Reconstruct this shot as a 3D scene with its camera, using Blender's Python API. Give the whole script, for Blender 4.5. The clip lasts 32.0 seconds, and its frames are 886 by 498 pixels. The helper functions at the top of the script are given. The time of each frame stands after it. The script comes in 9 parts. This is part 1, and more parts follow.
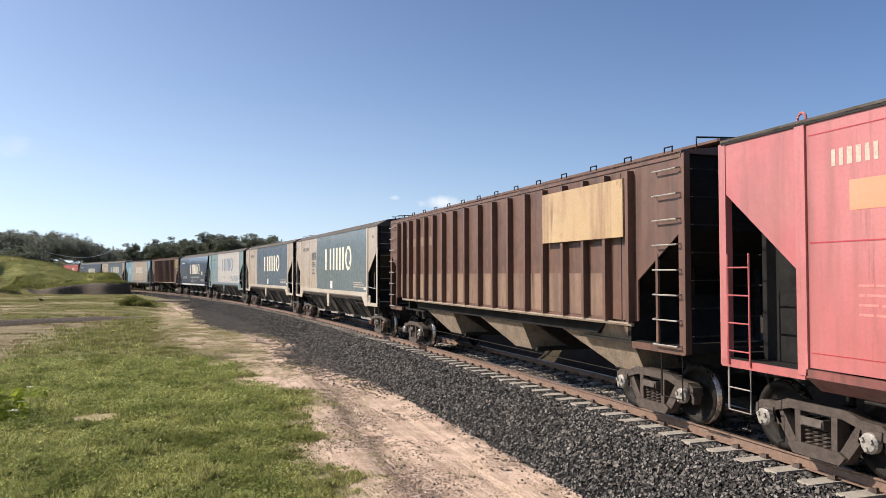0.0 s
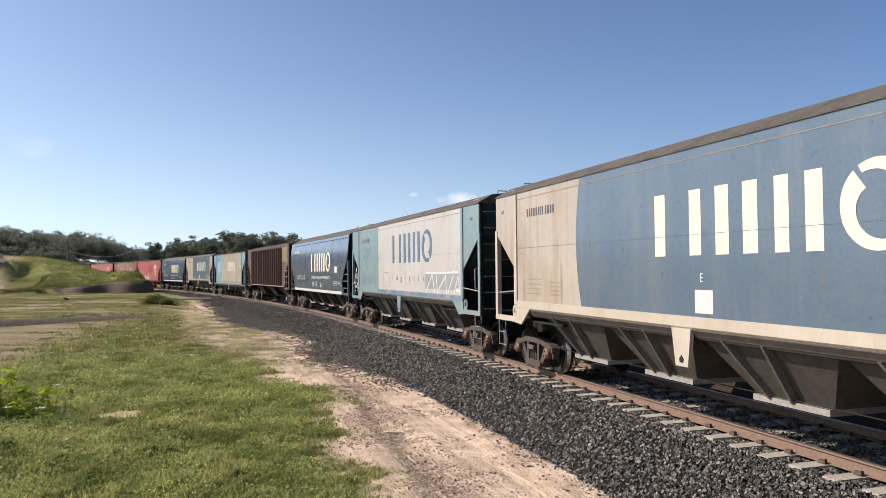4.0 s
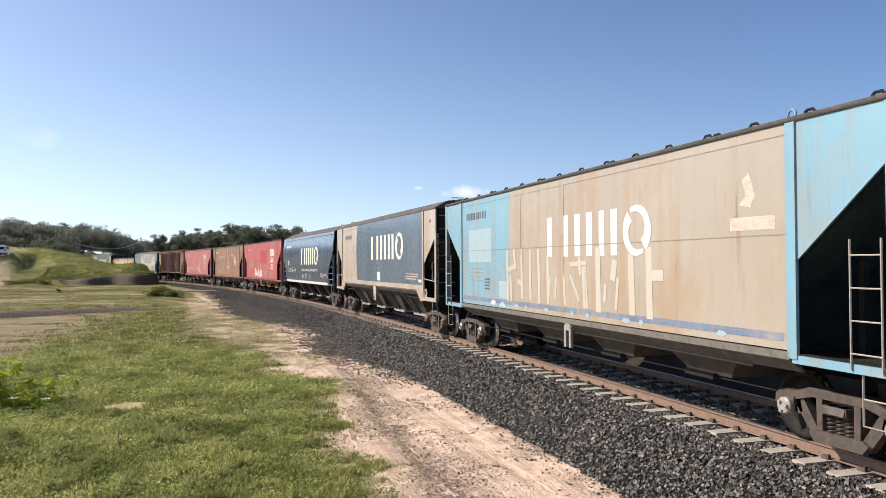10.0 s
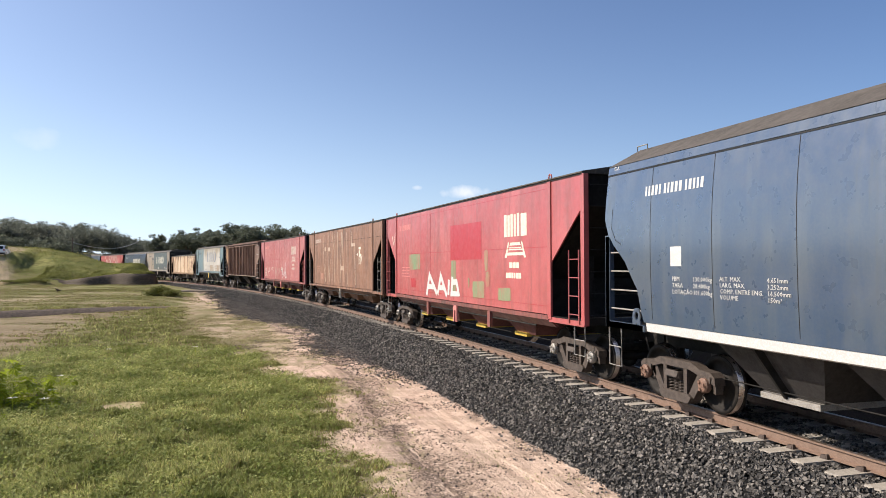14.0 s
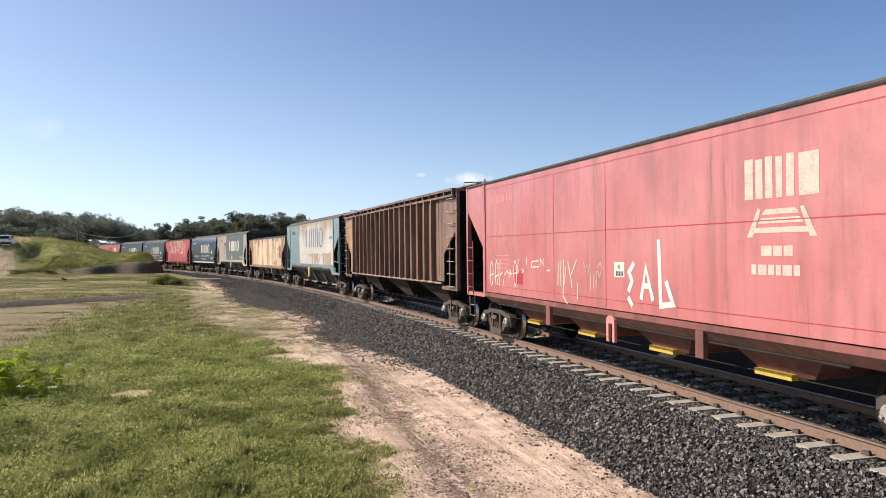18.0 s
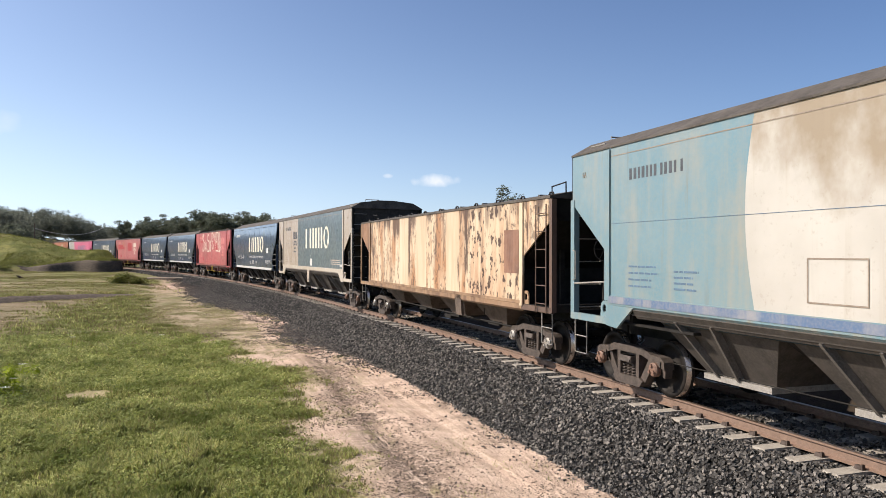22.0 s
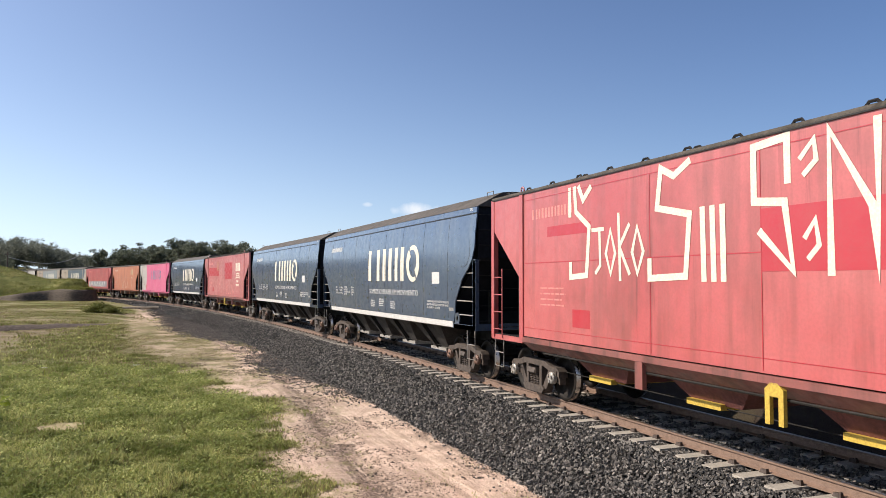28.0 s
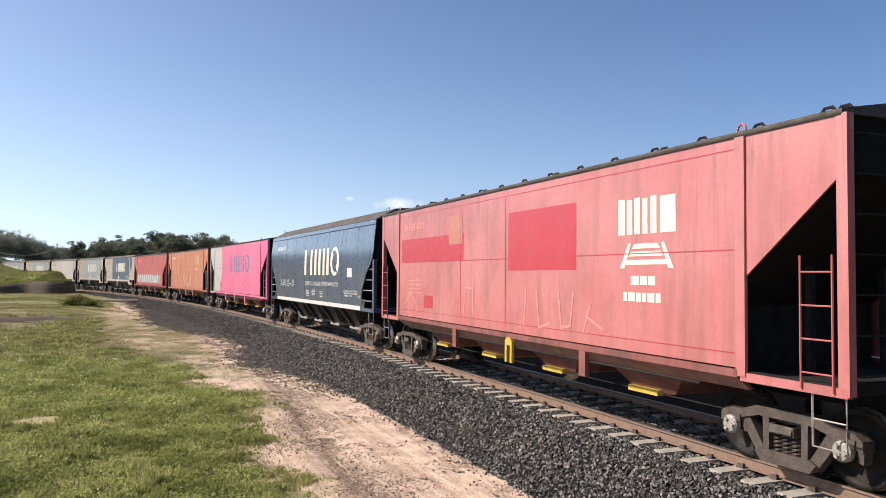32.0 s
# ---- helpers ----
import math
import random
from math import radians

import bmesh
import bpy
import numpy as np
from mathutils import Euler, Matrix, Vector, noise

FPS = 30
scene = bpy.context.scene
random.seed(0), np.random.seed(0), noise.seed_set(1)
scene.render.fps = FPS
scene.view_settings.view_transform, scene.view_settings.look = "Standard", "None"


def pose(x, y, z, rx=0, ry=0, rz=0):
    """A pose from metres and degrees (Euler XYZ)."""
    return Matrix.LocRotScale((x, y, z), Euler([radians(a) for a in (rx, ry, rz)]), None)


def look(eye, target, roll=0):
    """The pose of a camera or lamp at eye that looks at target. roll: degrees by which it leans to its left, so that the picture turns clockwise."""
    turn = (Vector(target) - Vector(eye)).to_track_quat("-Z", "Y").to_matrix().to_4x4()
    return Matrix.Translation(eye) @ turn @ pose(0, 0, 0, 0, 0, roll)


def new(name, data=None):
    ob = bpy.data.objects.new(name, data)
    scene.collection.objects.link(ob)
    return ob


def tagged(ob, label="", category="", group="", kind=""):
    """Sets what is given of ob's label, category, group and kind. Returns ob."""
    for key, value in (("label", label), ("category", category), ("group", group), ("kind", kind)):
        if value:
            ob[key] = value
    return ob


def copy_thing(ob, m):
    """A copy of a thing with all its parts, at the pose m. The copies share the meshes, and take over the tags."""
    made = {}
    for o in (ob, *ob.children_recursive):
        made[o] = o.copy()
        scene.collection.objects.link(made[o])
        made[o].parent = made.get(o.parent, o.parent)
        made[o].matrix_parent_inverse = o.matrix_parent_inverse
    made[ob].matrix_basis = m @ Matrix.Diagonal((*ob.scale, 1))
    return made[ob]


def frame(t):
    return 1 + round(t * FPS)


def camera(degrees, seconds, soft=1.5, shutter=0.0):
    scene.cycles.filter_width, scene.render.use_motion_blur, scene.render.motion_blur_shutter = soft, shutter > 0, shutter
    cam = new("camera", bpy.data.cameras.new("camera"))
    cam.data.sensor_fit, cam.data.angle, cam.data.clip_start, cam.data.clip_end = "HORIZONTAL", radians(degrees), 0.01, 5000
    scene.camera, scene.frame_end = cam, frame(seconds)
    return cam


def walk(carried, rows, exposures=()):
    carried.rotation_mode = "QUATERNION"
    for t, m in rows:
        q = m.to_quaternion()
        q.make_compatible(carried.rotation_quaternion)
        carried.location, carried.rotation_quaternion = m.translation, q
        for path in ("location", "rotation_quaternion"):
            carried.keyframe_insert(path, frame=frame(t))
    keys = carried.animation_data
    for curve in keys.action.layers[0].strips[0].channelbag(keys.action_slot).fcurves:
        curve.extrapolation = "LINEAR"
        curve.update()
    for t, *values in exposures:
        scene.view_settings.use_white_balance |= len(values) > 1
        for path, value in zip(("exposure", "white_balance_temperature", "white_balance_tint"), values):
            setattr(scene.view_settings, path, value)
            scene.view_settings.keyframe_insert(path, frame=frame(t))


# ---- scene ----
cam = camera(62.19, 32.0, soft=0.6)
EYE = (0.0, 0.0, 2.476)
# seconds and the camera's turn about x, y, z in degrees: a hand-held camera on one spot
PATH = [
    (0, 91.929, 0.077, -1.879), (0.5, 92.052, 0.098, -1.772), (1, 92.097, 0.2, -1.678), (1.5, 92.064, 0.323, -1.475),
    (2, 91.965, 0.493, -1.151), (2.5, 91.837, 0.562, -0.811), (3, 91.733, 0.578, -0.569), (3.5, 91.65, 0.555, -0.459),
    (5.5, 91.701, 0.504, -0.117), (6, 91.703, 0.512, -0.048), (6.5, 91.676, 0.469, -0.021), (7, 91.628, 0.487, 0.006),
    (7.5, 91.573, 0.477, 0.073), (8, 91.542, 0.443, 0.178), (8.5, 91.507, 0.378, 0.199), (9, 91.402, 0.304, 0.139),
    (9.5, 91.288, 0.239, 0.037), (10, 91.157, 0.25, -0.042), (10.5, 91.094, 0.223, -0.056), (11, 91.101, 0.228, -0.042),
    (11.5, 91.153, 0.259, 0.018), (12, 91.237, 0.363, 0.067), (12.5, 91.25, 0.355, 0.068), (13, 91.251, 0.347, 0.008),
    (13.5, 91.195, 0.295, -0.054), (14, 91.14, 0.224, -0.113), (14.5, 91.058, 0.299, -0.184), (16.5, 90.524, 0.569, -0.167),
    (17, 90.358, 0.592, -0.039), (17.5, 90.222, 0.595, 0.129), (18, 90.135, 0.569, 0.245), (18.5, 90.076, 0.522, 0.238),
    (19, 90.068, 0.444, 0.065), (19.5, 90.094, 0.378, -0.316), (20, 90.167, 0.352, -0.839), (20.5, 90.233, 0.226, -1.399),
    (21, 90.272, 0.064, -1.927), (21.5, 90.281, -0.046, -2.278), (22, 90.26, -0.127, -2.428), (22.5, 90.217, -0.039, -2.421),
    (23, 90.184, 0.145, -2.313), (23.5, 90.196, 0.356, -2.172), (24, 90.282, 0.519, -2.117), (24.5, 90.466, 0.552, -2.189),
    (25, 90.729, 0.548, -2.383), (25.5, 91.064, 0.54, -2.686), (27.5, 92.426, 0.215, -4.052), (28, 92.488, -0.075, -4.018),
    (28.5, 92.422, -0.415, -3.921), (29, 92.343, -0.756, -3.933), (29.5, 92.254, -0.912, -4.096), (30, 92.235, -1.043, -4.342),
    (30.5, 92.173, -0.964, -4.62), (31, 92.109, -0.835, -4.915), (31.5, 92.067, -0.615, -5.186), (32, 92.096, -0.465, -5.427),
]
# the camera opens up while dark wagons fill the picture
GAIN = [(0, 0.28), (1, 0.40), (2, 0.32), (3, 0.27), (6, 0.20), (7, 0.36), (8, 0.36), (9, 0.49), (10.5, 0.34), (12, 0.30), (14, 0.33), (17, 0.33), (19, 0.33), (20, 0.46),
        (21.2, 0.36), (22, 0.30), (24, 0.33), (25, 0.27), (28, 0.28), (29, 0.31), (32, 0.36)]
walk(cam, [(t, pose(*EYE, a, b, c)) for t, a, b, c in PATH], [(t, g + 0.20) for t, g in GAIN])

# ---- world and sun ----
SUN_AZ, SUN_EL = 83.0, 38.0   # degrees from +y towards -x, and above the horizon
sun_dir = Vector((-math.sin(radians(SUN_AZ)) * math.cos(radians(SUN_EL)), math.cos(radians(SUN_AZ)) * math.cos(radians(SUN_EL)), math.sin(radians(SUN_EL))))
sun = new("sun", bpy.data.lights.new("sun", "SUN"))
sun.data.energy, sun.data.angle, sun.data.color = 5.0, radians(0.55), (1.0, 0.89, 0.77)
sun.matrix_basis = look((0, 0, 60), Vector((0, 0, 60)) - sun_dir)


def make_world():
    w = bpy.data.worlds.new("sky")
    scene.world = w
    w.use_nodes = True
    nt = w.node_tree
    nd, lk = nt.nodes, nt.links
    bg = nd["Background"]
    sky = nd.new("ShaderNodeTexSky")
    sky.sky_type, sky.sun_disc = "NISHITA", False
    sky.sun_elevation, sky.sun_rotation = radians(SUN_EL), radians(-SUN_AZ)
    sky.air_density, sky.dust_density, sky.ozone_density, sky.altitude = 1.0, 0.9, 3.2, 600
    bg.inputs["Strength"].default_value = 0.090
    # two small fair-weather clouds and a hazy one
    tc = nd.new("ShaderNodeTexCoord")
    nz = nd.new("ShaderNodeTexNoise")
    nz.inputs["Scale"].default_value, nz.inputs["Detail"].default_value = 38, 6
    lk.new(tc.outputs["Generated"], nz.inputs["Vector"])
    total = None
    for az, el, wa, we, gain in ((-1.8, 5.6, 1.9, 0.62, 1.0), (1.9, 5.9, 0.5, 0.22, 0.6), (28.8, 8.6, 1.7, 0.8, 0.22)):
        c = Vector((-math.sin(radians(az)) * math.cos(radians(el)), math.cos(radians(az)) * math.cos(radians(el)), math.sin(radians(el))))
        right = Vector((math.cos(radians(az)), math.sin(radians(az)), 0))
        up = right.cross(c)
        terms = []
        for axis, width in ((right, wa), (up, we)):
            dot = nd.new("ShaderNodeVectorMath")
            dot.operation = "DOT_PRODUCT"
            lk.new(tc.outputs["Generated"], dot.inputs[0])
            dot.inputs[1].default_value = axis / math.sin(radians(width))
            off = nd.new("ShaderNodeMath")
            off.operation = "SUBTRACT"
            lk.new(dot.outputs["Value"], off.inputs[0])
            off.inputs[1].default_value = axis.dot(c) / math.sin(radians(width))
            sq = nd.new("ShaderNodeMath")
            sq.operation = "POWER"
            lk.new(off.outputs[0], sq.inputs[0])
            sq.inputs[1].default_value = 2
            terms.append(sq)
        add = nd.new("ShaderNodeMath")
        lk.new(terms[0].outputs[0], add.inputs[0]), lk.new(terms[1].outputs[0], add.inputs[1])
        mix = nd.new("ShaderNodeMath")
        mix.operation = "MULTIPLY_ADD"
        lk.new(nz.outputs["Fac"], mix.inputs[0])
        mix.inputs[1].default_value = -2.4
        lk.new(add.outputs[0], mix.inputs[2])
        ramp = nd.new("ShaderNodeMapRange")
        ramp.inputs["From Min"].default_value, ramp.inputs["From Max"].default_value = -0.25, -1.5
        ramp.inputs["To Max"].default_value = gain
        lk.new(mix.outputs[0], ramp.inputs["Value"])
        if total is None:
            total = ramp.outputs[0]
        else:
            mx = nd.new("ShaderNodeMath")
            mx.operation = "MAXIMUM"
            lk.new(total, mx.inputs[0]), lk.new(ramp.outputs[0], mx.inputs[1])
            total = mx.outputs[0]
    front = nd.new("ShaderNodeSeparateXYZ")
    lk.new(tc.outputs["Generated"], front.inputs[0])
    gate = nd.new("ShaderNodeMath")
    gate.operation = "GREATER_THAN"
    lk.new(front.outputs["Y"], gate.inputs[0])
    gate.inputs[1].default_value = 0.2
    fac = nd.new("ShaderNodeMath")
    fac.operation = "MULTIPLY"
    lk.new(total, fac.inputs[0]), lk.new(gate.outputs[0], fac.inputs[1])
    cm = nd.new("ShaderNodeMix")
    cm.data_type = "RGBA"
    lk.new(fac.outputs[0], cm.inputs[0])
    # pale haze towards the horizon, stronger on the sun's side
    def calc(op, a, b, c=None):
        q = nd.new("ShaderNodeMath")
        q.operation = op
        for s, v in zip(q.inputs, (a, b, c)):
            if hasattr(v, "is_output"):
                lk.new(v, s)
            elif v is not None:
                s.default_value = v
        return q.outputs[0]
    low = calc("POWER", 2.718, calc("DIVIDE", calc("ABSOLUTE", front.outputs["Z"], 0), -0.15))
    side = calc("MULTIPLY_ADD", front.outputs["X"], -0.62, 0.55)
    hz = nd.new("ShaderNodeMix")
    hz.data_type = "RGBA"
    lk.new(calc("MULTIPLY", low, side), hz.inputs[0])
    tint = nd.new("ShaderNodeMix")
    tint.data_type, tint.blend_type = "RGBA", "MULTIPLY"
    tint.inputs[0].default_value = 1.0
    lk.new(sky.outputs[0], tint.inputs[6])
    tint.inputs[7].default_value = (0.66, 0.76, 0.945, 1)
    lk.new(tint.outputs[2], hz.inputs[6])
    hz.inputs[7].default_value = (7.9, 9.5, 11.2, 1)
    # the bright sky round the sun
    near = nd.new("ShaderNodeVectorMath")
    near.operation = "DOT_PRODUCT"
    lk.new(tc.outputs["Generated"], near.inputs[0])
    near.inputs[1].default_value = sun_dir
    far_off = calc("ARCCOSINE", near.outputs["Value"], 0)
    ring = calc("MULTIPLY", calc("POWER", 2.718, calc("DIVIDE", far_off, -0.27)), 22.0)
    glow = nd.new("ShaderNodeMix")
    glow.data_type, glow.blend_type = "RGBA", "ADD"
    glow.inputs[0].default_value = 1.0
    lk.new(hz.outputs[2], glow.inputs[6])
    shine = nd.new("ShaderNodeCombineColor")
    for s, f in zip(shine.inputs, (1.0, 0.97, 0.92)):
        lk.new(calc("MULTIPLY", ring, f), s)
    lk.new(shine.outputs[0], glow.inputs[7])
    lk.new(glow.outputs[2], cm.inputs[6])
    cm.inputs[7].default_value = (8.4, 8.4, 8.6, 1)
    lk.new(cm.outputs[2], bg.inputs["Color"])


make_world()

# ---- materials ----
class Nodes:
    """A small builder of node materials: object-space noise, ramps and mixes."""
    def __init__(self, name, rough=0.6, metal=0.0):
        self.mat = bpy.data.materials.new(name)
        self.mat.use_nodes = True
        self.nt = self.mat.node_tree
        self.nd, self.lk = self.nt.nodes, self.nt.links
        self.bsdf = self.nd["Principled BSDF"]
        self.bsdf.inputs["Roughness"].default_value, self.bsdf.inputs["Metallic"].default_value = rough, metal
        self.tc = self.nd.new("ShaderNodeTexCoord")
        self.info = self.nd.new("ShaderNodeObjectInfo")
        self.seed = self.math("MULTIPLY", self.info.outputs["Random"], 40.0)

    def math(self, op, a, b=None, c=None):
        n = self.nd.new("ShaderNodeMath")
        n.operation = op
        for s, v in zip(n.inputs, (a, b, c)):
            if v is None:
                continue
            if hasattr(v, "is_output"):
                self.lk.new(v, s)
            else:
                s.default_value = v
        return n.outputs[0]

    def noise(self, scale, stretch=(1, 1, 1), detail=4, rough=0.55, seeded=True, dist=0.0):
        m = self.nd.new("ShaderNodeMapping")
        m.inputs["Scale"].default_value = stretch
        self.lk.new(self.tc.outputs["Object"], m.inputs["Vector"])
        n = self.nd.new("ShaderNodeTexNoise")
        n.noise_dimensions = "4D"
        n.inputs["Scale"].default_value, n.inputs["Detail"].default_value, n.inputs["Roughness"].default_value = scale, detail, rough
        n.inputs["Distortion"].default_value = dist
        self.lk.new(m.outputs[0], n.inputs["Vector"])
        if seeded:
            self.lk.new(self.seed, n.inputs["W"])
        return n.outputs["Fac"]

    def voronoi(self, scale, out="Distance"):
        n = self.nd.new("ShaderNodeTexVoronoi")
        n.inputs["Scale"].default_value = scale
        self.lk.new(self.tc.outputs["Object"], n.inputs["Vector"])
        return n.outputs[out]

    def band(self, v, lo, hi, to0=0.0, to1=1.0):
        n = self.nd.new("ShaderNodeMapRange")
        for k, x in (("From Min", lo), ("From Max", hi), ("To Min", to0), ("To Max", to1)):
            n.inputs[k].default_value = x
        self.lk.new(v, n.inputs["Value"])
        return n.outputs[0]

    def mix(self, fac, a, b, mode="MIX"):
        n = self.nd.new("ShaderNodeMix")
        n.data_type, n.blend_type = "RGBA", mode
        for s, v in ((n.inputs[0], fac), (n.inputs[6], a), (n.inputs[7], b)):
            if hasattr(v, "is_output"):
                self.lk.new(v, s)
            elif isinstance(v, tuple):
                s.default_value = (*v, 1)[:4]
            else:
                s.default_value = v
        return n.outputs[2]

    def attr(self, name):
        n = self.nd.new("ShaderNodeAttribute")
        n.attribute_name = name
        return n

    def done(self, color, bump=None, strength=0.3, distance=0.01, rough=None):
        self.lk.new(color, self.bsdf.inputs["Base Color"])
        if rough is not None:
            self.lk.new(rough, self.bsdf.inputs["Roughness"])
        if bump is not None:
            b = self.nd.new("ShaderNodeBump")
            b.inputs["Strength"].default_value, b.inputs["Distance"].default_value = strength, distance
            self.lk.new(bump, b.inputs["Height"])
            self.lk.new(b.outputs[0], self.bsdf.inputs["Normal"])
        return self.mat


def paint(name, c, fade=None, dirt=(0.16, 0.10, 0.06), grime=0.35, rust=0.0, rough=0.45, coat=0.0, buckle=0.25):
    """Wagon paint: faded in large clouds, streaked downwards, chipped to rust, with gently buckled sheet."""
    n = Nodes(name, rough)
    n.bsdf.inputs["Coat Weight"].default_value, n.bsdf.inputs["Coat Roughness"].default_value = coat or (0.5 if rough < 0.5 else 0.2), 0.16 if coat else 0.26
    n.bsdf.inputs["Coat IOR"].default_value = 1.7 if coat else 1.5
    if max(c) > 0.2:
        c, fade = tuple(x * 0.97 for x in c), fade and tuple(x * 0.97 for x in fade)
    fade = fade or tuple(min(1, x * 1.25 + 0.03) for x in c)
    col = n.mix(n.band(n.noise(0.55, detail=3), 0.35, 0.7), c, fade)
    col = n.mix(n.math("MULTIPLY", n.info.outputs["Random"], 0.45), col, fade)
    streak = n.band(n.noise(3.2, (1, 1, 0.09), 5, 0.6), 0.49, 0.66)
    col = n.mix(n.math("MULTIPLY", streak, grime), col, dirt)
    cloud = n.band(n.noise(1.1, (1, 1, 0.6), 6, 0.62), 0.51, 0.67)
    col = n.mix(n.math("MULTIPLY", cloud, grime * 0.9), col, dirt)
    fine = n.band(n.noise(24, detail=3), 0.42, 0.62)
    col = n.mix(n.math("MULTIPLY", fine, 0.16), col, dirt)
    drip = n.band(n.noise(6.5, (1, 1, 0.05), 6, 0.65), 0.57, 0.68)
    col = n.mix(n.math("MULTIPLY", n.math("MULTIPLY", drip, n.band(n.noise(0.8, detail=3), 0.42, 0.6)), min(1, grime * 1.4)), col, tuple(x * 0.6 for x in dirt))
    if rust:
        spot = n.band(n.noise(2.4, (1, 1, 0.45), 8, 0.68), 0.66 - rust * 0.2, 0.74 - rust * 0.18)
        col = n.mix(spot, col, (0.13, 0.055, 0.025))
    rg = n.band(n.noise(5, detail=3), 0.3, 0.7, rough - 0.1, rough + 0.18)
    return n.done(col, n.noise(1.6, (0.9, 0.9, 0.55), 2), buckle, 0.03, rg)


def smoked(name):
    """Old white paint with soft brown stains that hang from the eaves."""
    n = Nodes(name, 0.5)
    col = n.mix(n.band(n.noise(0.8, detail=4), 0.35, 0.7), (0.385, 0.36, 0.32), (0.475, 0.45, 0.405))
    xyz = n.nd.new("ShaderNodeSeparateXYZ")
    n.lk.new(n.tc.outputs["Object"], xyz.inputs[0])
    hang = n.math("ADD", n.noise(0.75, (1, 1, 0.7), 6, 0.58), n.math("MULTIPLY", n.math("SUBTRACT", xyz.outputs["Z"], 3.2), 0.13))
    col = n.mix(n.band(hang, 0.50, 0.66, 0, 0.9), col, (0.235, 0.180, 0.115))
    streak = n.band(n.noise(4.5, (1, 1, 0.06), 5, 0.6), 0.54, 0.70, 0, 0.35)
    col = n.mix(streak, col, (0.30, 0.24, 0.17))
    col = n.mix(n.band(n.noise(14, detail=5, rough=0.7), 0.58, 0.70, 0, 0.3), col, (0.21, 0.16, 0.11))
    return n.done(col, n.noise(1.6, (0.9, 0.9, 0.55), 2), 0.25, 0.03)


def rusted(name, runs, spots):
    """Old cream paint with rust: orange veils, dark runs from above and round spots that drip."""
    n = Nodes(name, 0.6)
    col = n.mix(n.band(n.noise(0.7, (1, 1, 0.5), 4), 0.35, 0.7), (0.52, 0.40, 0.27), (0.60, 0.48, 0.34))
    veil = n.band(n.noise(2.6, (1, 1, 0.16), 6, 0.6), 0.44, 0.60)
    col = n.mix(n.math("MULTIPLY", veil, 0.20 + 0.70 * runs), col, (0.32, 0.150, 0.062))
    run = n.band(n.noise(3.4, (1, 1, 0.13), 7, 0.66), 0.60 - 0.09 * runs, 0.65 - 0.08 * runs)
    mask = n.band(n.noise(0.9, (1, 1, 0.4), 4), 0.42, 0.52)
    col = n.mix(n.math("MULTIPLY", n.math("MULTIPLY", run, mask), 0.95), col, (0.070, 0.036, 0.022))
    xyz = n.nd.new("ShaderNodeSeparateXYZ")
    n.lk.new(n.tc.outputs["Object"], xyz.inputs[0])
    hang = n.math("ADD", n.noise(2.2, (1, 1, 0.10), 5, 0.6), n.math("MULTIPLY", n.math("SUBTRACT", xyz.outputs["Z"], 3.3), 0.30))
    col = n.mix(n.math("MULTIPLY", n.band(hang, 0.50, 0.60), runs * 0.9), col, (0.085, 0.046, 0.028))
    if spots:
        m = n.nd.new("ShaderNodeMapping")
        m.inputs["Scale"].default_value = (1, 1, 0.62)
        n.lk.new(n.tc.outputs["Object"], m.inputs["Vector"])
        v = n.nd.new("ShaderNodeTexVoronoi")
        v.inputs["Scale"].default_value = 5.2
        wob = n.nd.new("ShaderNodeVectorMath")
        wob.operation = "ADD"
        n.lk.new(m.outputs[0], wob.inputs[0])
        nz = n.nd.new("ShaderNodeTexNoise")
        nz.inputs["Scale"].default_value, nz.inputs["Detail"].default_value = 7, 4
        n.lk.new(n.tc.outputs["Object"], nz.inputs["Vector"])
        sc = n.nd.new("ShaderNodeVectorMath")
        sc.operation = "SCALE"
        sc.inputs["Scale"].default_value = 0.30
        n.lk.new(nz.outputs["Color"], sc.inputs[0])
        n.lk.new(sc.outputs[0], wob.inputs[1])
        n.lk.new(wob.outputs[0], v.inputs["Vector"])
        keep = n.band(n.noise(1.5, (1, 1, 0.6), 3), 0.40, 0.46)
        col = n.mix(n.math("MULTIPLY", n.band(v.outputs["Distance"], 0.42, 0.30), n.math("MULTIPLY", keep, spots)), col, (0.060, 0.032, 0.021))
        pit = n.band(n.noise(9, (1, 1, 0.7), 6, 0.7), 0.56, 0.62)
        col = n.mix(n.math("MULTIPLY", n.math("MULTIPLY", pit, n.band(n.noise(0.7, detail=4), 0.44, 0.56)), 0.85), col, (0.075, 0.040, 0.026))
    return n.done(col, n.noise(1.6, (0.9, 0.9, 0.55), 2), 0.25, 0.03)


def plain(name, c, rough=0.6, metal=0.0, spread=0.25, scale=8, bump=0.2, c2=None):
    n = Nodes(name, rough, metal)
    if max(c) < 0.06 and rough > 0.5:
        n.bsdf.inputs["Specular IOR Level"].default_value = 0.2
    c2 = c2 or tuple(x * (1 - spread) for x in c)
    a = n.noise(scale, detail=5)
    col = n.mix(n.band(a, 0.35, 0.65), c, c2)
    col = n.mix(n.band(n.noise(scale * 7, detail=2), 0.45, 0.62, 0, 0.45), col, tuple(min(1, x * 1.4) for x in c))
    return n.done(col, n.noise(scale * 5, detail=3), bump, 0.01, n.band(a, 0.3, 0.7, max(0.05, rough - 0.12), min(1, rough + 0.12)))


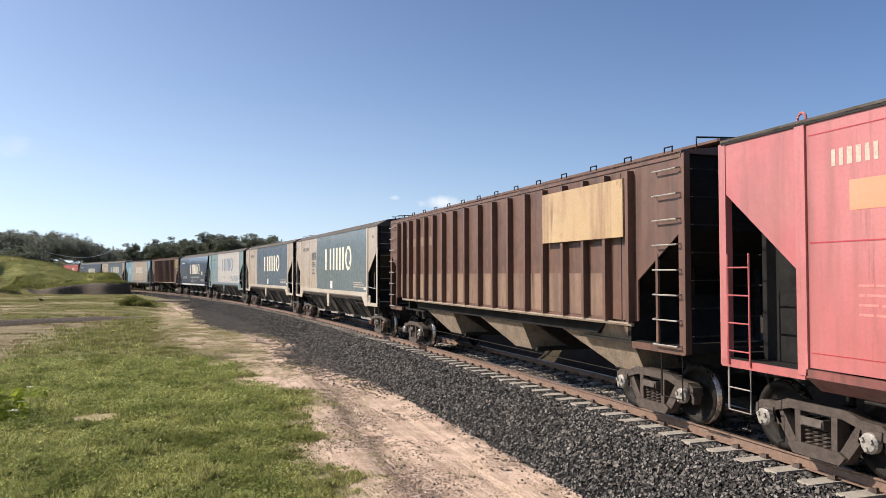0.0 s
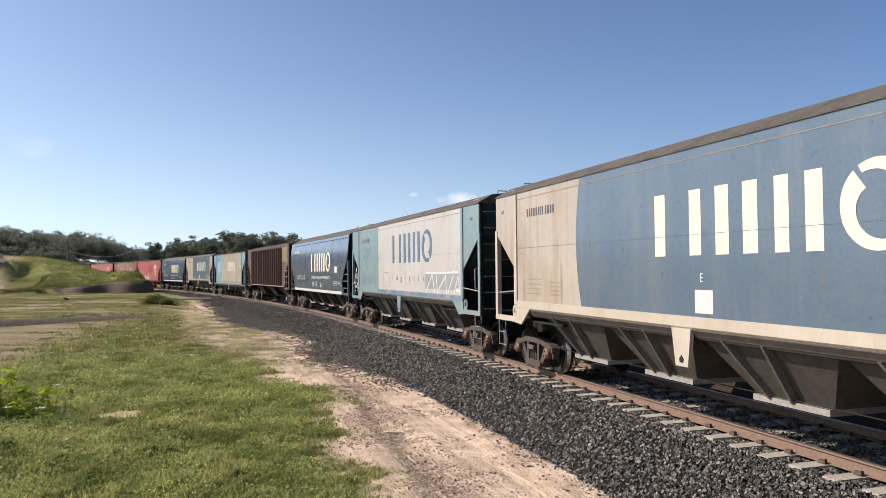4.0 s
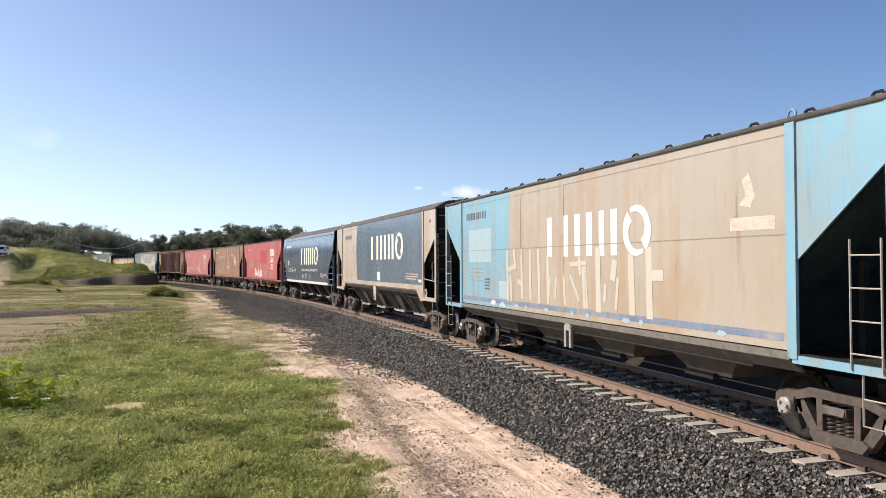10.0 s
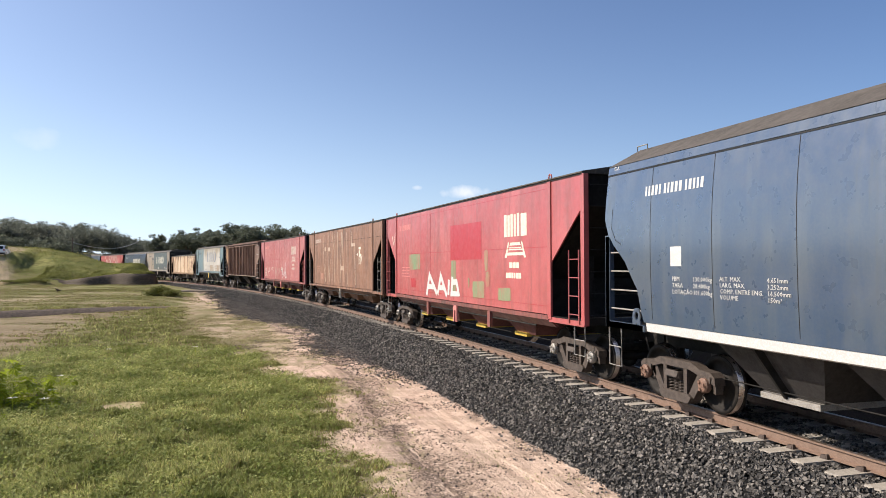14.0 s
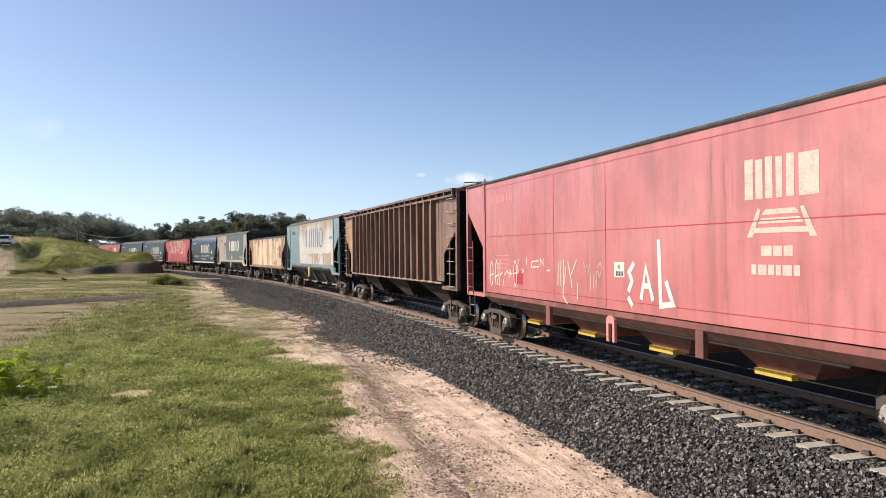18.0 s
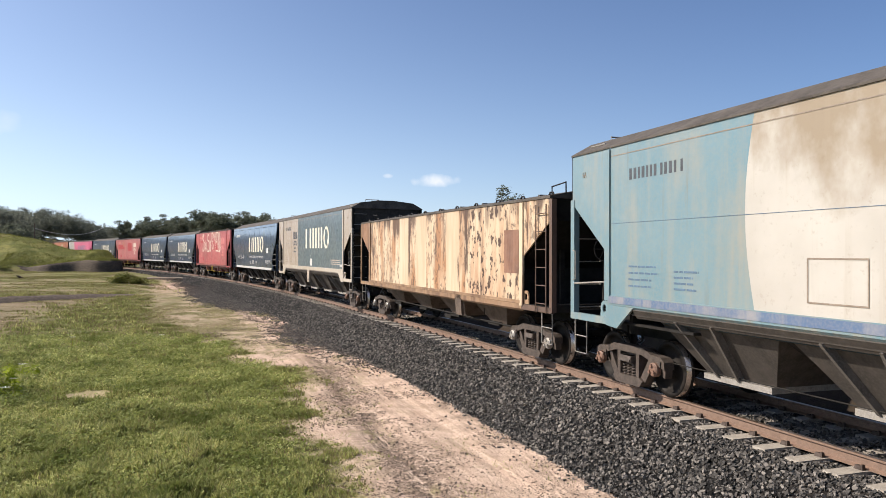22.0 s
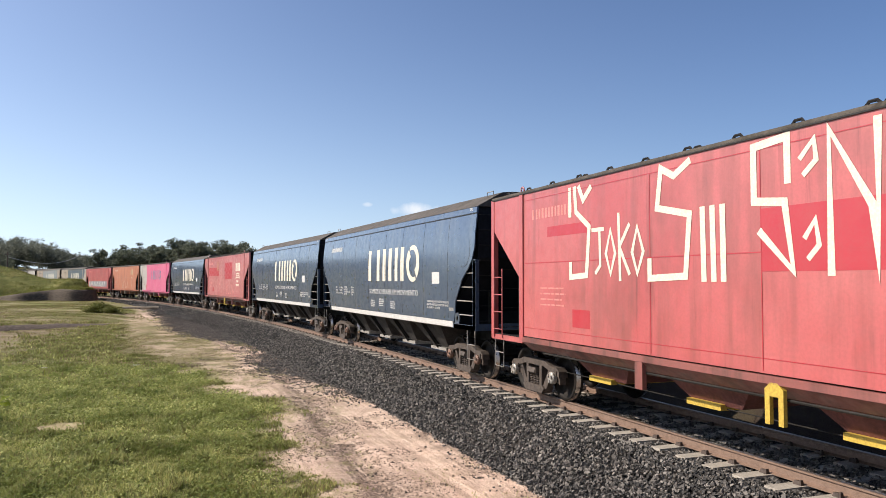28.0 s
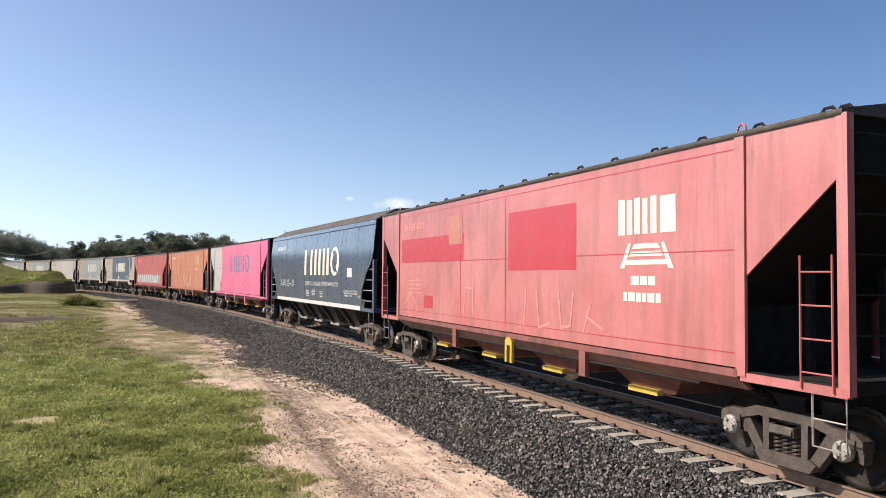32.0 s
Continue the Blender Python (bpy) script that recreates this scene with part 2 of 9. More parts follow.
M = dict(
    navy=paint("navy_paint", (0.027, 0.051, 0.104), (0.037, 0.064, 0.116), (0.105, 0.12, 0.13), 0.38, rough=0.32, coat=1.0, buckle=0.4),
    slate=paint("slate_paint", (0.046, 0.082, 0.132), (0.068, 0.108, 0.156), (0.17, 0.18, 0.18), 0.25, rough=0.36, coat=0.7, buckle=0.5),
    slate_green=paint("slate_green_paint", (0.076, 0.115, 0.137), (0.108, 0.148, 0.168), (0.18, 0.18, 0.17), 0.25, rough=0.36, coat=0.7, buckle=0.5),
    beige=paint("beige_paint", (0.34, 0.285, 0.235), (0.41, 0.355, 0.30), (0.26, 0.19, 0.12), 0.55),
    cream=paint("cream_paint", (0.43, 0.375, 0.305), (0.50, 0.45, 0.385), (0.32, 0.24, 0.17), 0.30),
    white=paint("white_paint", (0.40, 0.38, 0.355), (0.465, 0.445, 0.425), (0.36, 0.31, 0.27), 0.45),
    tan=paint("tan_paint", (0.285, 0.245, 0.195), (0.345, 0.305, 0.25), (0.30, 0.19, 0.10), 0.55, 0.02),
    sky_blue=paint("sky_blue_paint", (0.116, 0.210, 0.250), (0.150, 0.240, 0.275), (0.29, 0.255, 0.19), 0.48),
    turquoise=paint("turquoise_paint", (0.115, 0.285, 0.39), (0.165, 0.335, 0.43), (0.27, 0.19, 0.11), 0.42),
    red=paint("red_paint", (0.385, 0.058, 0.064), (0.47, 0.120, 0.118), (0.17, 0.062, 0.052), 0.50, rough=0.42),
    pink_red=paint("pink_red_paint", (0.405, 0.105, 0.108), (0.47, 0.175, 0.17), (0.20, 0.080, 0.065), 0.48),
    patch_red=paint("patch_red_paint", (0.38, 0.014, 0.028), (0.40, 0.022, 0.034), (0.30, 0.06, 0.06), 0.2),
    magenta=paint("magenta_paint", (0.568, 0.086, 0.206), (0.619, 0.146, 0.258), (0.40, 0.15, 0.18), 0.25),
    brown=paint("brown_paint", (0.082, 0.043, 0.035), (0.115, 0.063, 0.046), (0.06, 0.034, 0.026), 0.40, 0.02, rough=0.6),
    rusty_brown=paint("rusty_brown_paint", (0.100, 0.047, 0.033), (0.142, 0.072, 0.047), (0.052, 0.027, 0.020), 0.85, 0.04, rough=0.6),
    worn_brown=paint("worn_brown_paint", (0.106, 0.058, 0.043), (0.245, 0.142, 0.098), (0.060, 0.030, 0.024), 0.85, 0.0, rough=0.62),
    dark_brown=paint("dark_brown_paint", (0.095, 0.059, 0.043), (0.135, 0.081, 0.056), (0.045, 0.03, 0.025), 0.4, 0.03, rough=0.62),
    rust=paint("rust_brown_paint", (0.205, 0.098, 0.060), (0.285, 0.148, 0.092), (0.085, 0.045, 0.030), 0.75, 0.06, rough=0.66),
    rust_orange=paint("rust_orange_paint", (0.357, 0.111, 0.060), (0.425, 0.162, 0.085), (0.12, 0.05, 0.035), 0.4, 0.1, rough=0.62),
    rust_cream=rusted("weathered_cream_paint", 0.12, 0),
    rust_stain=rusted("rust_run_cream_paint", 1.0, 0.6),
    ochre=paint("ochre_paint", (0.391, 0.255, 0.119), (0.476, 0.332, 0.170), (0.16, 0.07, 0.03), 0.6, 0.2),
    slate_faded=paint("faded_slate_paint", (0.187, 0.230, 0.264), (0.255, 0.289, 0.306), (0.30, 0.27, 0.23), 0.45),
    slate_worn=paint("worn_slate_paint", (0.075, 0.125, 0.225), (0.125, 0.180, 0.275), (0.36, 0.32, 0.27), 0.40),
    sky_blue_patch=paint("blue_patch_paint", (0.090, 0.165, 0.215), (0.120, 0.200, 0.250), (0.30, 0.34, 0.33), 0.35),
    bleached_red=paint("yellowed_red_paint", (0.62, 0.22, 0.10), (0.68, 0.28, 0.16), (0.40, 0.16, 0.10), 0.3),
    white_stained=smoked("stained_white_paint"),
    ochre_faded=paint("faded_ochre_paint", (0.36, 0.20, 0.09), (0.46, 0.27, 0.13), (0.12, 0.06, 0.04), 0.5),
    rust_faded=paint("faded_rust_paint", (0.42, 0.14, 0.09), (0.36, 0.16, 0.10), (0.22, 0.12, 0.08), 0.5),
    rust_spots=rusted("rust_spotted_paint", 0.6, 1.0),
    green_daub=paint("green_daub", (0.14, 0.26, 0.13), (0.26, 0.26, 0.15), (0.40, 0.09, 0.08), 0.9),
    pale_paint=paint("pale_spray", (0.44, 0.31, 0.215), (0.52, 0.40, 0.30), (0.36, 0.20, 0.12), 0.5),
    drip_white=paint("run_white_paint", (0.40, 0.365, 0.31), (0.45, 0.42, 0.37), (0.42, 0.36, 0.28), 0.7),
    peach=paint("peach_spray", (0.39, 0.285, 0.195), (0.44, 0.335, 0.24), (0.26, 0.18, 0.12), 0.4),
    olive=paint("olive_paint", (0.215, 0.172, 0.068), (0.25, 0.20, 0.085), (0.14, 0.08, 0.05), 0.2),
    roof_dirt=plain("roof_dust", (0.080, 0.067, 0.055), 0.85, 0, 0.45, 2.5),
    # end walls: near-black colour carries the shade between wagons; the next adds dust
    end_shade=plain("shaded_end_wall", (0.014, 0.013, 0.0123), 0.85, 0, 0.45, 2),
    dusty_shaded_end=plain("dusty_shaded_end_wall", (0.050, 0.044, 0.038), 0.85, 0, 0.5, 2),
    # underframe grime, darkened further in colour to deepen the shade below the wagons
    under=plain("shaded_underframe_grime", (0.020, 0.018, 0.016), 0.8, 0, 0.4, 5),
    chute=plain("chute_grime", (0.062, 0.053, 0.045), 0.7, 0, 0.45, 4),
    sooty_chute=plain("sooty_brown_chute", (0.105, 0.075, 0.055), 0.75, 0, 0.5, 4),
    dark_chute=plain("dark_brown_chute", (0.034, 0.027, 0.022), 0.75, 0, 0.45, 4),
    chute_rib=plain("chute_rib_grime", (0.125, 0.112, 0.097), 0.7, 0, 0.4, 5),
    # grimy red bays, with the shade under the sill put into the colour
    red_chute=plain("shaded_red_chute_grime", (0.13, 0.042, 0.037), 0.7, 0, 0.5, 3),
    rust_chute=plain("rust_chute_grime", (0.19, 0.095, 0.055), 0.7, 0, 0.5, 3),
    # sky blue end wall, darkened in its colour as if in shade
    shaded_teal=plain("shaded_teal_end", (0.030, 0.046, 0.053), 0.7, 0, 0.45, 2),
    rust_tan=paint("rust_tan_paint", (0.25, 0.150, 0.085), (0.33, 0.215, 0.125), (0.10, 0.052, 0.030), 0.7, 0.0, rough=0.62),
    rust_end=paint("rust_end_paint", (0.20, 0.098, 0.052), (0.30, 0.165, 0.085), (0.075, 0.040, 0.026), 0.8, 0.0, rough=0.64),
    tan_worn=paint("worn_tan_paint", (0.175, 0.108, 0.074), (0.25, 0.16, 0.105), (0.085, 0.048, 0.036), 0.7, 0.0, rough=0.62),
    # darker copy of the navy for the shaded ends
    navy_shade=plain("shaded_navy_end", (0.010, 0.012, 0.018), 0.7, 0, 0.4, 2),
    navy_chute=plain("dark_bluish_chute", (0.050, 0.046, 0.044), 0.7, 0, 0.4, 4),
    pale_blue=paint("pale_blue_paint", (0.25, 0.36, 0.41), (0.29, 0.395, 0.435), (0.32, 0.30, 0.25), 0.2),
    # dirty red, darkened as well for the shade on the folded sill
    red_sill=paint("grimy_shaded_red_sill", (0.20, 0.058, 0.052), (0.25, 0.085, 0.075), (0.07, 0.035, 0.03), 0.7),
    brown_chute=plain("brown_chute", (0.25, 0.195, 0.14), 0.72, 0, 0.45, 4),
    bogie=plain("cast_steel_grime", (0.076, 0.058, 0.047), 0.7, 0.1, 0.5, 9),
    # wheel colour darkened in place of the shade from body and side frames
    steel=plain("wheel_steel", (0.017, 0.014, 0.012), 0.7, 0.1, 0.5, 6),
    tread=plain("polished_tread", (0.42, 0.36, 0.32), 0.3, 0.9, 0.25, 10),
    cap=plain("rusty_cap", (0.20, 0.115, 0.080), 0.6, 0.1, 0.45, 18),
    bar_white=plain("white_marking", (0.50, 0.49, 0.47), 0.5, 0, 0.08, 6, 0.05),
    bar_cream=plain("cream_marking", (0.60, 0.555, 0.45), 0.55, 0, 0.12, 5, 0.05),
    bar_faded=plain("faded_marking", (0.46, 0.38, 0.32), 0.6, 0, 0.25, 7, 0.05),
    bar_red=plain("faded_pink_marking", (0.52, 0.19, 0.17), 0.6, 0, 0.15, 7, 0.05),
    bar_dark=plain("dark_marking", (0.06, 0.065, 0.075), 0.55, 0, 0.3, 6, 0.05),
    bar_slate=plain("slate_marking", (0.085, 0.14, 0.21), 0.5, 0, 0.3, 4, 0.05),
    bar_brown=plain("brown_line", (0.24, 0.19, 0.145), 0.6, 0, 0.3, 7, 0.05),
    yellow=plain("yellow_gate", (0.48, 0.33, 0.05), 0.55, 0, 0.3, 6),
    rod=plain("pale_rod", (0.336, 0.312, 0.280), 0.5, 0.3, 0.35, 8),
    black=plain("black_iron", (0.025, 0.024, 0.024), 0.6, 0.2, 0.3, 8),
)

# ---- the track's curve ----
CX, CY, RAD = -387.57, -107.56, 410.85


def on_track(u, lat=0.0, z=0.0):
    """A point u metres along the curve, lat metres towards its inside."""
    a = u / RAD
    return Vector((CX + (RAD - lat) * math.cos(a), CY + (RAD - lat) * math.sin(a), z))


# ---- mesh helpers ----
def mesh_of(name, verts, faces, mats=(), index=None, smooth=False):
    me = bpy.data.meshes.new(name)
    me.from_pydata([tuple(v) for v in verts], [], faces)
    for m in mats:
        me.materials.append(m)
    if index is not None:
        me.polygons.foreach_set("material_index", index)
    if smooth:
        me.polygons.foreach_set("use_smooth", [True] * len(me.polygons))
    me.update()
    return me


def grid_mesh(name, P, mat, smooth=True):
    """A sheet from an array of points, rows by columns."""
    r, c = P.shape[:2]
    i = np.arange(r * c).reshape(r, c)
    f = np.stack([i[:-1, :-1], i[:-1, 1:], i[1:, 1:], i[1:, :-1]], -1).reshape(-1, 4)
    me = bpy.data.meshes.new(name)
    me.vertices.add(r * c)
    me.vertices.foreach_set("co", P.reshape(-1))
    me.loops.add(f.size)
    me.loops.foreach_set("vertex_index", f.reshape(-1))
    me.polygons.add(len(f))
    me.polygons.foreach_set("loop_start", np.arange(0, f.size, 4))
    me.polygons.foreach_set("use_smooth", np.full(len(f), smooth))
    me.materials.append(mat)
    me.update(calc_edges=True)
    return me


def tri_soup(name, V, F, mat, smooth=False, mats=None):
    """One mesh from arrays of vertices and of triangles or quads."""
    me = bpy.data.meshes.new(name)
    k = F.shape[1]
    me.vertices.add(len(V))
    me.vertices.foreach_set("co", V.reshape(-1))
    me.loops.add(F.size)
    me.loops.foreach_set("vertex_index", F.reshape(-1))
    me.polygons.add(len(F))
    me.polygons.foreach_set("loop_start", np.arange(0, F.size, k))
    me.polygons.foreach_set("use_smooth", np.full(len(F), smooth))
    me.materials.append(mat)
    me.update(calc_edges=True)
    return me


def lattice(ix, iy, seed):
    h = (ix.astype(np.int64) * 374761393 + iy.astype(np.int64) * 668265263 + seed * 1442695041) & 0xFFFFFFFF
    h = ((h ^ (h >> 13)) * 1274126177) & 0xFFFFFFFF
    return ((h ^ (h >> 16)) & 0xFFFF) / 65535.0


def vnoise(x, y, seed=0):
    x, y = np.asarray(x, float), np.asarray(y, float)
    ix, iy = np.floor(x), np.floor(y)
    fx, fy = x - ix, y - iy
    fx, fy = fx * fx * (3 - 2 * fx), fy * fy * (3 - 2 * fy)
    a, b = lattice(ix, iy, seed), lattice(ix + 1, iy, seed)
    c, d = lattice(ix, iy + 1, seed), lattice(ix + 1, iy + 1, seed)
    return (a * (1 - fx) + b * fx) * (1 - fy) + (c * (1 - fx) + d * fx) * fy


def fnoise(x, y, seed=0, octaves=4):
    s, a = 0, 0.5
    for o in range(octaves):
        s = s + a * vnoise(x * 2 ** o, y * 2 ** o, seed + o)
        a *= 0.5
    return s


def sstep(v, lo, hi):
    k = np.clip((v - lo) / (hi - lo), 0, 1)
    return k * k * (3 - 2 * k)


# ---- the lie of the land ----
def lat_u(x, y):
    dx, dy = x - CX, y - CY
    return RAD - np.hypot(dx, dy), np.arctan2(dy, dx) * RAD


CAR_AT, CAR_STAND = (-66.3, 110.5), 4.05


def cut_bank(x, y):
    """The grassy rise beside the cutting into which the line runs."""
    lat, u = lat_u(x, y)
    rise = np.interp(lat, [3.2, 3.8, 4.7, 6.8, 9.4, 11.5, 13.6, 16.0, 21.0, 45.0, 90.0], [0, 1.3, 1.85, 2.4, 3.15, 4.05, 4.75, 5.4, 5.7, 6.2, 7.0])
    foot = np.interp(x, [-95, -63, -55, -48, -42, -38], [92.0, 102.3, 104.6, 106.0, 108.0, 110.0])
    depth = np.interp(lat, [3, 9, 13, 18], [3.0, 4.5, 9.0, 13.0])
    e = y - foot + 3 * (fnoise(x / 7, y / 7, 5) - 0.5)
    step = np.interp(x, [-70, -61, -54, -43], [0.03, 0.08, 0.22, 0.40]) * sstep(e, 0, 1.7)
    front = step + (1 - step) * sstep(e / depth, 0.02, 1.0)
    h = rise * front * sstep(lat, 3.1, 3.9) * (0.92 + 0.16 * fnoise(x / 5, y / 5, 21))
    # the level stand of the parked car
    h = h + (CAR_STAND - h) * sstep(np.hypot(x - CAR_AT[0], y - CAR_AT[1]), 5.0, 2.6)
    return h + 0.95 * np.exp(-((x - CAR_AT[0] - 3.2) / 1.3) ** 2 - ((y - CAR_AT[1] + 0.8) / 3.2) ** 2)



def dirt_edge(u):
    return np.interp(u, [90, 115, 121, 127, 130, 133, 137, 142, 147, 152, 167, 180, 190, 200], [7.4, 7.0, 6.8, 6.6, 6.1, 5.9, 6.6, 6.9, 8.0, 9.2, 8.9, 7.6, 5.6, 4.6])


def stone_toe(u):
    """How far the spilled stones of the bed reach."""
    return np.interp(u, [110, 131, 133, 136.5, 139.5, 143.5, 147, 150, 155, 160, 166, 175, 186, 200], [2.7, 2.65, 2.9, 3.4, 4.1, 4.5, 3.4, 3.1, 3.3, 4.8, 5.3, 4.8, 3.7, 3.5])


def rut_line(u):
    """Middle of the churned wheel rut along the sandy strip."""
    return np.interp(u, [110, 121, 129, 135, 141, 160], [5.5, 5.35, 4.95, 4.4, 3.9, 4.3])


def straw_zone(x, y):
    """Where the sandy strip is thinly overgrown with flattened straw."""
    lat, u = lat_u(x, y)
    return sstep(u, 138, 147) * sstep(u, 186, 172) * sstep(lat, 4.2, 5.6)


def lane_cut(x, y):
    """Signed distance beyond the low cut at the far side of the side lane."""
    return (y - np.interp(x, [-60, -29.5, -25, -21, -15], [38, 49, 55.0, 60.0, 67.0])) * 0.8


def lane_near(x, y):
    """Signed distance into the side lane from its near side."""
    return np.interp(y, [8, 27, 38, 47, 60], [-13.5, -16.2, -18.2, -21.0, -21.0]) - x


def hill(x, y):
    """The wooded rise in the distance."""
    az = np.degrees(np.arctan2(-x, np.maximum(y, 1)))
    return np.interp(az, [5, 16, 22.2, 22.9, 24, 26, 28, 31, 37, 43, 70], [0.0, 1.0, 1.6, 3.6, 6.0, 7.7, 9.0, 10.3, 9.0, 1.5, 0.5]) * sstep(np.hypot(x, y), 170, 300) * sstep(y, 20, 90)


def land(x, y):
    lat, u = lat_u(x, y)
    z = np.full(np.shape(x), -1.0) + 0.7 * sstep(y, 45, 108)
    z = z + 0.10 * (fnoise(x / 6, y / 6, 1) - 0.5) * sstep(lat, 3, 5) + 0.05 * (fnoise(x / 1.1, y / 1.1, 2) - 0.5)
    # wheel ruts along the dirt strip
    rut = 0.5 * np.exp(-((lat - rut_line(u) + 1.25) / 0.22) ** 2) + np.exp(-((lat - rut_line(u)) / 0.30) ** 2)
    z = z - 0.09 * rut * (0.3 + fnoise(x / 0.35, y / 0.35, 7, 3)) * sstep(u, 170, 140)
    z = z + 0.045 * (fnoise(x / 0.26, y / 0.26, 3, 3) - 0.5) * sstep(np.hypot(x, y), 45, 20)
    # a low cut at the far side of the side lane, and shallow ruts on the field
    e = lane_cut(x, y) + 0.5 * (fnoise(x / 6, y / 6, 9) - 0.5)
    z = z + 0.30 * sstep(e, -0.2, 1.2) * sstep(x, -21.5, -26) * sstep(y, 92, 72)
    field = sstep(y, 55, 66) * sstep(y, 100, 88)
    z = z - field * 0.22 * np.exp(-((y - 74 + 0.2 * x + 7 + 2.0 * (fnoise(x / 8, y / 8, 31) - 0.5)) / 0.8) ** 2)
    z = z + cut_bank(x, y) + hill(x, y)
    # a bank added beyond the line, a dark backdrop seen under the wagons
    z = z + 2.1 * sstep(lat, -3.4, -6.0) * sstep(u, 215, 180) * (0.9 + 0.2 * fnoise(x / 3, y / 3, 71))
    # nothing of the ground stands above the stone bed
    return np.where(np.abs(lat) < 3.0, np.minimum(z, -0.95), z)


def make_ground():
    ang = np.radians(np.concatenate([np.arange(-180, -48, 4.0), np.arange(-48, 44, 0.28), np.arange(44, 181, 4.0)]))
    ang[-1] = math.pi
    ang[0] = -math.pi
    rad = np.concatenate([[0.0], 2.0 * 1.0145 ** np.arange(0, 520)])
    A, R = np.meshgrid(ang, rad)
    x, y = -np.sin(A) * R * -1, np.cos(A) * R
    z = land(x, y)
    P = np.stack([x, y, z], -1)
    me = grid_mesh("ground", P, ground_mat)
    lat, u = lat_u(x, y)
    n1, n2 = fnoise(x / 1.6, y / 1.6, 11), fnoise(x / 0.35, y / 0.35, 12, 3)
    strip = sstep(dirt_edge(u) - lat + 2.6 * (n1 - 0.5) + 1.8 * (n2 - 0.5), -0.7, 0.7) * sstep(lat, -4, -2.5) * sstep(u, 215, 185)
    tuft = sstep(fnoise(x / 0.8, y / 0.8, 33, 3), 0.50, 0.62) * sstep(y, 20, 34) * 0.75 + 0.55 * sstep(n2, 0.55, 0.68) * sstep(dirt_edge(u) - lat, 3.2, 0.6)
    strip = strip * (1 - tuft * (1 - 0.5 * straw_zone(x, y))) * (1 - straw_zone(x, y) * (0.40 + 0.45 * sstep(n1 + 0.5 * n2, 0.45, 0.80)))
    lane = sstep(lane_near(x, y) + 4.5 * (n1 - 0.5) + 3 * (n2 - 0.5), -1.8, 1.8) * sstep(lane_cut(x, y) + 0.6 * (n1 - 0.5), 0.5, -0.2) * sstep(y, 8, 20) * 0.5 * np.clip(0.30 + 2.0 * (fnoise(x / 3.5, y / 0.8, 51) - 0.42), 0.08, 0.62) * (1 - 0.5 * sstep(n2, 0.45, 0.65))
    path = sstep(np.abs((x + 66.5) + 0.45 * (y - 108)) + 5 * (n1 - 0.5), 4.5, 2.0) * sstep(y, 94, 100) * sstep(y, 130, 112) * np.clip(0.35 + 1.6 * (fnoise(x / 2.5, y / 1.2, 36) - 0.35), 0.15, 0.8)
    bare = 0.36 * sstep(fnoise(x / 6, y / 1.8, 35), 0.46, 0.62) * sstep(y, 50, 62) * sstep(y, 105, 94)
    # mask of the far bank that is painted dark behind the train
    bank_shade = sstep(lat, -2.6, -3.2) * sstep(lat, -22, -16) * sstep(u, 215, 180)
    spot = 0.40 * sstep(np.hypot((x + 7.8) / 0.75, (y - 18.2) / 0.9) + 0.8 * (n2 - 0.5), 1.0, 0.6)
    strip = np.maximum(strip, spot)
    verge = np.exp(-(lane_cut(x, y) / 2.2) ** 2) * np.clip(0.25 + 1.6 * (n2 - 0.35) + 0.8 * (n1 - 0.45), 0.1, 0.75) * 0.6 * sstep(x, -14, -19) * sstep(y, 30, 36)
    dirt = np.clip(np.maximum.reduce([strip, lane, path, bare, verge]), 0, 1)
    dry = np.clip(sstep(y, 26, 60) * (0.30 + 0.9 * fnoise(x / 7, y / 2.5, 14)) - 0.45 * sstep(cut_bank(x, y), 0.8, 2.5), 0, 1)
    wear = np.exp(-((lat - rut_line(u)) / 0.55) ** 2) * sstep(fnoise(x / 1.2, y / 1.2, 81, 3), 0.24, 0.44) + 0.6 * sstep(lat, 3.9, 3.2) * sstep(n2, 0.4, 0.6)
    dry = np.maximum(dry, straw_zone(x, y) * (0.5 + 0.8 * n2))
    lane_soil = sstep(lane_near(x, y) + 4.5 * (n1 - 0.5) + 3.5 * (n2 - 0.5), -2.4, 2.4) * sstep(lane_cut(x, y) + 0.6 * (n1 - 0.5), 1.0, -0.4) * sstep(y, 8, 20) * np.clip(0.15 + 1.9 * (fnoise(x / 5, y / 0.8, 52) - 0.22), 0.1, 1.0)
    ragged = np.interp(u, [131, 140], [0.25, 1.0])
    spill = sstep(stone_toe(u) - lat + ragged * (2.2 * (n2 - 0.5) + 1.2 * (n1 - 0.5)), -0.35, 0.35) * sstep(u, 205, 190)
    grit = np.maximum(spill * np.clip(1.05 - 0.35 * sstep(lat, 3.2, 4.6) - 0.6 * sstep(n1, 0.50, 0.62), 0, 1), 0)
    for nm, v in (("dirt", dirt), ("dry", dry), ("far_shade", bank_shade), ("wear", wear), ("grit", grit), ("across", lat), ("along", u), ("lane", lane_soil)):
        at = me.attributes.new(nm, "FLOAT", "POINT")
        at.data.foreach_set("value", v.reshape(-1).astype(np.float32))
    return tagged(new("ground", me), "sandy pale ground with green and dry grass", "ground", kind="structure")


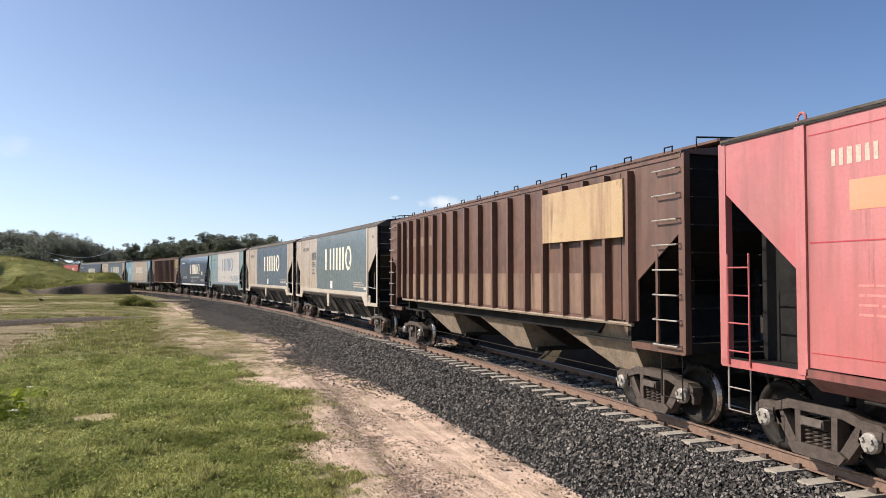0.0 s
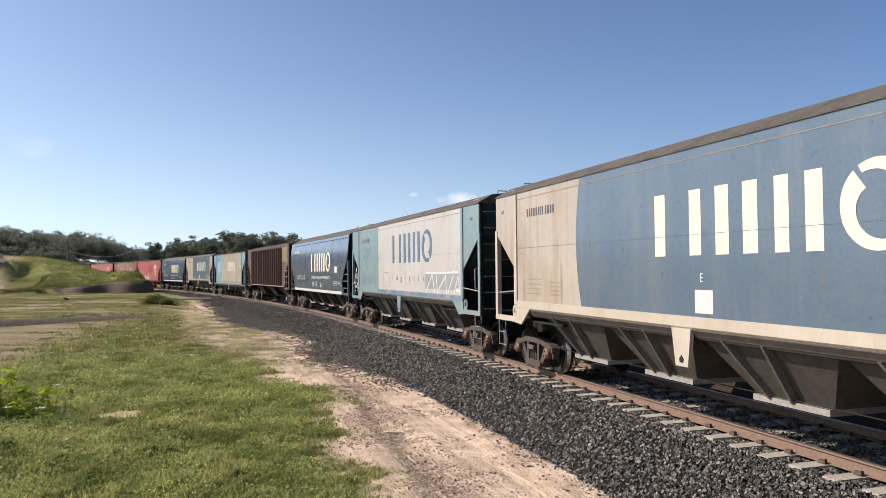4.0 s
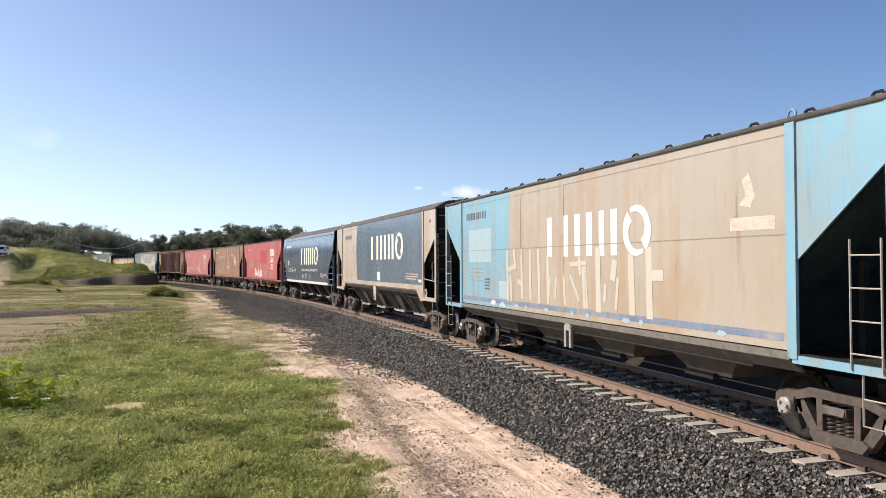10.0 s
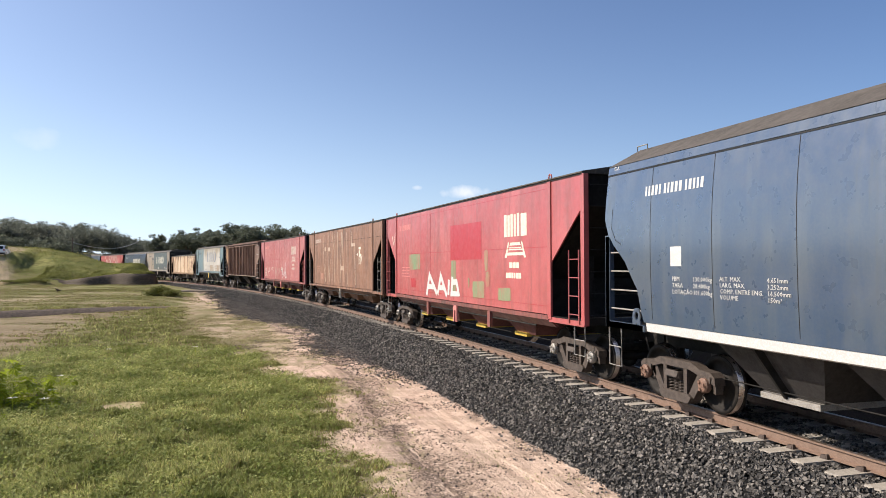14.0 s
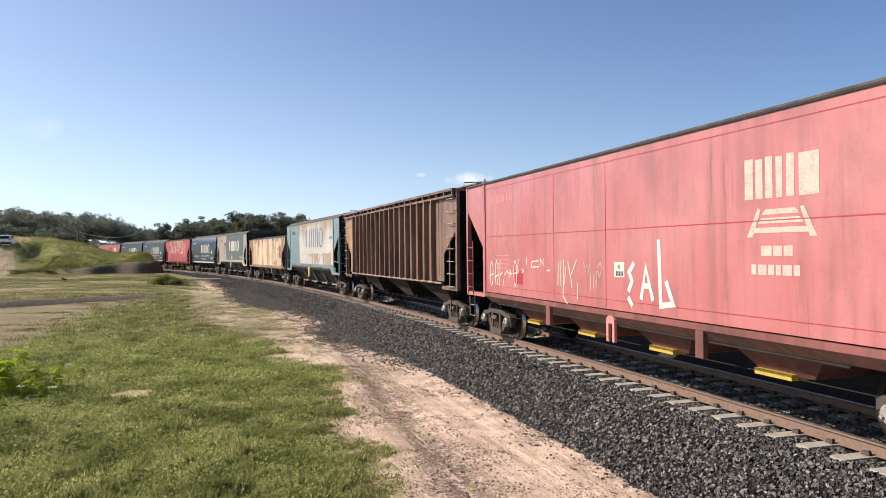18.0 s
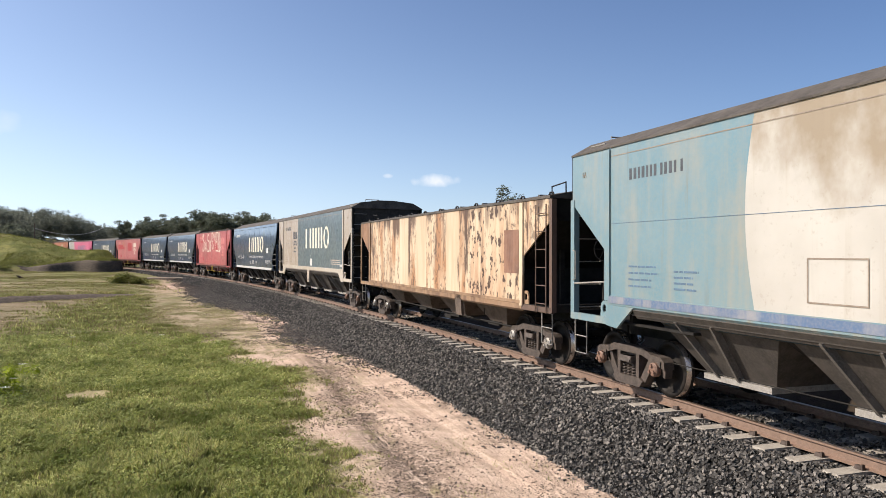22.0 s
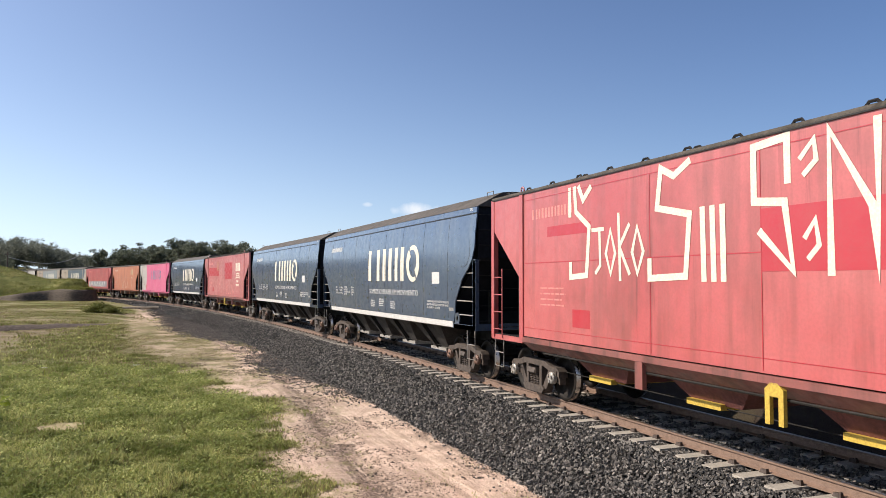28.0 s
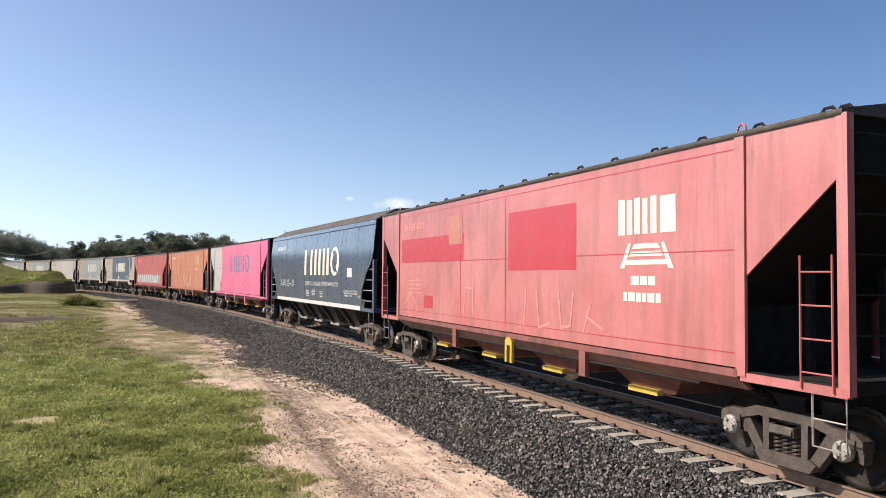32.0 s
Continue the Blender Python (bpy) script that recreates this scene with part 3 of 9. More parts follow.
def make_ground_mat():
    n = Nodes("sandy_grassy_ground", 0.95)
    n.bsdf.inputs["Specular IOR Level"].default_value = 0.15
    mid, fine = n.noise(2.2, detail=6, seeded=False), n.noise(26, detail=4, seeded=False)
    sand = n.mix(n.band(mid, 0.35, 0.65), (0.680, 0.515, 0.400), (0.560, 0.410, 0.312))
    sand = n.mix(n.band(n.noise(7, detail=6, rough=0.7, seeded=False), 0.52, 0.66, 0, 0.7), sand, (0.365, 0.268, 0.195))
    sand = n.mix(n.band(fine, 0.56, 0.70, 0, 0.6), sand, (0.175, 0.125, 0.095))
    green = n.mix(n.band(mid, 0.3, 0.7), (0.150, 0.163, 0.044), (0.215, 0.222, 0.070))
    green = n.mix(n.band(fine, 0.4, 0.75), green, (0.081, 0.096, 0.028))
    straw = n.mix(n.band(mid, 0.3, 0.7), (0.128, 0.116, 0.045), (0.180, 0.143, 0.072))
    straw = n.mix(n.band(fine, 0.45, 0.8, 0, 0.6), straw, (0.110, 0.112, 0.039))
    patch = n.noise(0.55, (0.45, 1.2, 1), 6, 0.62, seeded=False)
    green = n.mix(n.band(patch, 0.47, 0.58), green, (0.275, 0.255, 0.090))
    green = n.mix(n.band(n.noise(1.3, (0.6, 1.1, 1), 6, 0.68, seeded=False), 0.52, 0.60, 0, 0.75), green, (0.077, 0.093, 0.028))
    straw = n.mix(n.band(patch, 0.43, 0.56), (0.133, 0.140, 0.044), straw)
    straw = n.mix(n.band(n.noise(1.4, (0.3, 1.3, 1), 5, 0.65, seeded=False), 0.52, 0.62, 0, 0.8), straw, (0.185, 0.135, 0.085))
    grass = n.mix(n.attr("dry").outputs["Fac"], green, straw)
    sand = n.mix(n.band(n.noise(1.1, (0.35, 1.4, 1), 6, 0.65, seeded=False), 0.50, 0.60, 0, 0.5), sand, (0.385, 0.290, 0.210))
    crumb = n.band(n.noise(11, detail=7, rough=0.75, seeded=False), 0.38, 0.54)
    sand = n.mix(n.math("MULTIPLY", n.math("MULTIPLY", n.attr("wear").outputs["Fac"], crumb), 0.95), sand, (0.104, 0.078, 0.061))
    # tyre streaks along the strip, pebbles and flakes of crust
    line = n.nd.new("ShaderNodeCombineXYZ")
    n.lk.new(n.math("MULTIPLY", n.attr("across").outputs["Fac"], 5.5), line.inputs[0])
    n.lk.new(n.math("MULTIPLY", n.attr("along").outputs["Fac"], 0.35), line.inputs[1])
    streak = n.nd.new("ShaderNodeTexNoise")
    streak.inputs["Scale"].default_value, streak.inputs["Detail"].default_value, streak.inputs["Roughness"].default_value = 1.0, 5, 0.7
    n.lk.new(line.outputs[0], streak.inputs["Vector"])
    sand = n.mix(n.band(streak.outputs["Fac"], 0.50, 0.60, 0, 0.50), sand, (0.305, 0.222, 0.165))
    sand = n.mix(n.band(streak.outputs["Fac"], 0.46, 0.38, 0, 0.45), sand, (0.72, 0.56, 0.44))
    flake = n.voronoi(17)
    sand = n.mix(n.band(flake, 0.30, 0.16, 0, 0.55), sand, (0.205, 0.150, 0.115))
    col = n.mix(n.attr("dirt").outputs["Fac"], grass, sand)
    clay = n.mix(n.band(n.noise(1.2, (0.25, 1.6, 1), 6, 0.68, seeded=False), 0.42, 0.60), (0.275, 0.200, 0.135), (0.145, 0.114, 0.068))
    clay = n.mix(n.band(fine, 0.48, 0.66, 0, 0.6), clay, (0.125, 0.115, 0.050))
    col = n.mix(n.math("MULTIPLY", n.attr("lane").outputs["Fac"], 0.95), col, clay)
    gravel = n.mix(n.band(n.noise(22, detail=4, rough=0.7, seeded=False), 0.40, 0.62), (0.018, 0.016, 0.016), (0.081, 0.068, 0.059))
    col = n.mix(n.math("MULTIPLY", n.attr("grit").outputs["Fac"], n.band(n.noise(6, detail=6, rough=0.7, seeded=False), 0.36, 0.52, 0.25, 1.0)), col, gravel)
    # near-black on the far bank stands in for shade beneath the wagons
    col = n.mix(n.math("MULTIPLY", n.attr("far_shade").outputs["Fac"], 0.9), col, (0.040, 0.029, 0.022))
    return n.done(col, n.math("ADD", n.math("ADD", fine, n.noise(9, detail=6, rough=0.65, seeded=False)), n.math("MULTIPLY", streak.outputs["Fac"], 1.4)), 0.7, 0.06)


ground_mat = make_ground_mat()
ground = make_ground()


# ---- stone bed, sleepers and rails ----
def sweep(name, us, profile, mat, smooth=False):
    """A profile of (lat, z) carried along the curve."""
    P = np.array([[on_track(u, l, z) for l, z in profile] for u in us])
    return grid_mesh(name, P, mat, smooth)


def make_ballast_mat():
    n = Nodes("crushed_basalt", 0.8)
    n.bsdf.inputs["Specular IOR Level"].default_value = 0.15
    v = n.voronoi(19)
    c = n.voronoi(19, "Color")
    sep = n.nd.new("ShaderNodeSeparateColor")
    n.lk.new(c, sep.inputs[0])
    col = n.mix(sep.outputs[0], (0.010, 0.009, 0.009), (0.054, 0.049, 0.043))
    col = n.mix(n.band(v, 0.22, 0.5), col, (0.004, 0.004, 0.004))
    col = n.mix(n.band(n.noise(0.7, detail=3, seeded=False), 0.5, 0.75, 0, 0.35), col, (0.101, 0.083, 0.068))
    return n.done(col, v, 1.0, -0.035)


def make_stone_mat():
    n = Nodes("basalt_stone", 0.75)
    n.bsdf.inputs["Specular IOR Level"].default_value = 0.2
    g = n.nd.new("ShaderNodeNewGeometry")
    tone = n.math("POWER", g.outputs["Random Per Island"], 1.7)
    col = n.mix(tone, (0.024, 0.0228, 0.0215), (0.255, 0.228, 0.200))
    col = n.mix(n.band(n.noise(40, detail=3, seeded=False), 0.35, 0.75, 0, 0.4), col, (0.137, 0.130, 0.122))
    return n.done(col, n.noise(60, detail=2, seeded=False), 0.3, 0.01)


ballast_mat, stone_mat = make_ballast_mat(), make_stone_mat()
BED = [(3.45, -1.25), (2.95, -1.0), (2.4, -0.62), (1.85, -0.27), (1.5, -0.205), (0.9, -0.21), (0.0, -0.225), (-0.9, -0.21), (-1.5, -0.205), (-1.85, -0.27), (-3.0, -1.05), (-3.5, -1.3)]
bed = tagged(new("ballast_bed", sweep("ballast_bed", np.arange(55, 560, 1.5), BED, ballast_mat)), "dark grey crushed stone bed of the railway line", "ballast", kind="structure")


def bed_z(lat):
    return np.interp(-lat, [-l for l, z in BED], [z for l, z in BED])


def scatter_stones():
    """Loose stones on the bed, dense where the camera is near."""
    rng = np.random.default_rng(4)
    ico = [(x * 0.72, y * 0.72, z * 0.72) for z in (-1, 1) for y in (-1, 1) for x in (-1, 1)]
    fa = [(4, 5, 7), (4, 7, 6), (0, 1, 5), (0, 5, 4), (2, 6, 7), (2, 7, 3), (0, 4, 6), (0, 6, 2), (1, 3, 7), (1, 7, 5)]
    ico, fa = np.array(ico, float), np.array(fa)
    U, L = [], []
    for u0, u1, per in ((115, 124, 700), (124, 136, 560), (136, 150, 360), (150, 185, 130), (185, 235, 30)):
        k = int((u1 - u0) * 4.6 * per)
        U.append(rng.uniform(u0, u1, k)), L.append(rng.uniform(-1.5, 3.1, k))
    U, L = np.concatenate(U), np.concatenate(L)
    keep = ~((np.abs(np.abs(L) - 0.84) < 0.10))
    ph = np.mod(U - SLEEPER0 + 0.3, 0.6) - 0.3
    keep &= ~((np.abs(ph) < 0.13) & (np.abs(L) < 1.42)) | ((np.abs(L) < 0.40) & (rng.random(len(L)) < 0.25))
    U, L = U[keep], L[keep]
    k = len(U)
    size = rng.uniform(0.015, 0.034, k) * np.where(U > 185, 1.7, np.where(U > 150, 1.35, np.where(U > 136, 1.15, 1.0)))
    a = U / RAD
    c = np.stack([CX + (RAD - L) * np.cos(a), CY + (RAD - L) * np.sin(a), bed_z(L) + size * 0.35 + np.where((np.abs(ph[keep]) < 0.13) & (np.abs(L) < 0.62), 0.025, 0.0)], -1)
    q = rng.normal(size=(k, 4))
    q /= np.linalg.norm(q, axis=1, keepdims=True)
    w, x, y, z = q.T
    Rm = np.stack([np.stack([1 - 2 * (y * y + z * z), 2 * (x * y - w * z), 2 * (x * z + w * y)], -1),
                   np.stack([2 * (x * y + w * z), 1 - 2 * (x * x + z * z), 2 * (y * z - w * x)], -1),
                   np.stack([2 * (x * z - w * y), 2 * (y * z + w * x), 1 - 2 * (x * x + y * y)], -1)], 1)
    sh = ico[None] * rng.uniform(0.62, 1.2, (k, 8, 1)) * rng.uniform(0.6, 1.3, (k, 1, 3)) * size[:, None, None]
    V = (np.einsum("kij,knj->kni", Rm, sh) + c[:, None]).reshape(-1, 3)
    F = (fa[None] + (np.arange(k) * 8)[:, None, None]).reshape(-1, 3)
    return tagged(new("ballast_stones", tri_soup("ballast_stones", V, F, stone_mat)), "loose dark grey crushed stones on the track bed", "ballast", kind="stuff")


SLEEPER0 = 124.23
scatter_stones()


def spilled_stones():
    """Stones that rolled off the bed on to the sandy strip, thinning outwards."""
    rng = np.random.default_rng(14)
    U, L = rng.uniform(112, 200, 260000), rng.uniform(2.6, 6.4, 260000)
    a = U / RAD
    x, y = CX + (RAD - L) * np.cos(a), CY + (RAD - L) * np.sin(a)
    n1, n2 = fnoise(x / 1.6, y / 1.6, 11), fnoise(x / 0.35, y / 0.35, 12, 3)
    over = L - stone_toe(U) - np.interp(U, [131, 140], [0.25, 1.0]) * (2.2 * (n2 - 0.5) + 1.2 * (n1 - 0.5))
    keep = rng.random(len(U)) < np.interp(over, [-1.2, -0.2, 0.2, 1.2], [0.75, 0.6, 0.16, 0.0]) * np.interp(U, [112, 135, 170, 200], [1.0, 0.85, 0.5, 0.25]) * np.where((U < 132) & (over > 0.05), 0.25, 1.0)
    x, y, U = x[keep], y[keep], U[keep]
    k = len(x)
    size = rng.uniform(0.014, 0.036, k) * np.interp(U, [112, 140, 165, 200], [0.9, 1.0, 1.2, 1.6])
    cube = np.array([(i, j, h) for h in (-0.6, 0.6) for j in (-0.72, 0.72) for i in (-0.72, 0.72)])
    tri = np.array([(4, 5, 7), (4, 7, 6), (0, 1, 5), (0, 5, 4), (2, 6, 7), (2, 7, 3), (0, 4, 6), (0, 6, 2), (1, 3, 7), (1, 7, 5)])
    V = cube[None] * rng.uniform(0.55, 1.25, (k, 8, 1)) * rng.uniform(0.6, 1.3, (k, 1, 3)) * size[:, None, None]
    b = rng.uniform(0, 6.28, k)[:, None]
    V = np.stack([V[:, :, 0] * np.cos(b) - V[:, :, 1] * np.sin(b) + x[:, None], V[:, :, 0] * np.sin(b) + V[:, :, 1] * np.cos(b) + y[:, None], V[:, :, 2] + (land(x, y) + 0.3 * size)[:, None]], -1)
    F = (tri[None] + (np.arange(k) * 8)[:, None, None]).reshape(-1, 3)
    tagged(new("spilled_stones", tri_soup("spilled_stones", V.reshape(-1, 3), F, stone_mat)), "dark grey stones spilled from the bed on the sand", "ballast", kind="stuff")


spilled_stones()

concrete = plain("weathered_concrete", (0.32, 0.285, 0.24), 0.85, 0, 0.3, 7)
clip_mat = plain("rusty_clip", (0.065, 0.045, 0.035), 0.7, 0.2, 0.4, 20)


def box_vf(x0, x1, y0, y1, z0, z1, V, F, taper=0.0):
    b = len(V)
    V += [(x0, y0, z0), (x1, y0, z0), (x1, y1, z0), (x0, y1, z0)]
    V += [(x0 + taper, y0 + taper, z1), (x1 - taper, y0 + taper, z1), (x1 - taper, y1 - taper, z1), (x0 + taper, y1 - taper, z1)]
    F += [tuple(b + i for i in f) for f in ((3, 2, 1, 0), (4, 5, 6, 7), (0, 1, 5, 4), (1, 2, 6, 5), (2, 3, 7, 6), (3, 0, 4, 7))]


def sleeper_mesh():
    """A concrete sleeper, x along the line and y across it, with four rail clips."""
    V, F = [], []
    box_vf(-0.14, 0.14, -1.42, -0.45, -0.40, -0.165, V, F, 0.025)
    box_vf(-0.12, 0.12, -0.46, 0.46, -0.40, -0.19, V, F, 0.02)
    box_vf(-0.14, 0.14, 0.45, 1.42, -0.40, -0.165, V, F, 0.025)
    k = len(F)
    for s in (-1, 1):
        for o in (-0.105, 0.105):
            y = s * 0.84 + o
            box_vf(-0.05, 0.05, y - 0.035, y + 0.035, -0.165, -0.115, V, F, 0.012)
            box_vf(-0.075, -0.03, y - 0.03, y + 0.03, -0.165, -0.10, V, F, 0.01)
    return mesh_of("sleeper", V, F, (concrete, clip_mat), [0] * k + [1] * (len(F) - k))


track = tagged(new("track"), "railway track of steel rails on concrete sleepers", "track", kind="structure")
track.matrix_basis = Matrix.Translation((0, 0, 0))


def build_track():
    rail_side = plain("rusty_rail_side", (0.205, 0.134, 0.097), 0.7, 0.2, 0.3, 12)
    prof = [(-0.07, -0.165), (-0.07, -0.155), (-0.012, -0.135), (-0.010, -0.045), (-0.036, -0.030), (-0.036, -0.004), (-0.030, 0.0), (0.030, 0.0),
            (0.036, -0.004), (0.036, -0.030), (0.010, -0.045), (0.012, -0.135), (0.07, -0.155), (0.07, -0.165)]
    head = plain("worn_rail_head", (0.255, 0.184, 0.139), 0.36, 0.75, 0.2, 6)
    us = np.concatenate([np.arange(50, 190, 0.9), np.arange(190, 560, 2.5)])
    for s in (1, -1):
        me = sweep("rail", us, [(s * 0.84 + l, z) for l, z in prof], rail_side)
        me.materials.append(head)
        idx = np.zeros((len(us) - 1, len(prof) - 1), int)
        idx[:, 5:8] = 1
        me.polygons.foreach_set("material_index", idx.reshape(-1))
        r = new("rail", me)
        r.parent = track
        r["label"] = "brown rusted steel rail with worn bright head"
    me = sleeper_mesh()
    far_v, far_f = [], []
    src = [tuple(v.co) for v in me.vertices]
    fsrc = [tuple(p.vertices) for p in me.polygons]
    for i in range(-90, 560):
        u = SLEEPER0 + 0.6 * i
        m = Matrix.Translation(on_track(u)) @ Matrix.Rotation(u / RAD + math.pi / 2, 4, "Z")
        if -40 < i < 160:
            ob = new("sleeper", me)
            ob.parent, ob.matrix_basis = track, m @ pose(0, random.uniform(-0.015, 0.015), random.uniform(-0.006, 0.004), 0, 0, random.uniform(-0.4, 0.4))
        elif i >= 160:
            b = len(far_v)
            far_v += [m @ Vector(v) for v in src[:24]]
            far_f += [tuple(b + j for j in f) for f in fsrc[:18]]
    ob = tagged(new("far_sleepers", mesh_of("far_sleepers", far_v, far_f, (concrete,))), "row of concrete sleepers", kind="stuff")
    ob.parent = track


build_track()

# ---- wagons: x forward, y to the far side, z up from the rail head ----
MESHES = {}


def part(name, bm, material, parent, label="", key=None, at=None, round_edges=False):
    """Links a bmesh (or a function that fills one) as one mesh object under a thing or a part. With a key, alike pieces share the mesh."""
    me = MESHES.get(key) if key else None
    if me is None:
        if callable(bm):
            fill, bm = bm, bmesh.new()
            fill(bm)
        bmesh.ops.recalc_face_normals(bm, faces=bm.faces)
        me = bpy.data.meshes.new(name)
        bm.to_mesh(me)
        bm.free()
        me.materials.append(material)
        if round_edges:
            me.polygons.foreach_set("use_smooth", [True] * len(me.polygons))
            me.set_sharp_from_angle(angle=0.6)
        if key:
            MESHES[key] = me
    ob = new(name, me)
    ob.parent = parent
    if me.materials[0] is not material:
        ob.material_slots[0].link = "OBJECT"
        ob.material_slots[0].material = material
    if at is not None:
        ob.matrix_basis = at
    if label:
        ob["label"] = label
    if name in ("warning", "data_text", "small_print"):
        ob["kind"] = "stuff"
    return ob


def box(bm, x0, x1, y0, y1, z0, z1):
    v = [bm.verts.new(c) for c in ((x0, y0, z0), (x1, y0, z0), (x1, y1, z0), (x0, y1, z0), (x0, y0, z1), (x1, y0, z1), (x1, y1, z1), (x0, y1, z1))]
    for f in ((3, 2, 1, 0), (4, 5, 6, 7), (0, 1, 5, 4), (1, 2, 6, 5), (2, 3, 7, 6), (3, 0, 4, 7)):
        bm.faces.new([v[i] for i in f])


def prism(bm, poly, y0, y1, axis="y"):
    """A polygon of (x, z), or of (y, z) along x, pushed from y0 to y1."""
    put = (lambda p, h: (p[0], h, p[1])) if axis == "y" else (lambda p, h: (h, p[0], p[1]))
    a = [bm.verts.new(put(p, y0)) for p in poly]
    b = [bm.verts.new(put(p, y1)) for p in poly]
    bm.faces.new(a), bm.faces.new(b[::-1])
    for i in range(len(poly)):
        j = (i + 1) % len(poly)
        bm.faces.new((a[i], b[i], b[j], a[j]))


def rod(bm, points, r=0.012, n=6):
    """A round bar along points, with mitred bends."""
    pts = [Vector(p) for p in points]
    rings = []
    for i, p in enumerate(pts):
        d = (pts[min(i + 1, len(pts) - 1)] - pts[max(i - 1, 0)]).normalized()
        s = d.cross(Vector((0.31, 0.17, 0.93))).normalized()
        t = d.cross(s)
        rings.append([bm.verts.new(p + (s * math.cos(2 * math.pi * k / n) + t * math.sin(2 * math.pi * k / n)) * r) for k in range(n)])
    for a, b in zip(rings, rings[1:]):
        for k in range(n):
            bm.faces.new((a[k], a[(k + 1) % n], b[(k + 1) % n], b[k]))
    bm.faces.new(rings[0][::-1]), bm.faces.new(rings[-1])


def lathe(bm, profile, n=28, cap=False):
    """A profile of (radius, y) turned about the y axis."""
    rings = []
    for r, y in profile:
        rings.append([bm.verts.new((r * math.cos(2 * math.pi * k / n), y, r * math.sin(2 * math.pi * k / n))) for k in range(n)])
    for a, b in zip(rings, rings[1:]):
        for k in range(n):
            bm.faces.new((a[k], a[(k + 1) % n], b[(k + 1) % n], b[k]))
    bm.faces.new(rings[0]), bm.faces.new(rings[-1][::-1])


WR = 0.4825     # wheel radius
WB = 1.72       # axle to axle in a bogie


def wheelset_mesh():
    """Axle, two wheels with flanges, and end caps; y across."""
    bm = bmesh.new()
    lathe(bm, [(0.085, -1.16), (0.085, 1.16)], 12)
    for s in (-1, 1):
        prof = [(0.13, 0.72), (0.16, 0.70), (0.18, 0.765), (0.37, 0.80), (0.39, 0.765), (0.51, 0.765), (0.512, 0.785), (WR, 0.80), (WR - 0.002, 0.90), (0.40, 0.905), (0.385, 0.845), (0.18, 0.83), (0.16, 0.90), (0.13, 0.91)]
        lathe(bm, [(r, s * y) for r, y in prof], 30)
    k = len(bm.faces)
    for s in (-1, 1):
        lathe(bm, [(0.11, s * 1.13), (0.125, s * 1.15), (0.125, s * 1.22), (0.10, s * 1.245), (0.06, s * 1.25)], 14)
        for a in range(3):
            c = a * 2.094
            x, z = 0.07 * math.cos(c), 0.07 * math.sin(c)
            y0, y1 = sorted((s * 1.235, s * 1.275))
            box(bm, x - 0.022, x + 0.022, y0, y1, z - 0.022, z + 0.022)
    bmesh.ops.recalc_face_normals(bm, faces=bm.faces)
    bm.faces.ensure_lookup_table()
    me = bpy.data.meshes.new("wheelset")
    for i, f in enumerate(bm.faces):
        c = f.calc_center_median()
        f.material_index = 2 if i >= k else (1 if abs(math.hypot(c.x, c.z) - WR) < 0.012 and 0.8 < abs(c.y) < 0.91 else 0)
        f.smooth = i < k
    bm.to_mesh(me)
    bm.free()
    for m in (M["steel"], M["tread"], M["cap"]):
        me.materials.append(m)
    return me


def side_frame(bm):
    """Cast side frame: an arched top member that drops over the axle boxes, two raking legs, a spring pocket and columns."""
    y0, y1 = -0.07, 0.07
    h = WB / 2
    top = [(-h - 0.23, 0.50), (-h - 0.22, 0.63), (-h - 0.12, 0.70), (-h + 0.16, 0.715), (-0.46, 0.80), (0.46, 0.80), (h - 0.16, 0.715), (h + 0.12, 0.70), (h + 0.22, 0.63), (h + 0.23, 0.50),
           (h - 0.14, 0.595), (0.42, 0.675), (-0.42, 0.675), (-h + 0.14, 0.595)]
    prism(bm, top, y0 - 0.03, y1 + 0.03)
    prism(bm, [(-0.47, 0.21), (-0.38, 0.10), (0.38, 0.10), (0.47, 0.21), (0.38, 0.26), (-0.38, 0.26)], y0 - 0.05, y1 + 0.05)
    for s in (-1, 1):
        prism(bm, [(s * 0.34, 0.12), (s * 0.46, 0.16), (s * (h - 0.15), 0.50), (s * (h - 0.12), 0.62), (s * (h - 0.25), 0.64), (s * 0.34, 0.24)], y0, y1)
        prism(bm, [(s * 0.25, 0.22), (s * 0.34, 0.22), (s * 0.35, 0.68), (s * 0.25, 0.68)], y0 - 0.03, y1 + 0.03)
        prism(bm, [(s * (h - 0.17), 0.40), (s * (h - 0.11), 0.58), (s * (h - 0.20), 0.62), (s * (h - 0.24), 0.44)], y0, y1)
        prism(bm, [(s * (h + 0.13), 0.64), (s * (h + 0.23), 0.60), (s * (h + 0.21), 0.36), (s * (h + 0.14), 0.38)], y0, y1)
        prism(bm, [(s * h - 0.13, 0.53), (s * h + 0.13, 0.53), (s * h + 0.14, 0.63), (s * h - 0.14, 0.63)], y0 - 0.05, y1 + 0.05)
        prism(bm, [(s * 0.10 - 0.09, 0.50), (s * 0.10 + 0.09, 0.50), (s * 0.10 + 0.09, 0.62), (s * 0.10 - 0.09, 0.62)], y0 - 0.09, y1 + 0.09)


def spring(bm):
    pts = [(0.055 * math.cos(a), 0.055 * math.sin(a), 0.24 + 0.26 * a / (2 * math.pi * 5)) for a in np.linspace(0, 2 * math.pi * 5, 31)]
    rod(bm, pts, 0.017, 4)


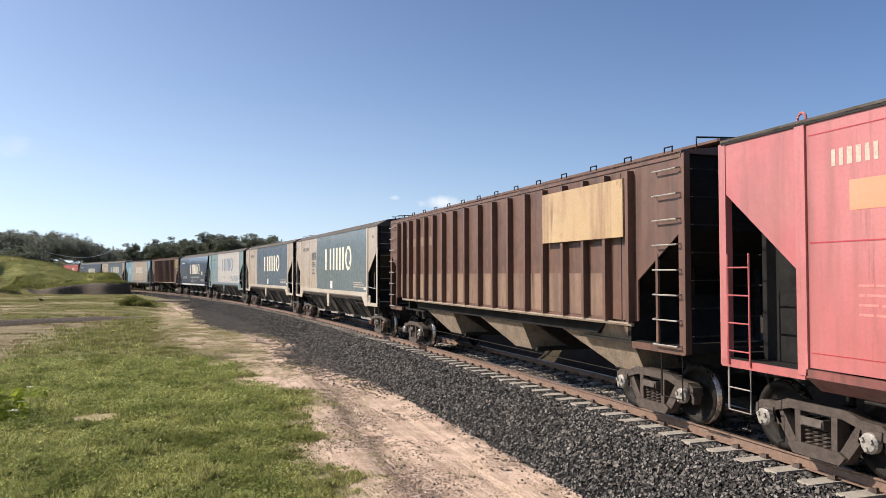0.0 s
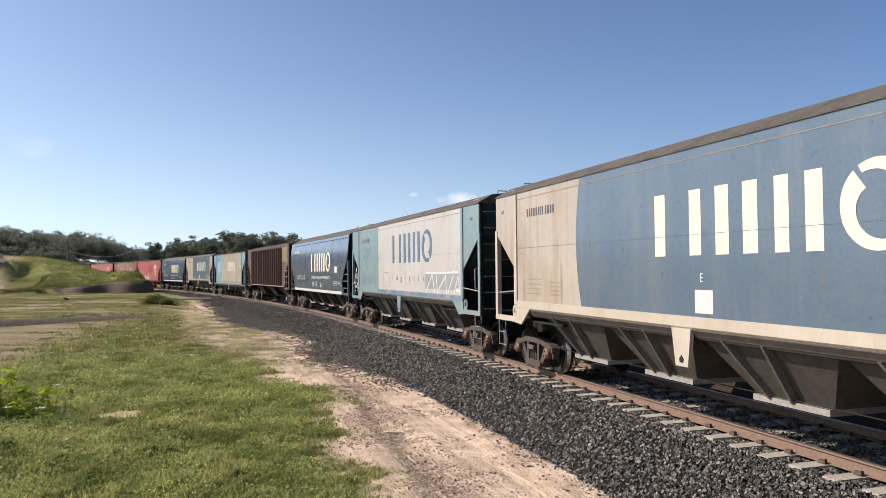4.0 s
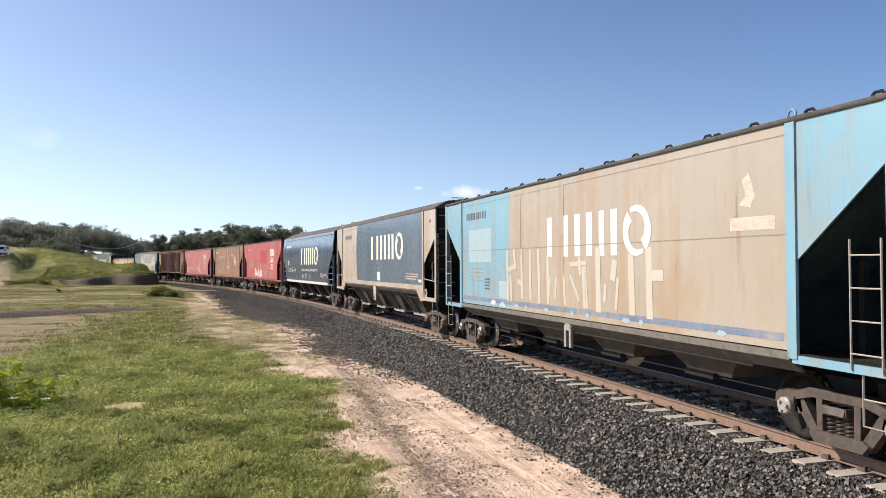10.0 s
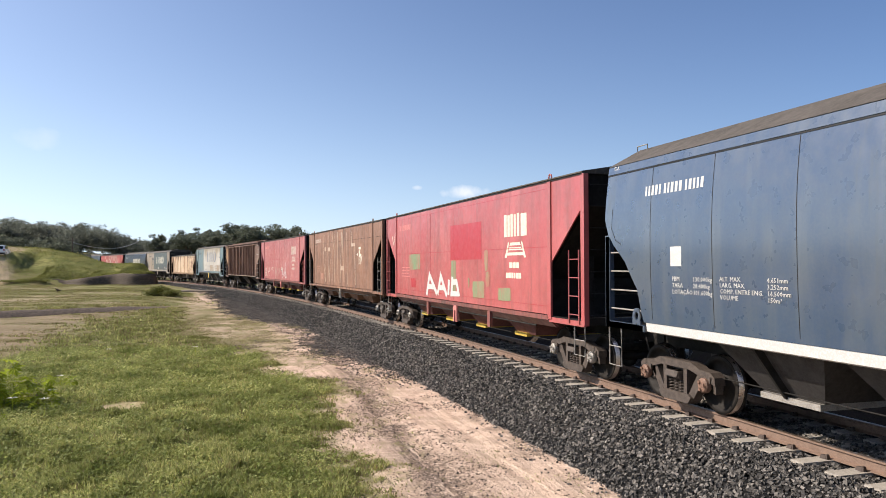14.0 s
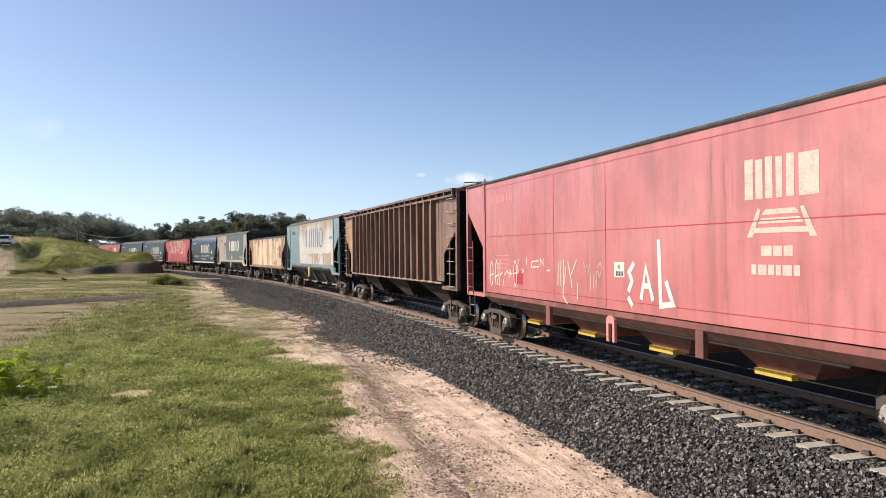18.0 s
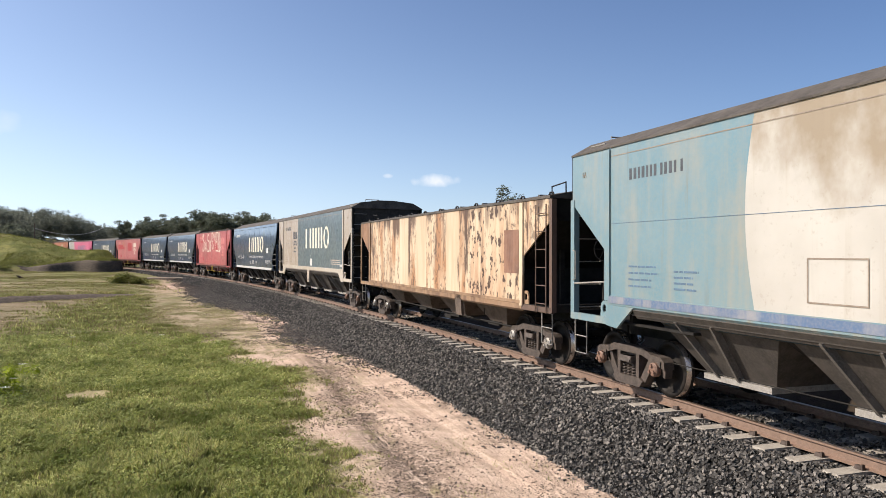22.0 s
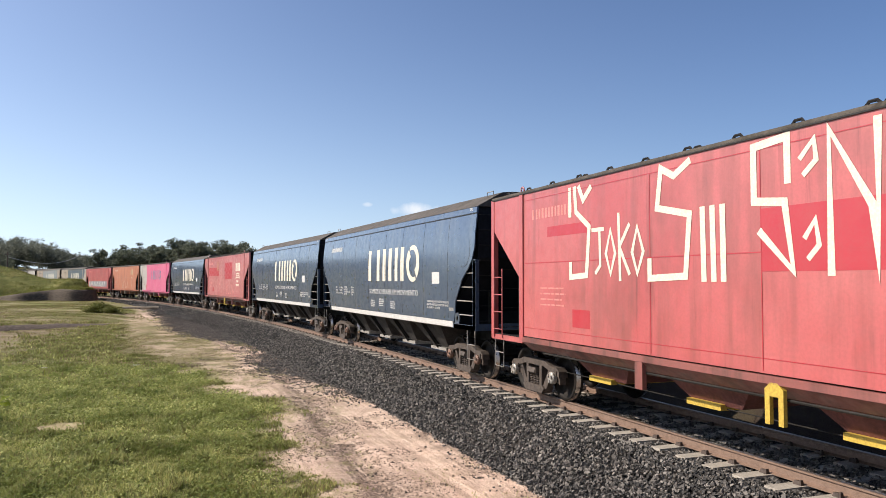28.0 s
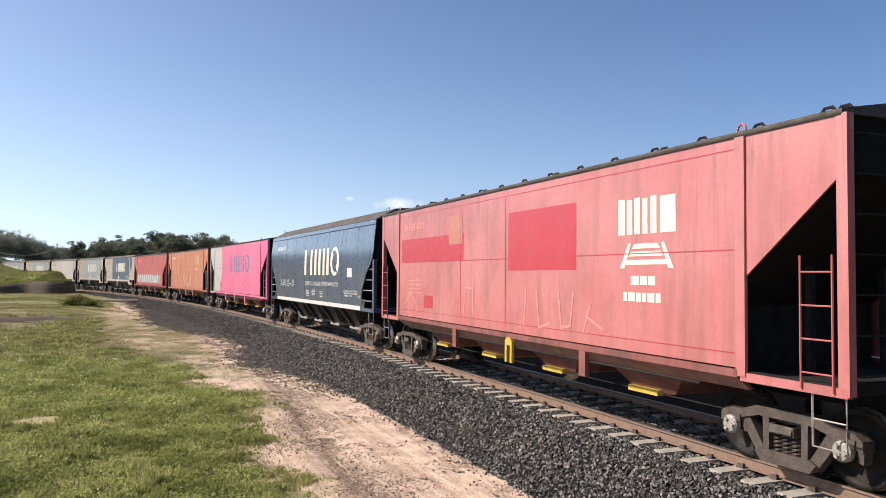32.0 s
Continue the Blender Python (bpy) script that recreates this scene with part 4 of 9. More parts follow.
def bolster(bm):
    box(bm, -0.2, 0.2, -1.06, 1.06, 0.50, 0.66)
    prism(bm, [(-1.25, 0.52), (1.25, 0.52), (1.22, 0.62), (-1.22, 0.62)], -0.17, 0.17, "x")
    lathe_bm = [(-0.17, 0.66), (0.17, 0.66), (0.17, 0.86), (-0.17, 0.86)]
    prism(bm, lathe_bm, -0.3, 0.3)
    for s in (-1, 1):                                   # brake beams and shoes
        box(bm, s * 0.30 - 0.03, s * 0.30 + 0.03, -0.85, 0.85, 0.33, 0.41)
        for t in (-1, 1):
            box(bm, s * 0.33 - 0.03, s * 0.33 + 0.05, t * 0.85 - 0.05, t * 0.85 + 0.05, 0.28, 0.52)


WHEELSETS = []


def add_bogie(wagon, x, cap_mat):
    b = part("bogie", bolster, M["bogie"], wagon, "grimy cast steel bogie", "bolster", pose(x, 0, 0))
    for s in (-1, 1):
        part("side_frame", side_frame, M["bogie"], b, key="side_frame", at=pose(0, s * 1.06, 0))
        for sx in (-0.14, 0.0, 0.14):
            part("coil_spring", spring, M["bogie"], b, key="coil_spring", at=pose(sx, s * 1.10, 0))
    if "wheelset" not in MESHES:
        MESHES["wheelset"] = wheelset_mesh()
    for s in (-1, 1):
        w = new("wheelset", MESHES["wheelset"])
        w.parent, w.matrix_basis = b, pose(s * WB / 2, 0, WR)
        w.material_slots[2].link = "OBJECT"
        w.material_slots[2].material = cap_mat
        WHEELSETS.append((wagon, w, s * WB / 2))


def ladder(bm, x0, x1, y, z0, z1, n, r=0.014):
    """Two rails and n rungs on the side."""
    for x in (x0, x1):
        rod(bm, [(x, y, z0), (x, y, z1)], r)
    for k in range(n):
        z = z0 + (z1 - z0) * (k + 0.5) / n
        rod(bm, [(x0, y, z), (x1, y, z)], r * 0.8)


def rung(bm):
    """One bent rung on an end wall, x outwards."""
    rod(bm, [(0, -0.27, 0), (0.07, -0.27, 0), (0.07, 0.27, 0), (0, 0.27, 0)], 0.012, 5)


def end_rungs(w, x, y, z0, z1, n, material):
    for k in range(n):
        part("rung", rung, material, w, key="rung", at=pose(x, y, z0 + (z1 - z0) * k / (n - 1), 0, 0, 0 if x > 0 else 180))


def stirrup(bm, x0, x1, y, z0, z1):
    rod(bm, [(x0, y, z1), (x0, y, z0), (x1, y, z0), (x1, y, z1)], 0.015)
    zm = (z0 + z1) / 2
    rod(bm, [(x0, y, zm), (x1, y, zm)], 0.011)


def coupler(bm):
    """A knuckle coupler on its shank, x outwards from 0."""
    box(bm, -0.9, 0.25, -0.09, 0.09, 0.82, 1.0)
    prism(bm, [(0.22, -0.11), (0.40, -0.15), (0.56, -0.10), (0.60, 0.0), (0.50, 0.03), (0.42, -0.02), (0.40, 0.10), (0.52, 0.17), (0.36, 0.20), (0.24, 0.14)], 0.77, 1.05, "y")
    for v in bm.verts:
        if v.co.y > 0.5:
            v.co = (v.co.x, v.co.z, v.co.y)
    rod(bm, [(0.3, -0.35, 0.95), (0.45, -0.36, 0.62), (0.62, -0.30, 0.52)], 0.02)


def brake_gear(bm):
    """Air cylinder, tank and levers on the end platform, x outwards."""
    lathe(bm, [(0.05, -0.6), (0.17, -0.55), (0.18, 0.1), (0.05, 0.15)], 14)
    for v in list(bm.verts):
        v.co.z += 1.48
    box(bm, 0.35, 0.6, -0.7, -0.35, 1.25, 1.52)
    box(bm, 0.42, 0.52, -0.66, -0.5, 1.5, 1.66)
    rod(bm, [(0.2, -0.9, 1.55), (0.55, -1.0, 1.62), (0.6, -0.5, 1.6)], 0.02)
    rod(bm, [(-0.2, 0.4, 1.3), (-0.2, 0.4, 1.8), (0.2, 0.4, 1.9)], 0.025)
    box(bm, -0.3, 0.3, 0.3, 0.75, 1.22, 1.42)


def hand_wheel(bm):
    pts = [(0, 0.25 * math.cos(a), 0.25 * math.sin(a)) for a in np.linspace(0, 2 * math.pi, 21)]
    rod(bm, pts, 0.015, 5)
    for a in (0, 1.05, 2.1):
        rod(bm, [(0, 0.25 * math.cos(a), 0.25 * math.sin(a)), (0, -0.25 * math.cos(a), -0.25 * math.sin(a))], 0.01, 5)


def chute(bm, xc, top, bot, zt, zb, yt, yb):
    """A hopper bay: a tapered box with folded lips."""
    a = [(xc - top, -yt, zt), (xc + top, -yt, zt), (xc + top, yt, zt), (xc - top, yt, zt)]
    b = [(xc - bot, -yb, zb), (xc + bot, -yb, zb), (xc + bot, yb, zb), (xc - bot, yb, zb)]
    va, vb = [bm.verts.new(p) for p in a], [bm.verts.new(p) for p in b]
    bm.faces.new(va), bm.faces.new(vb[::-1])
    for i in range(4):
        j = (i + 1) % 4
        bm.faces.new((va[i], vb[i], vb[j], va[j]))


def bay(bm, zt=1.5):
    """A long hopper bay of the ribbed kind: a raking back, a steep front and sides that lean in."""
    va = [bm.verts.new(p) for p in ((-1.7, -1.47, zt), (1.75, -1.47, zt), (1.75, 1.47, zt), (-1.7, 1.47, zt))]
    vb = [bm.verts.new(p) for p in ((0.9, -1.06, 0.70), (1.8, -1.06, 0.70), (1.8, 1.06, 0.70), (0.9, 1.06, 0.70))]
    bm.faces.new(va), bm.faces.new(vb[::-1])
    for i in range(4):
        j = (i + 1) % 4
        bm.faces.new((va[i], vb[i], vb[j], va[j]))


def chute_rib(bm, xc, top, bot, zt, zb, yt, yb, k):
    """A stiffener down the near face of a bay at the share k of its width."""
    xa, xb = xc - top + 2 * top * k, xc - bot + 2 * bot * k
    ends = []
    for x, y, z in ((xa, -yt, zt), (xb, -yb, zb + 0.03)):
        ends.append([bm.verts.new(p) for p in ((x - 0.03, y + 0.02, z), (x + 0.03, y + 0.02, z), (x + 0.024, y - 0.12, z - 0.03), (x - 0.024, y - 0.12, z - 0.03))])
    bm.faces.new(ends[0]), bm.faces.new(ends[1][::-1])
    for i in range(4):
        j = (i + 1) % 4
        bm.faces.new((ends[0][i], ends[1][i], ends[1][j], ends[0][j]))
    bmesh.ops.recalc_face_normals(bm, faces=bm.faces)


class Kind:
    """The measures of a kind of wagon."""
    def __init__(self, name, half, post, xs, tri_lo, tri_hi, bottom, top, roof, y, bogie, chutes, ctop, cbot, sill):
        self.name, self.half, self.post, self.xs, self.tri_lo, self.tri_hi, self.bottom, self.top = name, half, post, xs, tri_lo, tri_hi, bottom, top
        self.roof, self.y, self.bogie, self.chutes, self.ctop, self.cbot, self.sill = roof, y, bogie, chutes, ctop, cbot, sill


A_KIND = Kind("A", 7.66, 7.70, 6.45, 2.00, 3.05, 1.43, 4.31, 4.66, 1.62, 6.10, [-3.65, -1.17, 1.27, 3.8], 1.20, 0.56, 1.26)
B_KIND = Kind("B", 7.96, 8.02, 6.66, 2.44, 3.42, 1.72, 4.34, 4.72, 1.60, 6.70, [-4.1, -1.3, 1.6, 4.3], 1.34, 0.70, 1.20)
C_KIND = Kind("C", 8.10, 8.16, 6.62, 2.44, 3.66, 1.32, 4.33, 4.58, 1.58, 6.90, [-4.2, -1.4, 1.4, 4.2], 1.36, 0.52, 1.18)
D_KIND = Kind("D", 8.26, 8.32, 7.08, 2.36, 3.16, 1.46, 4.36, 4.56, 1.56, 6.88, [-4.25, 0.3, 4.75], 2.2, 0.55, 1.22)
D_HIGH = Kind("D", 8.26, 8.32, 7.08, 2.36, 3.16, 1.66, 4.36, 4.56, 1.56, 6.88, [-4.25, 0.3, 4.75], 2.2, 0.55, 1.22)
E_KIND = Kind("E", 7.75, 7.82, 6.45, 2.35, 3.15, 1.38, 3.62, 3.88, 1.56, 6.15, [-4.1, -1.4, 1.4, 4.1], 1.3, 0.45, 1.22)


def side_z(k, z):
    """How far out the side stands at a height; only the newer kind is rounded."""
    if k.name != "A":
        return k.y
    return float(1.625 - 0.035 * ((z - 2.75) / 1.25) ** 2 - 0.060 * max(0.0, (z - 3.0) / 1.3) ** 2)


def edge_x(k, z):
    """Half the length of the side at a height."""
    if k.name == "A":
        return float(np.interp(z, [1.25, 1.43, 1.6, 2.0, 2.15, 2.5, 2.82, 3.0, 3.3, 4.14, 4.31], [6.34, 6.38, 6.45, 6.55, 6.68, 6.95, 7.36, 7.54, 7.68, 7.67, 7.65]))
    if z >= k.tri_hi:
        return k.half
    if z <= k.tri_lo:
        return k.xs
    return k.xs + (k.half - k.xs) * (z - k.tri_lo) / (k.tri_hi - k.tri_lo)


def sheet(bm, k, x0, x1, z0, z1, out=0.0, thick=0.03, side=-1):
    """A piece of side sheet from x0 to x1 (numbers, or functions of z), cut by the wagon's own outline."""
    zs = sorted(set([z0, z1] + [z for z in ((k.tri_lo, k.tri_hi) if k.name != "A" else (1.5, 1.6, 1.75, 2.0, 2.15, 2.3, 2.5, 2.66, 2.82, 3.0, 3.15, 3.3, 3.45, 3.6, 3.75, 3.95, 4.13)) if z0 < z < z1] + [z0 + (z1 - z0) * i / 8 for i in range(9) if callable(x0) or callable(x1)]))
    rows = []
    for z in zs:
        a = x0(z) if callable(x0) else x0
        b = x1(z) if callable(x1) else x1
        e = edge_x(k, z)
        a, b = max(a, -e), min(b, e)
        y = side * (side_z(k, z) + out)
        yi = side * (side_z(k, z) + out - thick)
        rows.append([bm.verts.new(p) for p in ((a, y, z), (b, y, z), (b, yi, z), (a, yi, z))])
    for r, s in zip(rows, rows[1:]):
        for i in range(4):
            j = (i + 1) % 4
            bm.faces.new((r[i], r[j], s[j], s[i]))
    bm.faces.new(rows[0]), bm.faces.new(rows[-1][::-1])


def hull(bm, k):
    """Inside the sheets: the load space with its sloping ends."""
    w = k.y - 0.14
    s = (k.tri_hi - k.tri_lo) / (k.half - k.xs)
    lo = 1.34
    xi = k.half - 0.05 - (k.tri_hi - lo) / s
    e = k.half - 0.05
    prism(bm, [(-e, k.top), (-e, k.tri_hi), (-xi, lo), (xi, lo), (e, k.tri_hi), (e, k.top)], -w, w)


def roof(bm, k):
    w, e = side_z(k, k.top) + 0.02, k.half + 0.02
    if k.name == "A":
        poly = [(-w, k.top), (-w + 0.05, k.top + 0.03), (-0.85, k.roof + 0.02), (-0.55, k.roof + 0.05), (0.55, k.roof + 0.05), (0.85, k.roof + 0.02), (w - 0.05, k.top + 0.03), (w, k.top)]
    elif k.name == "B":
        poly = [(-w, k.top), (-w, k.top + 0.03), (-1.18, k.roof - 0.11), (-0.3, k.roof - 0.02), (0.3, k.roof - 0.02), (1.18, k.roof - 0.11), (w, k.top + 0.03), (w, k.top)]
    else:
        poly = [(-w, k.top), (-w, k.top + 0.05), (-0.7, k.roof - 0.05), (0.7, k.roof - 0.05), (w, k.top + 0.05), (w, k.top)]
    prism(bm, poly, -e, e, "x")


def hatch_cover(bm):
    """A hatch cover with its strap."""
    box(bm, -0.72, 0.72, -0.38, 0.38, -0.05, 0.0)
    box(bm, -0.04, 0.04, -0.42, 0.42, -0.05, 0.03)


def roof_hatches(w, k, material):
    for i in range(9):
        part("hatch_cover", hatch_cover, material, w, key="hatch", at=pose(-k.half + 0.9 + (2 * k.half - 1.8) * i / 8, 0, k.roof))


def loop_big(bm):
    rod(bm, [(-0.10, 0, 0), (-0.10, 0, 0.11), (0.10, 0, 0.11), (0.10, 0, 0)], 0.014, 5)


def loop_small(bm):
    rod(bm, [(-0.09, 0, 0), (-0.05, 0, 0.045), (0.06, 0, 0.045), (0.10, 0, 0)], 0.022, 5)


def roof_loops(w, k, n, big, material):
    """Small loops and hinges along the near edge of the roof."""
    for i in range(n):
        x = -k.half + 0.35 + (2 * k.half - 0.7) * i / (n - 1)
        if big:
            part("roof_loop", loop_big, material, w, key="loop_big", at=pose(x, -k.y + 0.02, k.top + 0.04))
        else:
            part("roof_hinge", loop_small, material, w, key="loop_small", at=pose(x, -k.y + 0.22, k.top + 0.10))
            if i % 3 == 0:
                part("roof_hinge", loop_small, material, w, key="loop_small", at=pose(x + 0.22, -k.y + 0.22, k.top + 0.08))


def lifting_eye(bm):
    rod(bm, [(0.07 * math.cos(a), 0, 0.07 + 0.08 * math.sin(a)) for a in np.linspace(-1.0, math.pi + 1.0, 12)], 0.018, 6)


def end_frame(bm, k, s):
    """Corner posts, bottom rail and platform of one end; s is the way it faces."""
    x = s * k.post
    zt = k.top if k.name != "A" else 2.98
    for y in (-1, 1):
        a, b = sorted((x, x - s * (0.11 if k.name != "A" else 0.15)))
        yo = k.y - 0.02
        c, d = sorted((y * yo, y * (yo - 0.10)))
        box(bm, a, b, c, d, k.sill, zt)
        a, b = sorted((s * (k.xs - 0.1), x - s * 0.11))
        box(bm, a, b, c, d, k.sill, k.sill + 0.11)
    a, b = sorted((x, x - s * 0.12))
    box(bm, a, b, -k.y + 0.12, k.y - 0.12, k.sill, k.sill + 0.16)


def platform(bm, k, s):
    a, b = sorted((s * (k.xs - 2.2), s * (k.post - 0.12)))
    box(bm, a, b, -k.y + 0.14, k.y - 0.14, k.sill + 0.02, k.sill + 0.06)


def draught_box(bm, k, s):
    a, b = sorted((s * (k.xs - 2.2), s * (k.post - 0.12)))
    box(bm, a, b, -0.35, 0.35, 0.86, k.sill + 0.015)


def cross_web(bm, k, s):
    c, e = sorted((s * (k.xs - 0.55), s * (k.xs - 0.45)))
    box(bm, c, e, -k.y + 0.16, k.y - 0.16, k.sill + 0.06, min(2.3, k.tri_lo))


def end_prop(bm, k, s):
    c, e = sorted((s * (k.xs + 0.25), s * (k.xs + 0.33)))
    box(bm, c, e, -0.05, 0.05, k.sill + 0.06, k.tri_lo + 0.2)


def side_sill(bm, k, side):
    """The lower chord of the side, with folded edges."""
    y = side_z(k, k.bottom)
    if k.name == "A":
        poly = [(y - 0.03, 1.425), (y + 0.005, 1.425), (y - 0.008, 1.28), (y - 0.10, 1.25), (y - 0.10, 1.30)]
        e = 6.30
    elif k.name == "C":
        poly = [(y - 0.04, 1.30), (y + 0.03, 1.30), (y + 0.03, 1.20), (y - 0.20, 1.02), (y - 0.24, 1.04), (y - 0.06, 1.22)]
        e = k.xs - 0.05
    else:
        poly = [(y - 0.04, k.bottom), (y + 0.02, k.bottom), (y + 0.02, k.bottom - 0.17), (y - 0.03, k.bottom - 0.22), (y - 0.08, k.bottom - 0.2)]
        e = k.xs + 0.0
    prism(bm, [(side * p, z) for p, z in poly], -e, e, "x")


def gusset(bm, k, s):
    """The corner plate where the sill meets the bolster, with its round hole left as a dark disc on the jacking lug."""
    x0, x1 = k.xs - 0.85, k.xs + 0.05
    prism(bm, [(s * x0, k.bottom - 0.15), (s * x1, k.bottom - 0.15), (s * x1, k.sill - 0.02), (s * (x1 - 0.35), k.sill - 0.05)], -k.y - 0.015, -k.y + 0.03)


def lug(bm, k, s):
    x = s * (k.xs + 0.16)
    ring = [(x + 0.13 * math.cos(a), k.sill + 0.26 + 0.15 * math.sin(a)) for a in np.linspace(0, 2 * math.pi, 17)[:-1]]
    hole = [(x + 0.06 * math.cos(a), k.sill + 0.27 + 0.075 * math.sin(a)) for a in np.linspace(0, 2 * math.pi, 17)[:-1]]
    for y, flip in ((-k.y + 0.02, False), (-k.y + 0.05, True)):
        a = [bm.verts.new((p[0], y, p[1])) for p in ring]
        b = [bm.verts.new((p[0], y, p[1])) for p in hole]
        for i in range(16):
            j = (i + 1) % 16
            bm.faces.new((a[i], a[j], b[j], b[i]))
    prism(bm, [(x - 0.13, k.sill + 0.10), (x + 0.13, k.sill + 0.10), (x + 0.13, k.sill + 0.2), (x - 0.13, k.sill + 0.2)], -k.y + 0.021, -k.y + 0.049)


# ---- markings on the near side ----
def flat(bm, poly, k, lift=0.006):
    """A thin painted shape on the near side; poly in (x, z)."""
    thick, lift = 0.0015, lift * 0.5
    f = [bm.verts.new((x, -side_z(k, z) - lift, z)) for x, z in poly]
    g = [bm.verts.new((x, -side_z(k, z) - lift + thick, z)) for x, z in poly]
    bm.faces.new(f), bm.faces.new(g[::-1])
    for i in range(len(f)):
        j = (i + 1) % len(f)
        bm.faces.new((f[i], g[i], g[j], f[j]))


def rect(bm, k, x0, x1, z0, z1, lift=0.006):
    n = max(1, int((z1 - z0) / 0.3)) if k.name == "A" else 1
    for i in range(n):
        a, b = z0 + (z1 - z0) * i / n, z0 + (z1 - z0) * (i + 1) / n
        flat(bm, [(x0, a), (x1, a), (x1, b), (x0, b)], k, lift)


def ribbon(bm, k, pts, w, lift=0.006):
    """A painted stroke along points, as one mitred strip."""
    n = len(pts)
    way = []
    for (x0, z0), (x1, z1) in zip(pts, pts[1:]):
        d = math.hypot(x1 - x0, z1 - z0) or 1
        way.append(((x1 - x0) / d, (z1 - z0) / d))
    rows = []
    for i, (x, z) in enumerate(pts):
        a, b = way[max(i - 1, 0)], way[min(i, n - 2)]
        nx, nz = -(a[1] + b[1]), a[0] + b[0]
        d = math.hypot(nx, nz) or 1
        nx, nz = nx / d, nz / d
        m = min(1.7, 1 / max(0.2, abs(nx * -b[1] + nz * b[0]))) * w / 2
        e = -w * 0.3 if i == 0 else (w * 0.3 if i == n - 1 else 0)
        x, z = x + b[0] * e, z + b[1] * e
        y = -side_z(k, z) - lift * 0.55 - 0.0004 * i
        rows.append([bm.verts.new(p) for p in ((x + nx * m, y, z + nz * m), (x - nx * m, y, z - nz * m), (x - nx * m, y + 0.0015, z - nz * m), (x + nx * m, y + 0.0015, z + nz * m))])
    for p, q in zip(rows, rows[1:]):
        for i in range(4):
            j = (i + 1) % 4
            bm.faces.new((p[i], p[j], q[j], q[i]))
    bm.faces.new(rows[0]), bm.faces.new(rows[-1][::-1])


def emblem(w, k, x0, x1, z0, z1, material, label, key):
    """The owner's emblem as plain shapes: six upright bars of its rhythm and a broken ring."""
    s = (x1 - x0) / 4.93
    h = z1 - z0
    for i, (a, b) in enumerate(((0.0, 0.30), (0.95, 1.24), (1.58, 1.88), (2.18, 2.48), (2.80, 3.06), (3.34, 3.63))):
        part("emblem_bar", lambda bm: rect(bm, k, x0 + a * s, x0 + b * s, z0, z1), material, w, key=(key, i))
    cx, cz, ro = x0 + 4.42 * s, (z0 + z1) / 2, h * 0.52
    n = 44

    def rim(t):
        return ro * (0.46 + 0.36 * (((t + 0.9) % math.pi) / math.pi))

    def arc(bm, first):
        rows = []
        for i in range(n // 2):
            t = first + (math.pi - 0.16) * i / (n // 2 - 1)
            row = []
            for r in (ro, rim(t)):
                x, z = cx + r * math.cos(t), cz + r * math.sin(t)
                y = -side_z(k, z) - 0.006
                row += [bm.verts.new((x, y, z)), bm.verts.new((x, y + 0.003, z))]
            rows.append((row[0], row[2], row[3], row[1]))
        for p, q in zip(rows, rows[1:]):
            for i in range(4):
                j = (i + 1) % 4
                bm.faces.new((p[i], p[j], q[j], q[i]))
        bm.faces.new(rows[0]), bm.faces.new(rows[-1][::-1])
    for first in (-0.9 + 1e-6, math.pi - 0.9 + 1e-6):
        part("emblem_arc", lambda bm: arc(bm, first), material, w, label, (key, "arc", first))


def badge(w, k, x0, z1, material, label, key, scale=1.0):
    """The lessor's badge as plain shapes: blocks over stacked trapezoids and a row of bars."""
    q = scale
    for i, (a, b) in enumerate(((0.0, 0.17), (0.22, 0.36), (0.41, 0.55), (0.61, 0.73), (0.80, 0.94), (1.02, 1.36))):
        part("badge_block", lambda bm: rect(bm, k, x0 + a * q, x0 + b * q, z1 - 0.57 * q, z1 - 0.02 * (i % 2)), material, w, key=(key, i))
    c = x0 + 0.68 * q
    for i, (b, z) in enumerate(((0.34, 0.72), (0.42, 0.84), (0.54, 0.97))):
        part("badge_step", lambda bm: flat(bm, [(c - b * q, z1 - (z + 0.075) * q), (c + b * q, z1 - (z + 0.075) * q), (c + (b - 0.07) * q, z1 - z * q), (c - (b - 0.07) * q, z1 - z * q)], k), material, w, label, (key, "s", i))
    for s in (-1, 1):
        part("badge_leg", lambda bm: flat(bm, [(c + s * 0.36 * q, z1 - 0.72 * q), (c + s * 0.42 * q, z1 - 0.70 * q), (c + s * 0.64 * q, z1 - 1.10 * q), (c + s * 0.52 * q, z1 - 1.10 * q)], k, 0.008), material, w, key=(key, "l", s))
    part("badge_caption", lambda bm: (text_lines(bm, k, c - 0.36 * q, z1 - 1.22 * q, 0.72 * q, 1, 0.14 * q, 0.2, 3), text_lines(bm, k, c - 0.56 * q, z1 - 1.48 * q, 1.12 * q, 1, 0.14 * q, 0.2, 4)), material, w, key=(key, "c"))


def number_bars(wagon, k, x0, z0, w, h, seed, material):
    """The wagon's number as plain bars, each a part."""
    rng = random.Random(seed)
    x = x0
    while x < x0 + w:
        b = h * rng.choice((0.30, 0.36, 0.42))
        part("number_bar", lambda bm: rect(bm, k, x, x + b, z0, z0 + h), material, wagon)
        x += b + h * (0.26 if rng.random() < 0.8 else 0.55)


def text_lines(bm, k, x0, z1, w, rows, h=0.035, gap=0.075, seed=1):
    rng = random.Random(seed)
    for r in range(rows):
        x, z = x0, z1 - r * gap
        end = x0 + w * rng.uniform(0.75, 1.0)
        while x < end:
            b = rng.uniform(0.08, 0.3)
            rect(bm, k, x, min(x + b, end), z - h, z)
            x += b + 0.03


